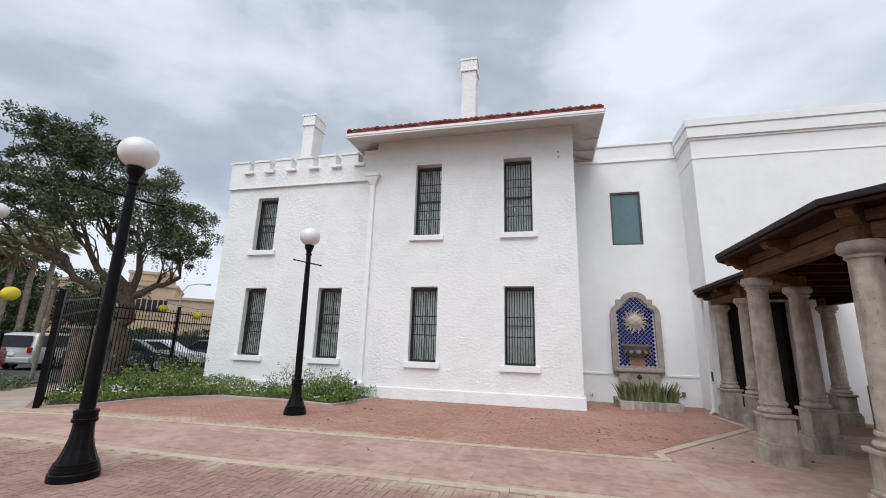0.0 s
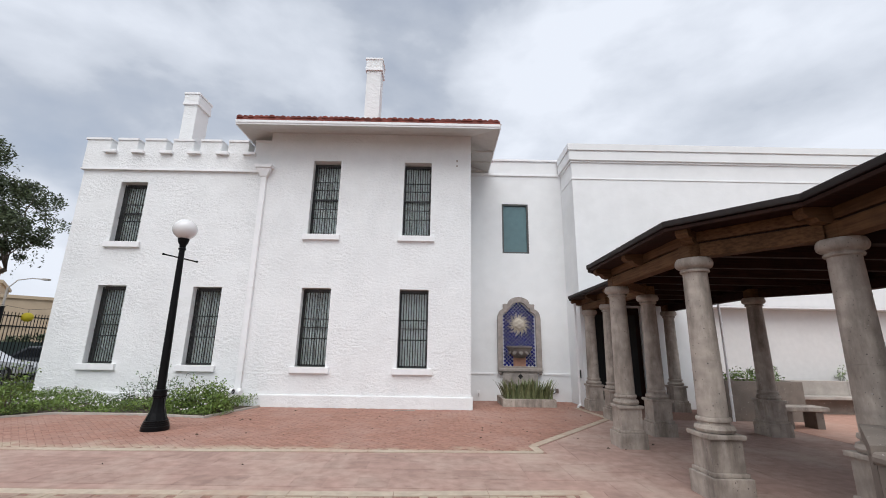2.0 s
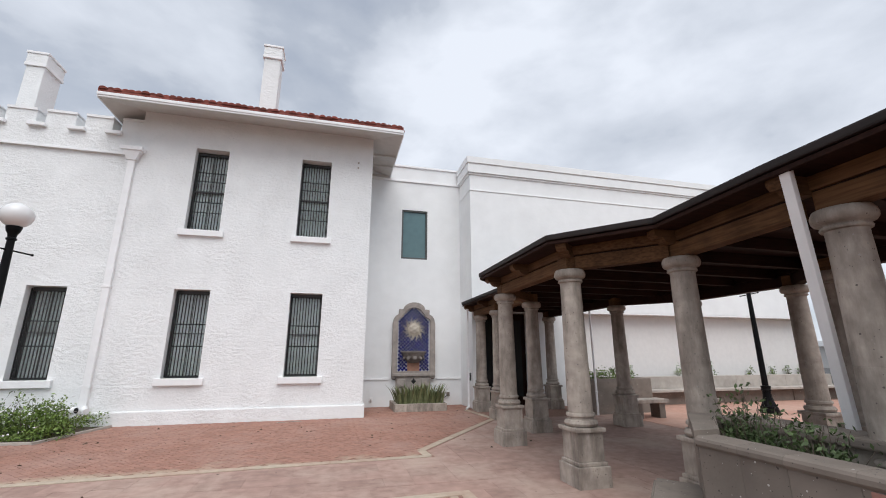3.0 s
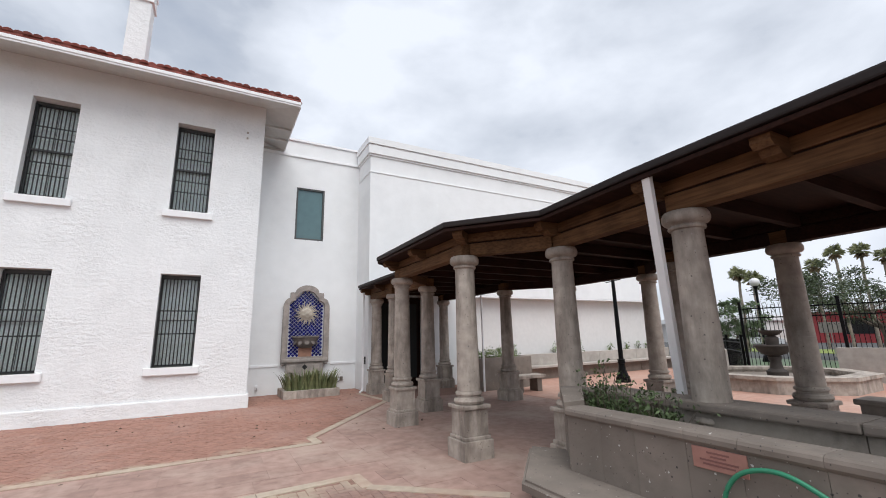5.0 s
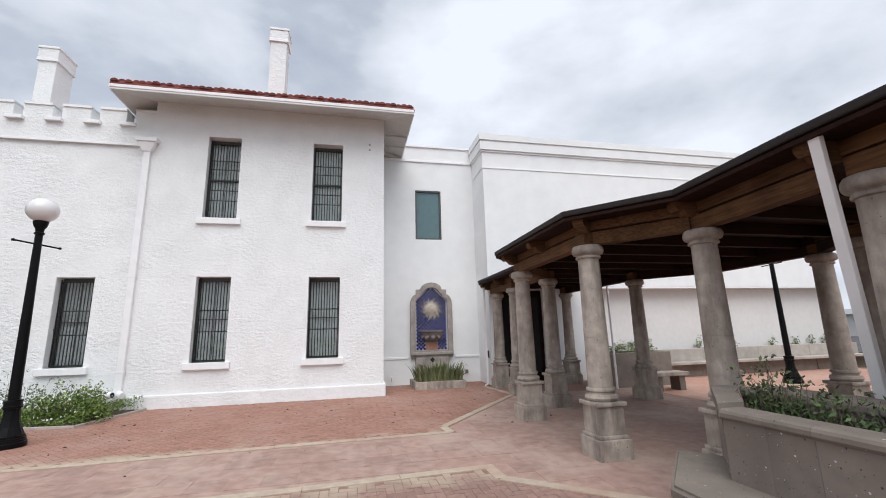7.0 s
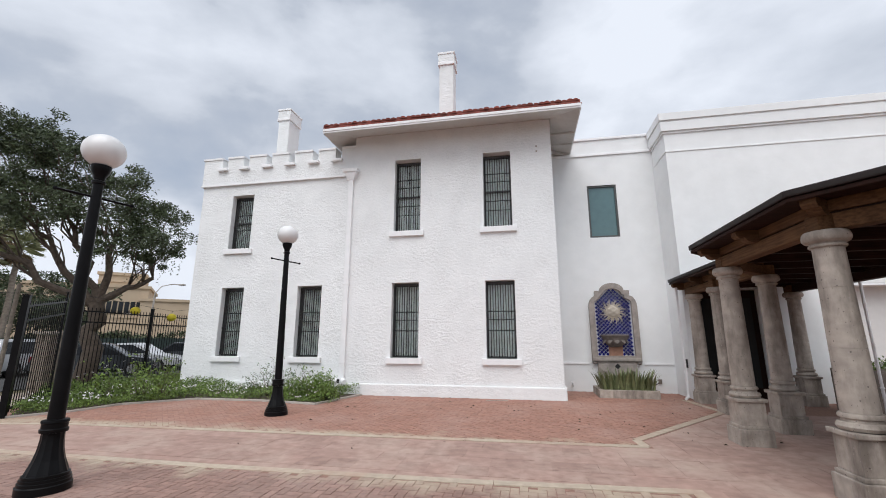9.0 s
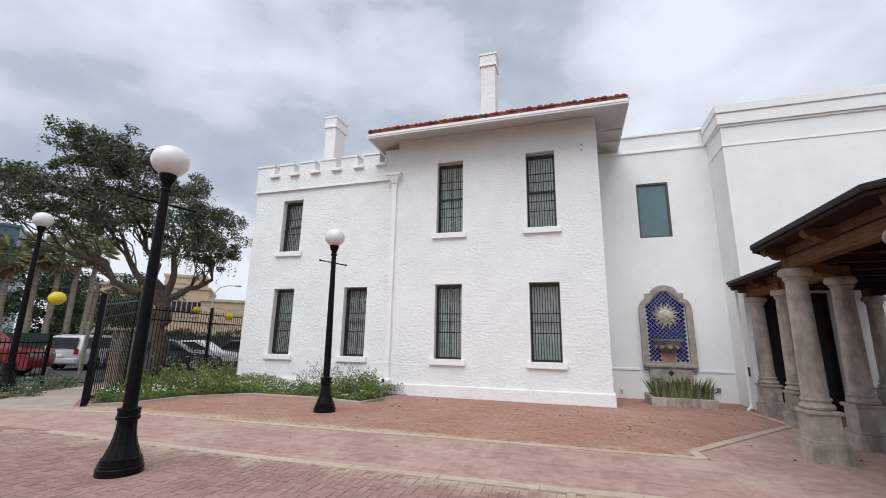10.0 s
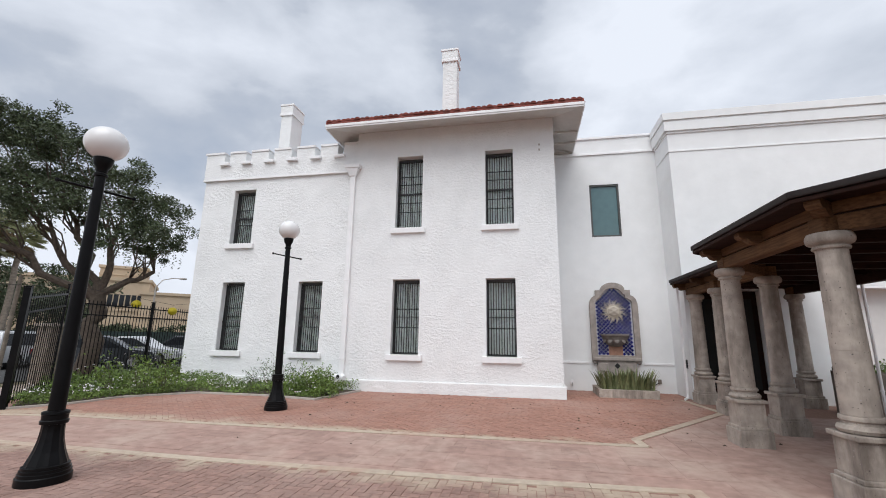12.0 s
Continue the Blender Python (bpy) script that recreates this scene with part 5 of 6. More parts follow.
# crown clumps of the oak, relative to its foot; u runs across the view, w away from it, h is height
ux, uy = 0.62, 0.785
oak_at = (-16.6, 0.35, -0.04)
clumps = []
for u, h, r in ((-3.7, 9.1, 0.61), (-3.0, 9.3, 0.71), (-2.4, 9.2, 0.68), (-3.6, 8.5, 0.43), (-2.9, 8.3, 0.57), (-1.8, 9.1, 0.62), (-2.1, 8.3, 0.68), (-1.3, 8.7, 0.58), (-0.7, 9.1, 0.48), (-5.8, 6.7, 0.7), (-5.2, 7.3, 0.72),
                (-4.9, 6.3, 0.6), (-4.5, 6.8, 0.73), (-4.3, 7.5, 0.46), (-3.8, 6.4, 0.58), (-3.4, 7.2, 0.64), (-2.7, 7.3, 0.74), (-1.9, 7.4, 0.76), (-1.1, 7.5, 0.69), (-2.9, 6.4, 0.64), (-2.1, 6.3, 0.75), (-1.3, 6.4, 0.77),
                (-0.1, 7.7, 0.67), (0.5, 7.9, 0.54), (0.2, 6.7, 0.81), (1.0, 6.8, 0.83), (1.9, 6.9, 0.62), (1.5, 5.9, 0.76), (0.7, 5.6, 0.77), (2.1, 5.5, 0.45), (1.3, 5.0, 0.5), (-0.1, 5.6, 0.51)):
    for w in (-0.9, 0.9):
        w += R.uniform(-0.6, 0.6)
        uu, hh = u + R.uniform(-0.2, 0.2), h * 0.975 + w * 0.3 + R.uniform(-0.15, 0.15)
        clumps.append((uu * ux - w * uy, uu * uy + w * ux, hh, r * R.uniform(1.0, 1.25)))
broad_tree("oak_tree", "spreading live oak with dark small leaves behind the fence", oak_at, 3.0, clumps, 0.105, 1750, M_LEAF, 5, 0.30, 5)


def palm(at, h, spread, seed, lean=0.0, skirt=True, group="palms", thick=0.22):
    rng = random.Random(seed)
    p = thing("palm_tree", "tall fan palm with a skirt of dry fronds", "palm tree", at, group=group)
    tb = limb_b = bmesh.new()
    top = (lean, lean * 0.4, h)
    limb(limb_b, (0, 0, -0.1), top, thick, thick * 0.75, rng, 8, n=10, wobble=0.006)
    part("trunk", tb, M_PALMBARK, p, smooth=True)

    def fan(bm, a, el, length):
        d = Vector((math.cos(a) * math.cos(el), math.sin(a) * math.cos(el), math.sin(el)))
        side = Vector((-math.sin(a), math.cos(a), 0))
        o = Vector(top)
        hub = o + d * length * 0.5
        for k in range(11):
            f = (k - 5) / 5
            tip = hub + (d * math.cos(f * 1.25) + side * math.sin(f * 1.25)).normalized() * length * 0.62 + Vector((0, 0, -abs(f) * 0.12 - 0.16 * length * rng.random()))
            w = (tip - hub).cross(d).normalized() * 0.05 if (tip - hub).cross(d).length > 1e-3 else side * 0.05
            m = hub.lerp(tip, 0.5)
            bm.faces.new([bm.verts.new(q) for q in (hub, m + w + side * 0.03, tip, m - w - side * 0.03)])
        tube(bm, [o, hub], 0.02, 4)
    cb = bmesh.new()
    for i in range(34):
        fan(cb, rng.uniform(0, 6.283), rng.uniform(-0.35, 1.35), spread * rng.uniform(0.8, 1.1))
    part("crown", cb, M_FROND, p, "green fan fronds")
    if skirt:
        sb = bmesh.new()
        for i in range(26):
            fan(sb, rng.uniform(0, 6.283), rng.uniform(-1.45, -0.6), spread * rng.uniform(0.5, 0.85))
        part("skirt", sb, M_DRYFROND, p, "hanging dry fronds")
    return p


for i, (x, y, h) in enumerate(((-29.6, 1.9, 5.6), (-29.1, 2.9, 6.2), (-28.8, 3.55, 6.0), (-28.35, 4.3, 7.1), (-28.0, 4.9, 6.5), (-30.5, 0.6, 5.7))):
    palm((x, y, -0.06), h, 1.25, 20 + i, R.uniform(-0.15, 0.15), group="palms beyond the parking area", thick=0.16)
for i, (x, y, h) in enumerate(((36.0, 5.6, 6.1), (36.0, 4.6, 5.6), (41.0, 1.0, 7.4), (42.5, 0.0, 7.4), (41.5, 2.6, 6.6), (44.0, -3.6, 8.0), (46.5, -0.2, 7.2))):
    palm((x, y, -0.06), h, 0.72, 40 + i, R.uniform(-0.4, 0.4), group="palms along the street", thick=0.12)
cl = [(R.uniform(-3.6, 3.6), R.uniform(-4.2, 3.4), R.uniform(2.4, 4.4), R.uniform(0.8, 1.2)) for _ in range(26)]
broad_tree("street_tree", "wide feathery green tree by the street", (28.0, -4.2, -0.06), 1.6, cl, 0.13, 620, M_LEAF, 9, 0.18, 4)
cl = [(R.uniform(-1.1, 1.1), R.uniform(-1.1, 1.1), R.uniform(1.4, 3.0), R.uniform(0.4, 0.6)) for _ in range(14)]
broad_tree("small_tree", "loose willowy green tree beside the steps", (19.6, -1.5, -0.06), 1.0, cl, 0.13, 330, M_LEAF3, 10, 0.10, 3)
cl_hi = [(R.uniform(-3, 3), R.uniform(-3, 3), R.uniform(0.8, 6.0), R.uniform(1.0, 1.5)) for _ in range(28)]
cl_lo = [(x, y, 0.4 + h * 0.22, r * 0.62) for x, y, h, r in cl_hi]
for x, y, sd in ((-33.0, -4.5, 12), (-34.5, 0.5, 16), (-34.0, 5.0, 13), (-33.0, 9.5, 17), (-31.5, 13.0, 14), (-26.5, 14.5, 15)):
    broad_tree("hedge_tree", "dense dark green shrub tree beyond the parking area", (x, y, -0.06), 0.7, cl_hi if y < 12 else cl_lo, 0.2, 620, M_LEAF, sd, 0.14, 3, "shrub trees")


def bush(name, label, at, blobs, leaf, per, material, seed, twigs=10, bloom=0, cat="bush", group=""):
    rng = random.Random(seed)
    b = thing(name, label, cat, at, group=group)
    tb, lb = bmesh.new(), bmesh.new()
    for c in blobs:
        for _ in range(twigs):
            q = (c[0] + rng.gauss(0, 0.5) * c[3], c[1] + rng.gauss(0, 0.5) * c[3], c[2] + rng.uniform(-0.3, 0.95) * c[4])
            limb(tb, (c[0] * 0.8, c[1] * 0.8, -0.02), q, 0.008, 0.002, rng, 4, 0.0, 4)
            for _ in range(5):
                leaf_quad(lb, (q[0] + rng.gauss(0, 0.04), q[1] + rng.gauss(0, 0.04), q[2] + rng.gauss(0, 0.04)), leaf, rng)
        for _ in range(per):
            z = rng.random() ** 0.8
            a, rr = rng.uniform(0, 6.283), c[3] * (1 - 0.55 * z ** 2) * rng.random() ** 0.5
            leaf_quad(lb, (c[0] + math.cos(a) * rr, c[1] + math.sin(a) * rr, z * c[4] * rng.uniform(0.7, 1.05) + c[2] * 0.0 + 0.01), leaf, rng)
    part("stem", tb, M_BARK, b)
    part("foliage", lb, material, b)
    if bloom:
        fb = bmesh.new()
        for _ in range(bloom):
            c = rng.choice(blobs)
            a, rr = rng.uniform(0, 6.283), c[3] * rng.random() ** 0.5
            p = Vector((c[0] + math.cos(a) * rr, c[1] + math.sin(a) * rr, c[4] * rng.uniform(0.75, 1.1)))
            for k in range(5):
                t = 6.283 * k / 5
                d = Vector((math.cos(t), math.sin(t), 0.3)) * 0.026
                e = Vector((math.cos(t + 1.0), math.sin(t + 1.0), 0.3)) * 0.022
                fb.faces.new([fb.verts.new(v) for v in (p, p + d, p + (d + e) * 0.8, p + e)])
        part("blossom", fb, M_BLOOM, b, "small white blossoms")
    return b


# planting bed along the wing
BED = [(-11.75, -4.95), (-11.2, -4.15), (-11.05, -3.0), (-9.9, -1.8), (-7.8, -1.75), (-6.3, -2.0), (-5.85, -0.1)]
structure("bed_soil", prism(bmesh.new(), BED + [(-6.5, 0.06), (-12.26, 0.06), (-12.3, 2.4), (-16.5, 2.4), (-15.0, -2.0)], -0.05, 0.02), M_SOIL, "dark soil of the planting bed along the wing", "soil")
for p, q in zip(BED, BED[1:]):
    structure("bed_kerb", beam_between(p, q, -0.03, 0.045, 0.06, 0.03, 0.012), M_CONC, "low pale concrete kerb of the planting bed", "kerb")
gc = bmesh.new()
rb = random.Random(31)


BED_ALL = BED + [(-6.5, 0.0), (-12.2, 0.0), (-12.3, 2.4), (-16.3, 2.4), (-15.0, -2.0)]
cover = 0
while cover < 46000:
    x, y = rb.uniform(-15.5, -5.8), rb.uniform(-4.9, 2.2)
    if not in_poly(x, y, BED_ALL):
        continue
    hgt = 0.10 + 0.34 * max(0.0, noise.noise(Vector((x * 0.9, y * 0.9, 3.0))) + 0.35)
    if x > -10.5 and rb.random() < 0.35:
        continue
    leaf_quad(gc, (x, y, 0.02 + hgt * rb.random() ** 0.6), 0.055, rb)
    cover += 1
tagged(part("ground_cover", gc, M_LEAF2, None), "low green flowering ground cover in the bed", "ground cover", "", "stuff")
fb = bmesh.new()
for _ in range(650):
    x, y = rb.uniform(-13.5, -6.0), rb.uniform(-4.8, -0.3)
    if in_poly(x, y, BED_ALL):
        p = Vector((x, y, 0.15 + 0.34 * max(0.0, noise.noise(Vector((x * 0.9, y * 0.9, 3.0))) + 0.35) + 0.05 * rb.random()))
        for _k in range(2):
            leaf_quad(fb, p, 0.042, rb, 0.0, 0.95)
tagged(part("small_white_flowers", fb, M_BLOOM, None), "tiny white flowers scattered over the ground cover", "flowers", "", "stuff")
bush("rose_bush", "loose rose bush with pale blossoms by the wing wall", (-11.1, -2.5, 0.0), [(0, 0, 0.3, 0.5, 1.0), (0.5, 0.35, 0.3, 0.45, 0.9), (-0.7, -0.3, 0.3, 0.55, 0.85), (-1.2, -0.9, 0.2, 0.5, 0.65)], 0.075, 620, M_LEAF2, 61, 16, 26, group="rose bushes")
bush("rose_bush", "thin rose bush with pinkish blossoms against the white wall", (-8.35, -0.95, 0.0), [(0, 0, 0.3, 0.4, 0.85), (0.6, 0.1, 0.3, 0.3, 0.7), (-0.4, -0.2, 0.2, 0.35, 0.5)], 0.06, 260, M_LEAF3, 62, 18, 30, group="rose bushes")
bush("flowering_bush", "leafy green bush with small white blossoms by the rainwater pipe", (-6.75, -1.3, 0.0), [(0, 0, 0.25, 0.5, 0.66), (0.45, -0.15, 0.2, 0.4, 0.5), (-0.5, 0.0, 0.2, 0.45, 0.6), (0.1, 0.35, 0.25, 0.4, 0.7)], 0.07, 800, M_LEAF2, 63, 14, 34)
bush("planter_bush", "green leafy bush with dry seed stalks in the raised planter", (2.68, -9.32, 0.60), [(0, 0.05, 0.25, 0.22, 0.42), (0.1, -0.2, 0.2, 0.2, 0.34), (-0.1, 0.25, 0.2, 0.2, 0.38), (0.1, 0.34, 0.3, 0.2, 0.46), (0.0, -0.42, 0.2, 0.2, 0.36)], 0.05, 1100, M_LEAF4, 64, 34)
bush("planter_shrub", "clipped green shrub in the planter beyond the walkway", (7.3, -0.7, 0.88), [(x, 0, 0.1, 0.3, 0.34) for x in (-0.8, -0.3, 0.2, 0.7)], 0.07, 260, M_LEAF2, 65, 4)
for i, (x, s) in enumerate(((11.7, 0.6), (13.1, 0.75), (15.0, 0.35), (16.2, 0.4), (17.0, 0.4), (17.7, 0.45))):
    bush("small_shrub", "small sparse shrub in the long wall planter", (x, 1.2, 0.80), [(0, 0, 0.2, 0.2 * s * 2, 0.55 * s)], 0.07, int(90 * s), M_LEAF2, 66 + i, 8, group="wall planter shrubs")

ag = thing("agave_clump", "dense clump of upright green agave blades in the planter box", "plant", (1.80, 1.3, 0.17))
ra = random.Random(8)
mesh_blades = []
for v_ in range(5):
    b = bmesh.new()
    hgt, wid, bend = 0.34 + 0.075 * v_, 0.027 + 0.003 * v_, 0.03 + 0.03 * v_
    rows_ = []
    for k in range(6):
        t = k / 5
        w = wid * (1 - t ** 2.2) + 0.001
        x, z = bend * t * t, hgt * t
        rows_.append([b.verts.new(p) for p in ((x, -w, z), (x + 0.008 * (1 - t), 0, z - 0.004), (x, w, z))])
    for a_, c_ in zip(rows_, rows_[1:]):
        for i in range(2):
            b.faces.new((a_[i], a_[i + 1], c_[i + 1], c_[i]))
    me = bpy.data.meshes.new("blade")
    b.to_mesh(me)
    b.free()
    me.materials.append(M_AGAVE)
    mesh_blades.append(me)
for i in range(300):
    o = new("blade", ra.choice(mesh_blades))
    o.parent = ag
    x, y = ra.uniform(-0.70, 0.70), ra.uniform(-0.48, 0.30)
    o.matrix_basis = pose(x, y, 0, ra.uniform(-9, 9), ra.uniform(-2, 10) + 14 * abs(x), math.degrees(math.atan2(y, x)) + ra.uniform(-60, 60))

for i, (x, y, sc) in enumerate(((-15.2, -4.6, 0.5), (-16.2, -3.6, 0.6), (-16.8, -5.2, 0.7), (-14.6, -5.9, 0.4), (-17.0, -2.6, 0.6))):
    bush("dry_shrub", "low half-dry shrub on the bare ground by the path", (x, y, -0.05), [(0, 0, 0.2, sc * 0.8, sc * 0.7), (0.4, 0.2, 0.1, sc * 0.6, sc * 0.5)], 0.07, 220, M_LEAF3, 90 + i, 8, 6, group="dry shrubs")


# ---- iron fences and gate ----
def picket_mesh(h, r=0.0085):
    me = bpy.data.meshes.new("picket")
    b = box(-r, r, -r, r, 0.08, h)
    b.to_mesh(me)
    b.free()
    me.materials.append(M_BLACK)
    return me


def iron_fence(label, p, q, h, gap=0.115, post_every=2.4, rise=0.0, name="iron_fence", group="black iron fences", z=0.0, post_r=0.045):
    d = math.hypot(q[0] - p[0], q[1] - p[1])
    f = thing(name, label, "gate" if "gate" in name else "fence", (p[0], p[1], z), math.degrees(math.atan2(q[1] - p[1], q[0] - p[0])), group)
    k = max(1, round(d / post_every))
    for i in range(k + 1):
        x = d * i / k
        post_w, post_r = post_r, (0.02 if "gate" in name and i == k else post_r)
        post = part("post", box(x - post_r, x + post_r, -post_r, post_r, -0.05, h + 0.12 + rise * i / k, 0.006), M_BLACK, f)
        part("post_cap", box(x - post_r - 0.012, x + post_r + 0.012, -post_r - 0.012, post_r + 0.012, h + 0.12 + rise * i / k, h + 0.15 + rise * i / k, 0.006), M_BLACK, post)
        post_r = post_w
    for zz in (0.16, h - 0.45, h - 0.12):
        b = box(0, d, -0.018, 0.018, zz - 0.02, zz + 0.02)
        if rise:
            for v in b.verts:
                v.co.z += rise * v.co.x / d * (1 if zz > 1 else 0)
        part("rail", b, M_BLACK, f)
    n_ = int(d / gap)
    me = picket_mesh(h)
    for i in range(1, n_):
        x = d * i / n_
        hh = (h + rise * (x / d) ** 1.5) / h
        o = new("picket", me)
        o.parent = f
        o.matrix_basis = pose(x, 0, 0) @ Matrix.Diagonal((1, 1, hh, 1))
    return f


iron_fence("black iron gate leaf standing open beside the planting bed", (-11.82, -5.0), (-13.4, -3.0), 2.45, gap=0.13, rise=0.3, name="iron_gate", post_every=3.0, post_r=0.06)
iron_fence("tall black iron picket fence between bed and parking area", (-14.2, -2.0), (-15.4, 4.2), 2.58, gap=0.15, post_every=3.1)
iron_fence("lower black iron fence along the parking area", (-17.6, -14.0), (-17.6, -2.6), 1.45, post_every=2.4)
iron_fence("tall black iron picket fence at the plaza's street side", (16.2, -3.85), (19.0, -17.0), 2.5, post_every=2.6)
iron_fence("black iron fence panel beside the steps", (16.25, -3.7), (23.0, 1.4), 1.3, post_every=2.6)

pillar = thing("stone_pillar", "rough rubble stone gate pillar with a flat cap", "pillar", (-15.9, -1.35, -0.1))
rp = random.Random(5)
for j in range(8):
    for i in range(4):
        a = 90 * i
        for s in (0, 1):
            w = 0.27
            o = part("stone", box(-w / 2 + 0.006, w / 2 - 0.006, -0.05, 0.05, 0.006, 0.224, 0.018), M_GRAVESTONE, pillar)
            o.matrix_basis = pose(0, 0, j * 0.23, 0, 0, a) @ pose(-0.14 + 0.28 * s + rp.uniform(-0.01, 0.01), -0.24 + rp.uniform(-0.012, 0.012), 0)
part("core", box(-0.22, 0.22, -0.22, 0.22, -0.04, 1.86), M_CONC, pillar)
part("cap", box(-0.36, 0.36, -0.36, 0.36, 1.86, 1.95, 0.02), M_STONE, pillar)

scr = thing("screen_fence", "long dark green mesh screen fence behind the cars", "fence", (-26.3, 3.0, 0.0), 66)
for i in range(10):
    x = -15 + i * 3
    part("panel", box(x, x + 2.96, -0.01, 0.01, 0.05, 1.62), M_MESHFENCE, scr)
    part("post", tube(bmesh.new(), [(x, 0, -0.1), (x, 0, 1.72)], 0.03), M_BAR, scr)


# ---- cars ----
def car(label, at, turn, length, width, height, paint, style, group="parked cars"):
    """A parked car; its nose points along +x before the turn."""
    c = thing("car", label, "car", at, turn, group)
    L, hw = length / 2, width / 2
    sill, belt = 0.32, height * 0.60
    if style == "suv":
        side = [(-L, 0.45), (-L + 0.03, belt), (-L + 0.22, height - 0.06), (-L + 0.5, height), (0.45, height - 0.02), (L * 0.42, belt + 0.05), (L - 0.15, belt - 0.14), (L, 0.62), (L - 0.02, sill), (-L + 0.05, sill)]
        glass = [(-L + 0.2, belt + 0.03), (-L + 0.33, height - 0.12), (0.40, height - 0.12), (L * 0.37, belt + 0.05)]
    elif style == "pickup":
        side = [(-L, 0.55), (-L, belt), (-0.55, belt), (-0.45, height - 0.04), (-0.2, height), (0.75, height - 0.02), (L * 0.52, belt + 0.02), (L - 0.1, belt - 0.05), (L, 0.7), (L - 0.02, sill), (-L + 0.03, sill)]
        glass = [(-0.4, belt + 0.03), (-0.33, height - 0.12), (0.7, height - 0.12), (L * 0.44, belt + 0.03)]
    else:
        side = [(-L, 0.5), (-L + 0.05, belt), (-L * 0.62, belt + 0.06), (-L * 0.28, height - 0.02), (0.1, height), (L * 0.18, height - 0.06), (L * 0.5, belt + 0.03), (L - 0.12, belt - 0.14), (L, 0.55), (L - 0.02, sill), (-L + 0.03, sill)]
        glass = [(-L * 0.5, belt + 0.06), (-L * 0.25, height - 0.1), (0.15, height - 0.1), (L * 0.42, belt + 0.05)]
    b = bmesh.new()
    rings = []
    for y, inset in ((-hw + 0.02, 1), (-hw + 0.22, 0), (hw - 0.22, 0), (hw - 0.02, 1)):
        ring = []
        for x, z in side:
            up = max(0.0, (z - belt) / max(0.01, height - belt))
            yy = y * (1 - 0.17 * up)
            ring.append(b.verts.new((x * (0.985 if inset else 1.0), yy, z - (0.03 if inset and z > belt else 0.0))))
        rings.append(ring)
    n_ = len(side)
    for a_, c_ in zip(rings, rings[1:]):
        for i in range(n_):
            b.faces.new((a_[i], a_[(i + 1) % n_], c_[(i + 1) % n_], c_[i]))
    b.faces.new(rings[0][::-1])
    b.faces.new(rings[-1])
    bmesh.ops.recalc_face_normals(b, faces=b.faces)
    part("body", b, paint, c, smooth=True)
    for s in (-1, 1):
        g = bmesh.new()
        vs = []
        for x, z in glass:
            up = (z - belt) / (height - belt)
            vs.append(g.verts.new((x, s * ((hw - 0.02) * (1 - 0.17 * up) + 0.006), z)))
        g.faces.new(vs if s < 0 else vs[::-1])
        part("side_window", g, M_CARGLASS, c)
    g = bmesh.new()
    x0, x1 = side[1], side[2]
    if style == "suv":
        g.faces.new([g.verts.new(p) for p in ((x0[0] + 0.02, -hw + 0.2, x0[1] + 0.03), (x1[0] - 0.02, -hw * 0.72, x1[1] - 0.08), (x1[0] - 0.02, hw * 0.72, x1[1] - 0.08), (x0[0] + 0.02, hw - 0.2, x0[1] + 0.03))])
        for v in g.verts:
            v.co.x -= 0.07
        part("rear_window", g, M_CARGLASS, c)
    else:
        g.free()
    for s in (-1, 1):
        part("tail_light", box(-L - 0.015, -L + 0.12, s * hw * 0.80 - 0.09, s * hw * 0.80 + 0.09, belt - 0.22, belt + 0.02, 0.02), M_TAIL, c)
        part("head_light", box(L - 0.22, L - 0.02, s * hw * 0.78 - 0.13, s * hw * 0.78 + 0.13, belt - 0.30, belt - 0.17, 0.02), M_RIM, c)
        part("mirror", box(L * 0.36, L * 0.40, s * (hw + 0.06) - 0.08, s * (hw + 0.06) + 0.08, belt + 0.02, belt + 0.14, 0.02), paint, c)
    part("rear_bumper", box(-L - 0.06, -L + 0.1, -hw + 0.06, hw - 0.06, 0.36, 0.58, 0.04), paint, c)
    part("number_plate", box(-L - 0.068, -L - 0.058, -0.16, 0.16, 0.66, 0.80), M_TRIM, c)
    wr = 0.34 if style != "sedan" else 0.31
    for x in (-L * 0.62, L * 0.62):
        for s in (-1, 1):
            t = lathe(bmesh.new(), [(wr * 0.6, -0.11), (wr * 0.95, -0.11), (wr, -0.07), (wr, 0.07), (wr * 0.95, 0.11), (wr * 0.6, 0.11)], 20)
            t.transform(pose(x, s * (hw - 0.10), wr, 90))
            w = part("wheel", t, M_TYRE, c, smooth=True)
            r_ = lathe(bmesh.new(), [(wr * 0.62, -0.115), (wr * 0.5, -0.118), (wr * 0.15, -0.10), (0.02, -0.10), (0.02, 0.10), (wr * 0.15, 0.10), (wr * 0.5, 0.118), (wr * 0.62, 0.115)], 14)
            r_.transform(pose(x, s * (hw - 0.10), wr, 90))
            part("rim", r_, M_RIM, w)
    return c


car("white sport utility vehicle parked behind the fence", (-23.9, 3.45, -0.05), 104, 4.6, 1.85, 1.64, M_CARWHITE, "suv")
car("dark red pickup truck parked behind the fence", (-23.75, -1.95, -0.05), 36, 5.4, 1.95, 1.78, M_CARRED, "pickup")
car("silver sedan parked beyond the stone pillar", (-21.2, 6.6, -0.02), 25, 4.5, 1.8, 1.42, M_CARWHITE, "sedan")
car("dark sedan parked beyond the stone pillar", (-20.6, 9.5, -0.02), 25, 4.5, 1.8, 1.45, M_CARDARK, "sedan")
car("dark blue car half hidden by the oak trunk", (-20.2, 3.9, -0.02), 40, 4.4, 1.8, 1.45, M_CARDARK, "sedan")
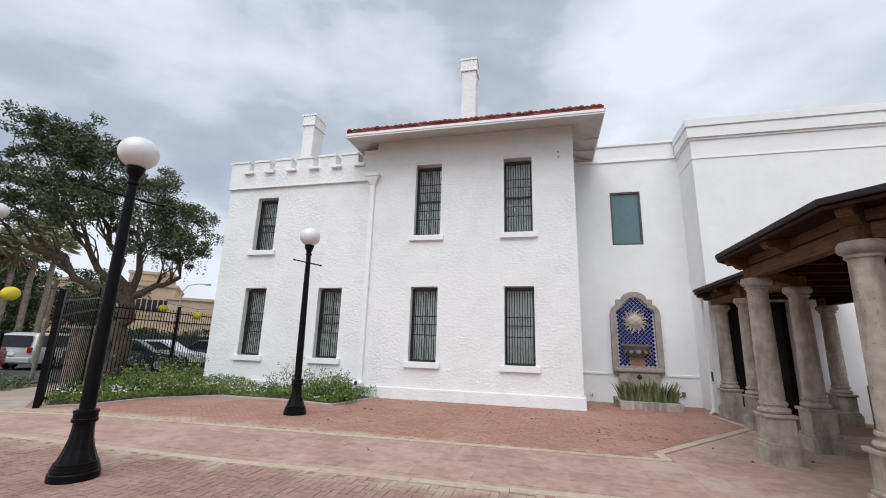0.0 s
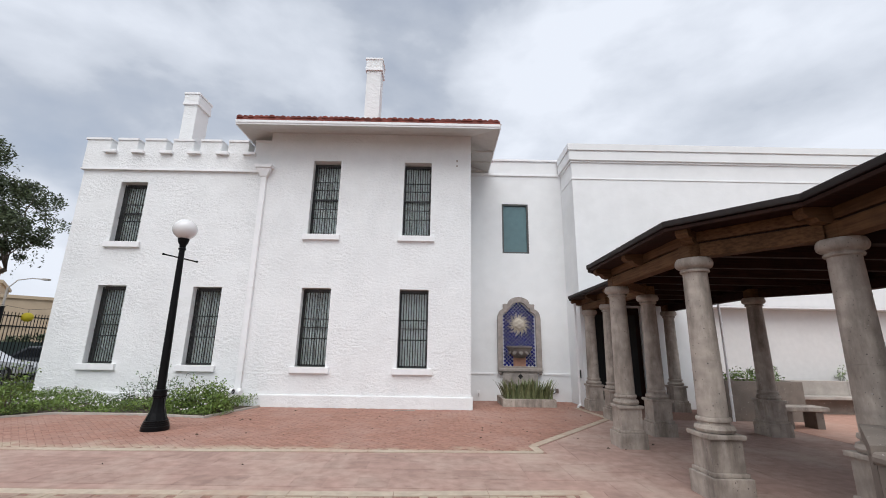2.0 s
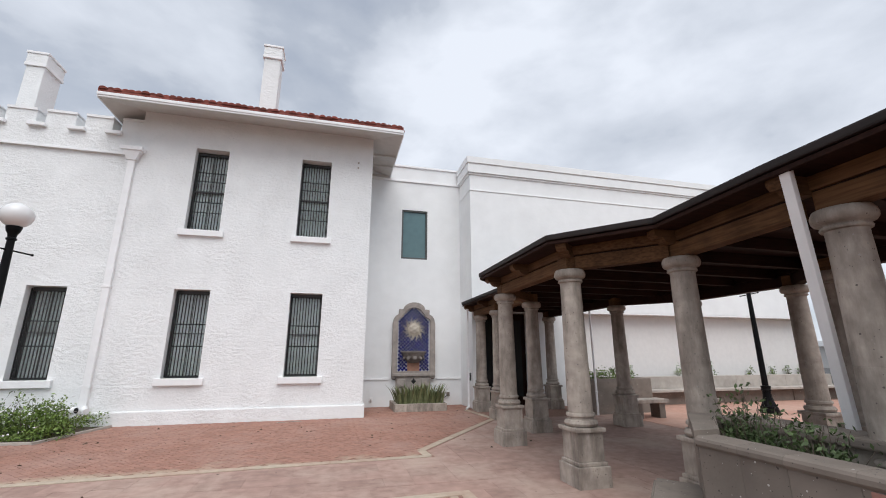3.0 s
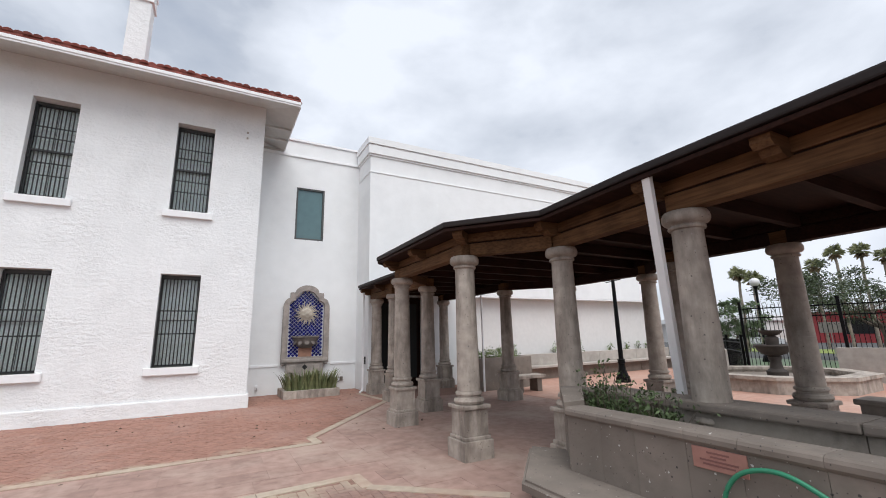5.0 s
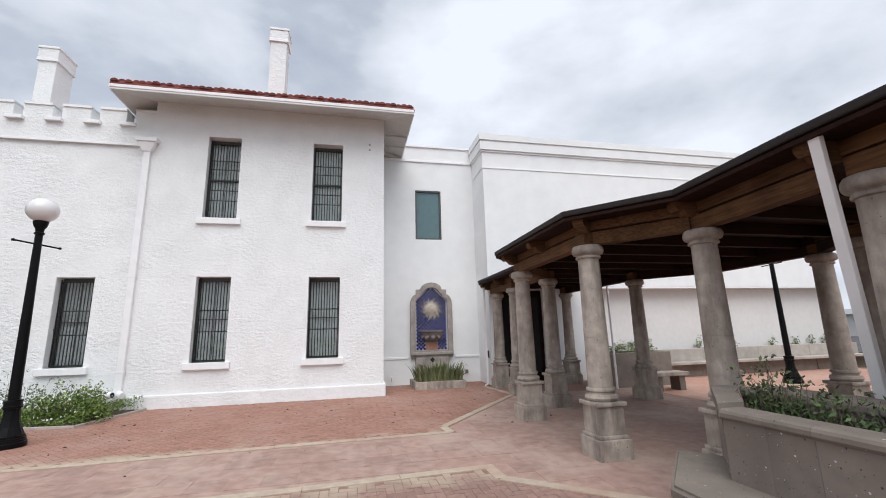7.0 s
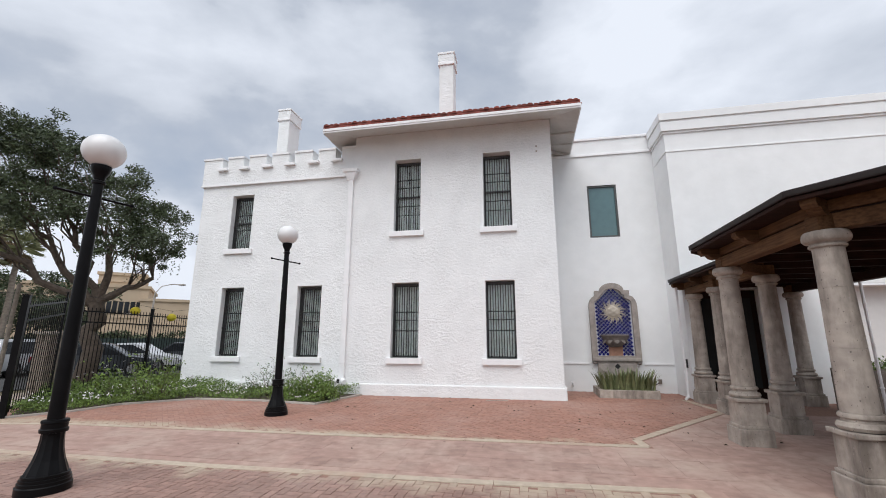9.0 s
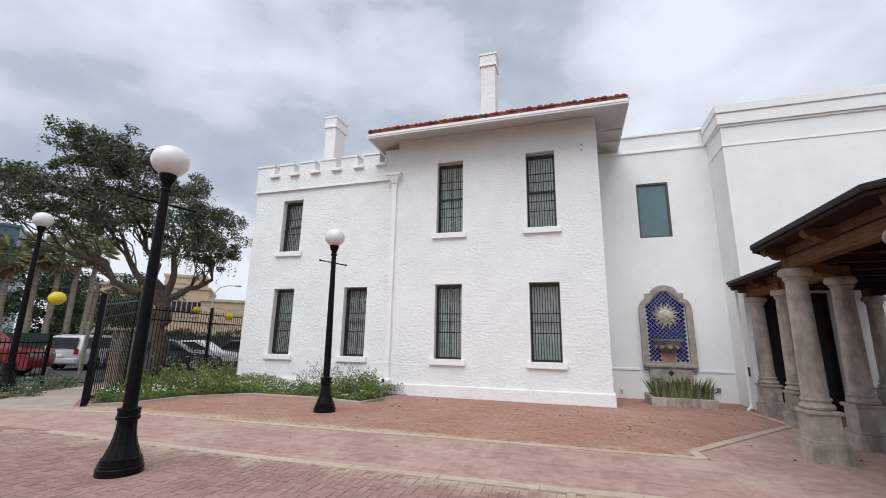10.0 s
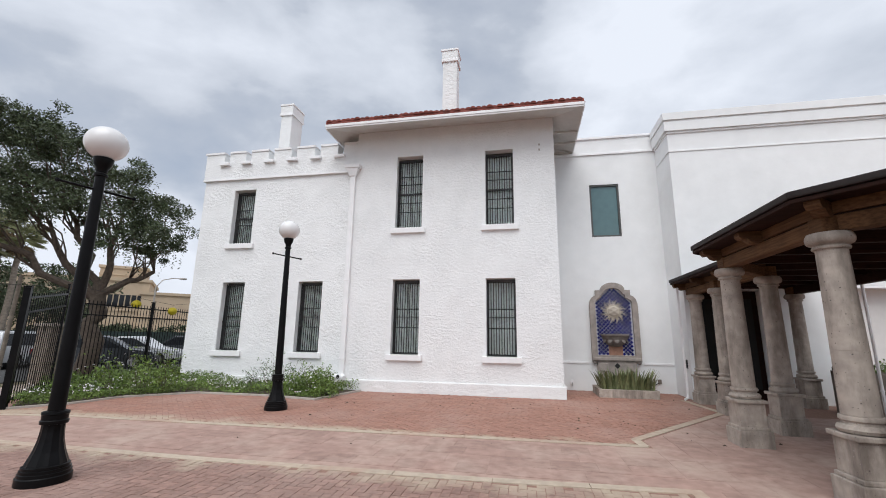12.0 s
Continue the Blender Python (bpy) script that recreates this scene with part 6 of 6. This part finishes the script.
car("white sedan parked along the street", (43.0, 8.6, -0.005), -70, 4.6, 1.8, 1.45, M_CARWHITE, "sedan")

# ---- paper lanterns on a wire ----
wire = thing("lantern_wire", "thin dark wire carrying the paper lanterns", "wire", (-15.0, -1.0, 2.9))
part("strand", tube(bmesh.new(), [(1.2, -4.3, 0.1), (0.15, -3.25, -0.10), (-1.0, 0.3, 0.2), (-0.75, 2.2, 0.02), (0.1, 3.1, -0.2), (0.6, 4.4, 0.0)], 0.006, 5), M_BAR, wire)
for i, (x, y, z) in enumerate(((-14.82, -4.25, 2.60), (-15.75, 1.25, 2.67), (-14.9, 2.1, 2.45))):
    ln = thing("paper_lantern", "round yellow paper lantern hanging on a wire", "lantern", (x, y, z), group="paper lanterns")
    r_ = 0.20 if i == 0 else 0.165
    b = lathe(bmesh.new(), [(0.05, r_ * 0.9)] + [(r_ * math.sin(a) * (1 + 0.03 * (j % 2)), r_ * 0.92 * math.cos(a)) for j, a in enumerate([math.radians(20 + 140 * j / 12) for j in range(13)])] + [(0.05, -r_ * 0.9)], 20)
    bmesh.ops.recalc_face_normals(b, faces=b.faces)
    part("shade", b, M_LANTERN, ln, smooth=True)
    part("hook", tube(bmesh.new(), [(0, 0, r_ * 0.85), (0, 0, r_ * 0.85 + 0.12)], 0.006), M_BAR, ln)

# ---- distant buildings to the west ----


def far_block(name, label, at, turn, sx, sy, h, material, rows, cols, group="far buildings", roofmat=None):
    f = thing(name, label, "building", at, turn, group)
    part("wall", box(0, sx, 0, sy, -0.1, h), material, f)
    part("roof", box(-0.2, sx + 0.2, -0.2, sy + 0.2, h, h + 0.35), roofmat or material, f)
    # one band of narrow windows high on the wall, from share x0 to x1 of its length
    if cols:
        x0, x1, z0, z1 = rows
        step_ = sx * (x1 - x0) / cols
        for c_ in range(cols):
            x = sx * x0 + c_ * step_
            w = part("window", box(x, x + step_ * 0.78, -0.04, -0.01, h * z0, h * z1), M_CARGLASS, f)
            part("sill", box(x - 0.03, x + step_ * 0.81, -0.10, -0.01, h * z0 - 0.12, h * z0 - 0.02), M_CONC, w)
    part("string_course", box(-0.05, sx + 0.05, -0.12, -0.005, h * 0.52, h * 0.52 + 0.2), material, f)
    return f


far_block("office_building", "long beige office building with flat roof behind the trees", (-62.0, 22.0, 0), 42, 17, 12, 7.9, M_BEIGE, (0.72, 0.97, 0.60, 0.78), 7)
far_block("office_building", "lower beige wing with a row of small windows", (-49.5, 32.5, 0), 42, 14, 10, 6.3, M_BEIGE, (0.5, 0.9, 0.62, 0.78), 6)
far_block("office_building", "small rooftop storey of the beige building", (-55.5, 31.5, 7.9), 42, 5, 5, 1.9, M_BEIGE, (0, 0, 0, 0), 0)
far_block("glass_tower", "dark teal glass office block in the distance", (-89.0, 4.5, 0), 58, 24, 20, 16.4, M_TEAL, (0.04, 0.98, 0.60, 0.92), 12)
sl = thing("street_light", "tall grey street light with a curved arm", "street light", (-29.8, 15.5, -0.06))
part("pole", tube(bmesh.new(), [(0, 0, 0), (0, 0, 5.2)], [0.09, 0.06]), M_CONC, sl)
part("arm", tube(bmesh.new(), [(0, 0, 5.15), (0.3, 0.25, 5.75), (0.8, 0.7, 5.95), (1.3, 1.1, 5.95)], 0.035), M_CONC, sl)
part("head", box(1.15, 1.6, 0.95, 1.25, 5.88, 6.0, 0.03), M_CONC, sl)
up = thing("utility_pole", "leaning grey wooden pole among the palms", "pole", (-18.6, -0.87, -0.06))
part("pole", tube(bmesh.new(), [(0, 0, 0), (0.03, 0.05, 3.6)], 0.065), M_PALMBARK, up)

# ---- plaza east of the walkway ----
dome = thing("tiered_fountain", "dark stone tiered fountain in a round stone basin", "fountain", (13.95, -5.68, 0.0))
n8 = 8
ring_o = [(2.15 * math.cos(2 * math.pi * (i + 0.5) / n8), 2.15 * math.sin(2 * math.pi * (i + 0.5) / n8)) for i in range(n8)]
ring_i = [(x * 0.82, y * 0.82) for x, y in ring_o]
for i in range(n8):
    j = (i + 1) % n8
    part("basin_wall", prism(bmesh.new(), [ring_o[i], ring_o[j], ring_i[j], ring_i[i]], -0.01, 0.34), M_STONE, dome)
    part("basin_coping", prism(bmesh.new(), [(ring_o[i][0] * 1.04, ring_o[i][1] * 1.04), (ring_o[j][0] * 1.04, ring_o[j][1] * 1.04), (ring_i[j][0] * 0.97, ring_i[j][1] * 0.97), (ring_i[i][0] * 0.97, ring_i[i][1] * 0.97)], 0.342, 0.43), M_STONE, dome)
part("basin_floor", prism(bmesh.new(), ring_i, -0.005, 0.25), M_STONE_D, dome)
part("pedestal", lathe(bmesh.new(), [(0.25, 0.25), (0.27, 0.42), (0.17, 0.50), (0.14, 0.70), (0.18, 0.84), (0.12, 0.90)], 20), M_FOUNT, dome, smooth=True)
part("lower_bowl", lathe(bmesh.new(), [(0.12, 0.86), (0.28, 0.91), (0.40, 1.02), (0.46, 1.13), (0.485, 1.15), (0.475, 1.19), (0.42, 1.15), (0.12, 1.08)], 28), M_FOUNT, dome, smooth=True)
part("stem", lathe(bmesh.new(), [(0.14, 1.08), (0.17, 1.26), (0.18, 1.38), (0.09, 1.46)], 18), M_FOUNT, dome, smooth=True)
part("upper_bowl", lathe(bmesh.new(), [(0.07, 1.44), (0.22, 1.49), (0.29, 1.56), (0.31, 1.61), (0.27, 1.58), (0.05, 1.53)], 24), M_FOUNT, dome, smooth=True)
lw = thing("seat_wall", "low grey stone seat wall beyond the stone column", "wall bench", (6.25, -11.3, 0.0))
part("wall", box(-0.18, 0.18, -2.2, 1.35, -0.01, 0.74), M_STONE_D, lw)
part("coping", box(-0.22, 0.22, -2.2, 1.40, 0.742, 0.81, 0.02), M_STONE_D, lw)
lw2 = thing("seat_wall", "short grey stone wall block beside the stone column", "wall bench", (5.55, -9.15, 0.0))
part("wall", box(-0.2, 0.2, -0.22, 0.22, -0.01, 0.55), M_STONE_D, lw2)
part("coping", box(-0.26, 0.26, -0.26, 0.26, 0.552, 0.62, 0.02), M_STONE_D, lw2)
pb = thing("block_planter", "square grey stone planter beyond the walkway columns", "planter", (7.3, -0.7, 0.0))
for a in ((-1.1, 1.1, -0.5, -0.38), (-1.1, 1.1, 0.38, 0.5), (-1.1, -0.98, -0.377, 0.377), (0.98, 1.1, -0.377, 0.377)):
    part("wall", box(*a, -0.01, 0.96, 0.01), M_STONE_D, pb)
part("soil", box(-0.98, 0.98, -0.38, 0.38, 0.0, 0.88), M_SOIL, pb)
pbn = thing("slab_bench", "grey stone slab bench on two blocks", "bench", (7.45, -2.05, 0.0))
part("seat", box(-0.55, 0.55, -0.24, 0.24, 0.38, 0.48, 0.02), M_STONE, pbn)
for x in (-0.35, 0.35):
    part("support", box(x - 0.09, x + 0.09, -0.18, 0.18, -0.01, 0.378, 0.01), M_STONE_D, pbn)
lb_ = thing("long_wall_planter", "long pale stained planter with a seat slab under the wall", "planter", (20.0, 1.1, 0.0))
for i in range(4):
    x = -11.2 + i * 2.35
    part("planter_wall", box(x + 0.004, x + 2.346, -0.62, -0.45, 0.50, 0.90, 0.01), M_CONC, lb_)
    part("seat", box(x + 0.004, x + 2.346, -1.10, -0.40, 0.415, 0.498, 0.015), M_CONC, lb_)
    part("support", box(x + 0.02, x + 2.33, -0.80, -0.40, -0.01, 0.413), M_STONE_D, lb_)
part("soil", box(-11.2, -1.8, -0.45, 0.66, 0.0, 0.80), M_SOIL, lb_)
cw = thing("concrete_wall", "low grey concrete wall below the street fence", "wall", (17.2, -10.8, 0.0), 276.1)
part("wall", box(-4.6, 7.0, -0.15, 0.15, -0.01, 1.02, 0.01), M_CONC, cw)
part("bench_slab", box(-3.2, 7.0, -1.0, -0.5, 0.40, 0.48, 0.01), M_STONE, cw)
for x in (-2.8, 0.0, 3.0):
    part("bench_support", box(x, x + 0.25, -0.95, -0.55, -0.01, 0.398), M_STONE_D, cw)
cw2 = thing("concrete_wall", "short grey concrete wall beside the steps", "wall", (15.9, -3.1, 0.0), 30)
part("wall", box(-1.6, 0.8, -0.15, 0.15, -0.01, 0.98, 0.01), M_CONC, cw2)
hr = thing("handrail", "black iron handrail by the plaza steps", "handrail", (16.4, -2.3, 0.0), 30)
for z in (0.95, 1.25, 1.55):
    part("rail", tube(bmesh.new(), [(-1.6, 0, z + 0.5), (0.6, 0, z)], 0.022), M_BLACK, hr)
for x in (-1.5, -0.4, 0.55):
    part("post", tube(bmesh.new(), [(x, 0, -0.05), (x, 0, 1.7 - 0.227 * (x + 1.6))], 0.024), M_BLACK, hr)
hr2 = thing("handrail", "short black iron rail near the gallery entrance", "handrail", (7.1, 0.45, 0.0))
part("rail", tube(bmesh.new(), [(-0.45, 0, 1.0), (0.45, 0, 1.0)], 0.02), M_BLACK, hr2)
for x in (-0.45, 0.0, 0.45):
    part("post", tube(bmesh.new(), [(x, 0, -0.02), (x, 0, 1.0)], 0.018), M_BLACK, hr2)
structure("verge", prism(bmesh.new(), [(19.5, -14), (26.8, -14), (26.8, 4), (19.8, 4)], -0.05, 0.0), M_LEAF3, "green grass verge along the street", "verge")
structure("verge_far", prism(bmesh.new(), [(33.5, -3), (39, -3), (41.5, 12), (36, 12)], -0.05, 0.01), mat("bright_lawn", (0.20, 0.25, 0.05), 0.9, var=0.25, scale=8, stain=0.5, stain_scale=0.8, bump=0.4), "bright green lawn strip beyond the fence", "verge")
red = thing("shop_building", "low dark red shop building with a white roof band", "building", (58.0, -26.0, 0.0), group="far buildings")
part("wall", box(0, 12, 0, 36, -0.1, 3.3), M_REDWALL, red)
part("roof", box(-0.6, 12.3, -0.3, 36.3, 3.3, 3.9), M_TRIM, red)
for i in range(6):
    part("window", box(-0.05, -0.01, 3 + i * 5.5, 5.5 + i * 5.5, 0.9, 2.5), M_CARGLASS, red)
wh = thing("shop_building", "low white shop building across the street", "building", (58.0, 14.0, 0.0), group="far buildings")
part("wall", box(0, 12, 0, 22, -0.1, 2.6), M_CREAM, wh)
part("roof", box(-1.2, 12.3, -0.3, 22.3, 2.6, 3.2), M_TRIM, wh)
sg = thing("street_sign", "small grey sign board on a post", "sign", (30.0, -1.6, -0.06))
part("post", tube(bmesh.new(), [(0, 0, 0), (0, 0, 2.0)], 0.03), M_CONC, sg)
part("board", box(-0.03, 0.03, -0.5, 0.5, 1.4, 2.0, 0.01), M_CONC, sg)


# ---- pavers: herringbone bricks and square slabs ----
NORTH = [(-12.9, -5.65), (-10.0, -5.07), (-4.5, -4.90), (-0.8, -4.75), (0.68, -4.69), (0.66, -4.32), (3.27, -1.12), (3.08, 0.8), (3.4, 0.85), (3.4, 2.18), (0.0, 2.18), (0.0, -0.065), (-5.85, -0.065), (-5.82, -0.25), (-6.25, -2.06), (-7.8, -1.81), (-9.95, -1.86), (-11.1, -3.05), (-11.25, -4.2), (-11.8, -5.0)]
SOUTH = [(-10.2, -7.07), (-5.0, -7.09), (-1.4, -7.01), (0.74, -6.88), (0.76, -7.26), (1.6, -8.0), (1.6, -14.0), (-10.2, -14.0)]
MIDDLE = [(-13.1, -5.9), (-10.0, -5.25), (-4.5, -5.08), (-0.8, -4.93), (0.90, -4.87), (0.87, -4.4), (3.46, -1.2), (7.0, -1.2), (7.0, -14), (1.7, -14), (1.7, -8.07), (0.92, -7.2), (0.78, -6.69), (-1.4, -6.83), (-5.0, -6.91), (-9.6, -6.89), (-13.1, -7.2)]
BL, BW, G = 0.200, 0.100, 0.004
brick_me = bpy.data.meshes.new("brick")
b = box(-BL / 2 + G / 2, BL / 2 - G / 2, -BW / 2 + G / 2, BW / 2 - G / 2, -0.045, 0.0)
top = [f for f in b.faces if f.normal.z > 0.5 or all(v.co.z > -0.001 for v in f.verts)]
b.to_mesh(brick_me)
b.free()
brick_me.materials.append(M_BRICK_O)


def herringbone(poly, ang, near, limit, single_mesh, rest_material):
    """Bricks in herringbone over poly; those within near become parts of the pavement, up to limit, the rest is one mesh."""
    c, s = math.cos(radians(ang)), math.sin(radians(ang))
    xs, ys = [p[0] for p in poly], [p[1] for p in poly]
    cx, cy = (min(xs) + max(xs)) / 2, (min(ys) + max(ys)) / 2
    R_ = max(max(xs) - min(xs), max(ys) - min(ys)) * 0.75
    n_ = int(R_ / BW) + 2
    rng = random.Random(2)
    verts, faces = [], []
    single = 0
    for i in range(-n_, n_):
        for j in range(-n_ // 2, n_ // 2):
            for o in (0, 1):
                # one L of two bricks, stepped along the diagonal
                if o == 0:
                    u, v, t = (i + 4 * j) * BW + BW, i * BW + BW / 2, 0
                else:
                    u, v, t = (i + 4 * j) * BW - BW / 2, i * BW + BW, 90
                x, y = cx + c * u - s * v, cy + s * u + c * v
                if not in_poly(x, y, poly):
                    continue
                dz, tilt = rng.uniform(-0.0025, 0.002), rng.uniform(-0.6, 0.6)
                if near and single < limit and near[0] < x < near[1] and near[2] < y < near[3]:
                    ob = new("brick", single_mesh)
                    ob.parent = pavement
                    ob.matrix_basis = pose(x, y, dz, tilt, -tilt, ang + t + rng.uniform(-0.8, 0.8))
                    single += 1
                    continue
                a = radians(ang + t + rng.uniform(-0.8, 0.8))
                ca, sa_ = math.cos(a), math.sin(a)
                k = len(verts)
                hl, hw = BL / 2 - G / 2, BW / 2 - G / 2
                for z, e in ((-0.014, 0.0), (0.0, 0.0025)):
                    for px, py in ((-hl + e, -hw + e), (hl - e, -hw + e), (hl - e, hw - e), (-hl + e, hw - e)):
                        verts.append((x + ca * px - sa_ * py, y + sa_ * px + ca * py, z + dz + px * tilt * 0.01))
                faces += [(k + 4, k + 5, k + 6, k + 7), (k, k + 1, k + 5, k + 4), (k + 1, k + 2, k + 6, k + 5), (k + 2, k + 3, k + 7, k + 6), (k + 3, k, k + 4, k + 7)]
    me = bpy.data.meshes.new("brick_pavers")
    me.from_pydata(verts, [], faces)
    me.materials.append(rest_material)
    ob = new("brick_pavers", me)
    ob.parent = pavement
    tagged(ob, "herringbone red brick pavers", kind="stuff")


brick_me2 = brick_me.copy()
brick_me2.materials[0] = M_BRICK_SO
herringbone(NORTH, 45, (-4.0, 0.6, -4.9, -3.3), 150, brick_me, M_BRICK)
herringbone(SOUTH, 0, (-3.6, 0.7, -8.5, -7.2), 150, brick_me2, M_BRICK_S)

# square slabs of the middle strip and under the walkway
rng = random.Random(6)
slab_sizes = {}
count = 0
rest_v, rest_f = [], []
yy = -13.9
while yy < -1.2:
    row_h = 0.40
    xx = -13.1 + rng.choice((0.0, 0.2))
    while xx < 7.0:
        w = rng.choice((0.40, 0.40, 0.60))
        x, y = xx + w / 2, yy + row_h / 2
        if all(in_poly(x + a_ * w * 0.49, y + b_ * row_h * 0.49, MIDDLE) for a_, b_ in ((0, 0), (-1, -1), (1, -1), (1, 1), (-1, 1))):
            dz = rng.uniform(-0.002, 0.0)
            if -6.0 < x < 2.6 and -7.1 < y < -4.4 and count < 290:
                key = round(w, 2)
                if key not in slab_sizes:
                    me = bpy.data.meshes.new("slab")
                    b = box(-w / 2 + 0.0015, w / 2 - 0.0015, -row_h / 2 + 0.0015, row_h / 2 - 0.0015, -0.04, 0.0)
                    b.to_mesh(me)
                    b.free()
                    me.materials.append(M_PAVER)
                    slab_sizes[key] = me
                ob = new("slab", slab_sizes[key])
                ob.parent = pavement
                ob.matrix_basis = pose(x, y, dz, rng.uniform(-0.15, 0.15), rng.uniform(-0.15, 0.15))
                count += 1
            else:
                k = len(rest_v)
                for z in (-0.014, dz):
                    for px, py in ((-1, -1), (1, -1), (1, 1), (-1, 1)):
                        rest_v.append((x + px * (w / 2 - 0.0015), y + py * (row_h / 2 - 0.0015), z))
                rest_f += [(k + 4, k + 5, k + 6, k + 7), (k, k + 1, k + 5, k + 4), (k + 1, k + 2, k + 6, k + 5), (k + 2, k + 3, k + 7, k + 6), (k + 3, k, k + 4, k + 7)]
        xx += w
    yy += row_h
# cut slabs that fill the margin along the bands, and the paving further off
me = bpy.data.meshes.new("slab_paving")
me.from_pydata(rest_v, [], rest_f)
me.materials.append(M_PAVER)
ob = new("slab_paving", me)
ob.parent = pavement
tagged(ob, "pinkish concrete slabs under the walkway", kind="stuff")
b = bmesh.new()
b.faces.new([b.verts.new((x, y, -0.0052)) for x, y in MIDDLE][::1])
bmesh.ops.triangulate(b, faces=b.faces)
o = part("slab_margin", b, M_PAVER, pavement)
structure("plaza_paving", prism(bmesh.new(), [(7.0, -20), (19.0, -20), (17.2, 0.5), (7.0, 0.5)], -0.011, 0.0), mat("pink_plaza_paving", (0.42, 0.24, 0.18), 0.85, var=0.12, scale=6, stain=0.6, stain_scale=0.5, stain_color=(0.50, 0.36, 0.29), bump=0.2),
          "smooth pinkish paving of the fountain plaza", "pavement")

# fallen leaves on the bricks
lv = bmesh.new()
rl = random.Random(77)
for _ in range(150):
    x, y = rl.uniform(-7, 3.2), rl.uniform(-7.0, 2.0) if rl.random() < 0.3 else rl.uniform(-4.8, 1.8)
    if in_poly(x, y, NORTH) or in_poly(x, y, MIDDLE):
        leaf_quad(lv, (x, y, 0.006), rl.uniform(0.03, 0.07), rl, 0.97, 0.6)
tagged(part("fallen_leaves", lv, mat("dry_brown_leaf", (0.07, 0.045, 0.03), 0.8, var=0.2), None), "dry brown leaves scattered over the pavers", "leaves", "", "stuff")
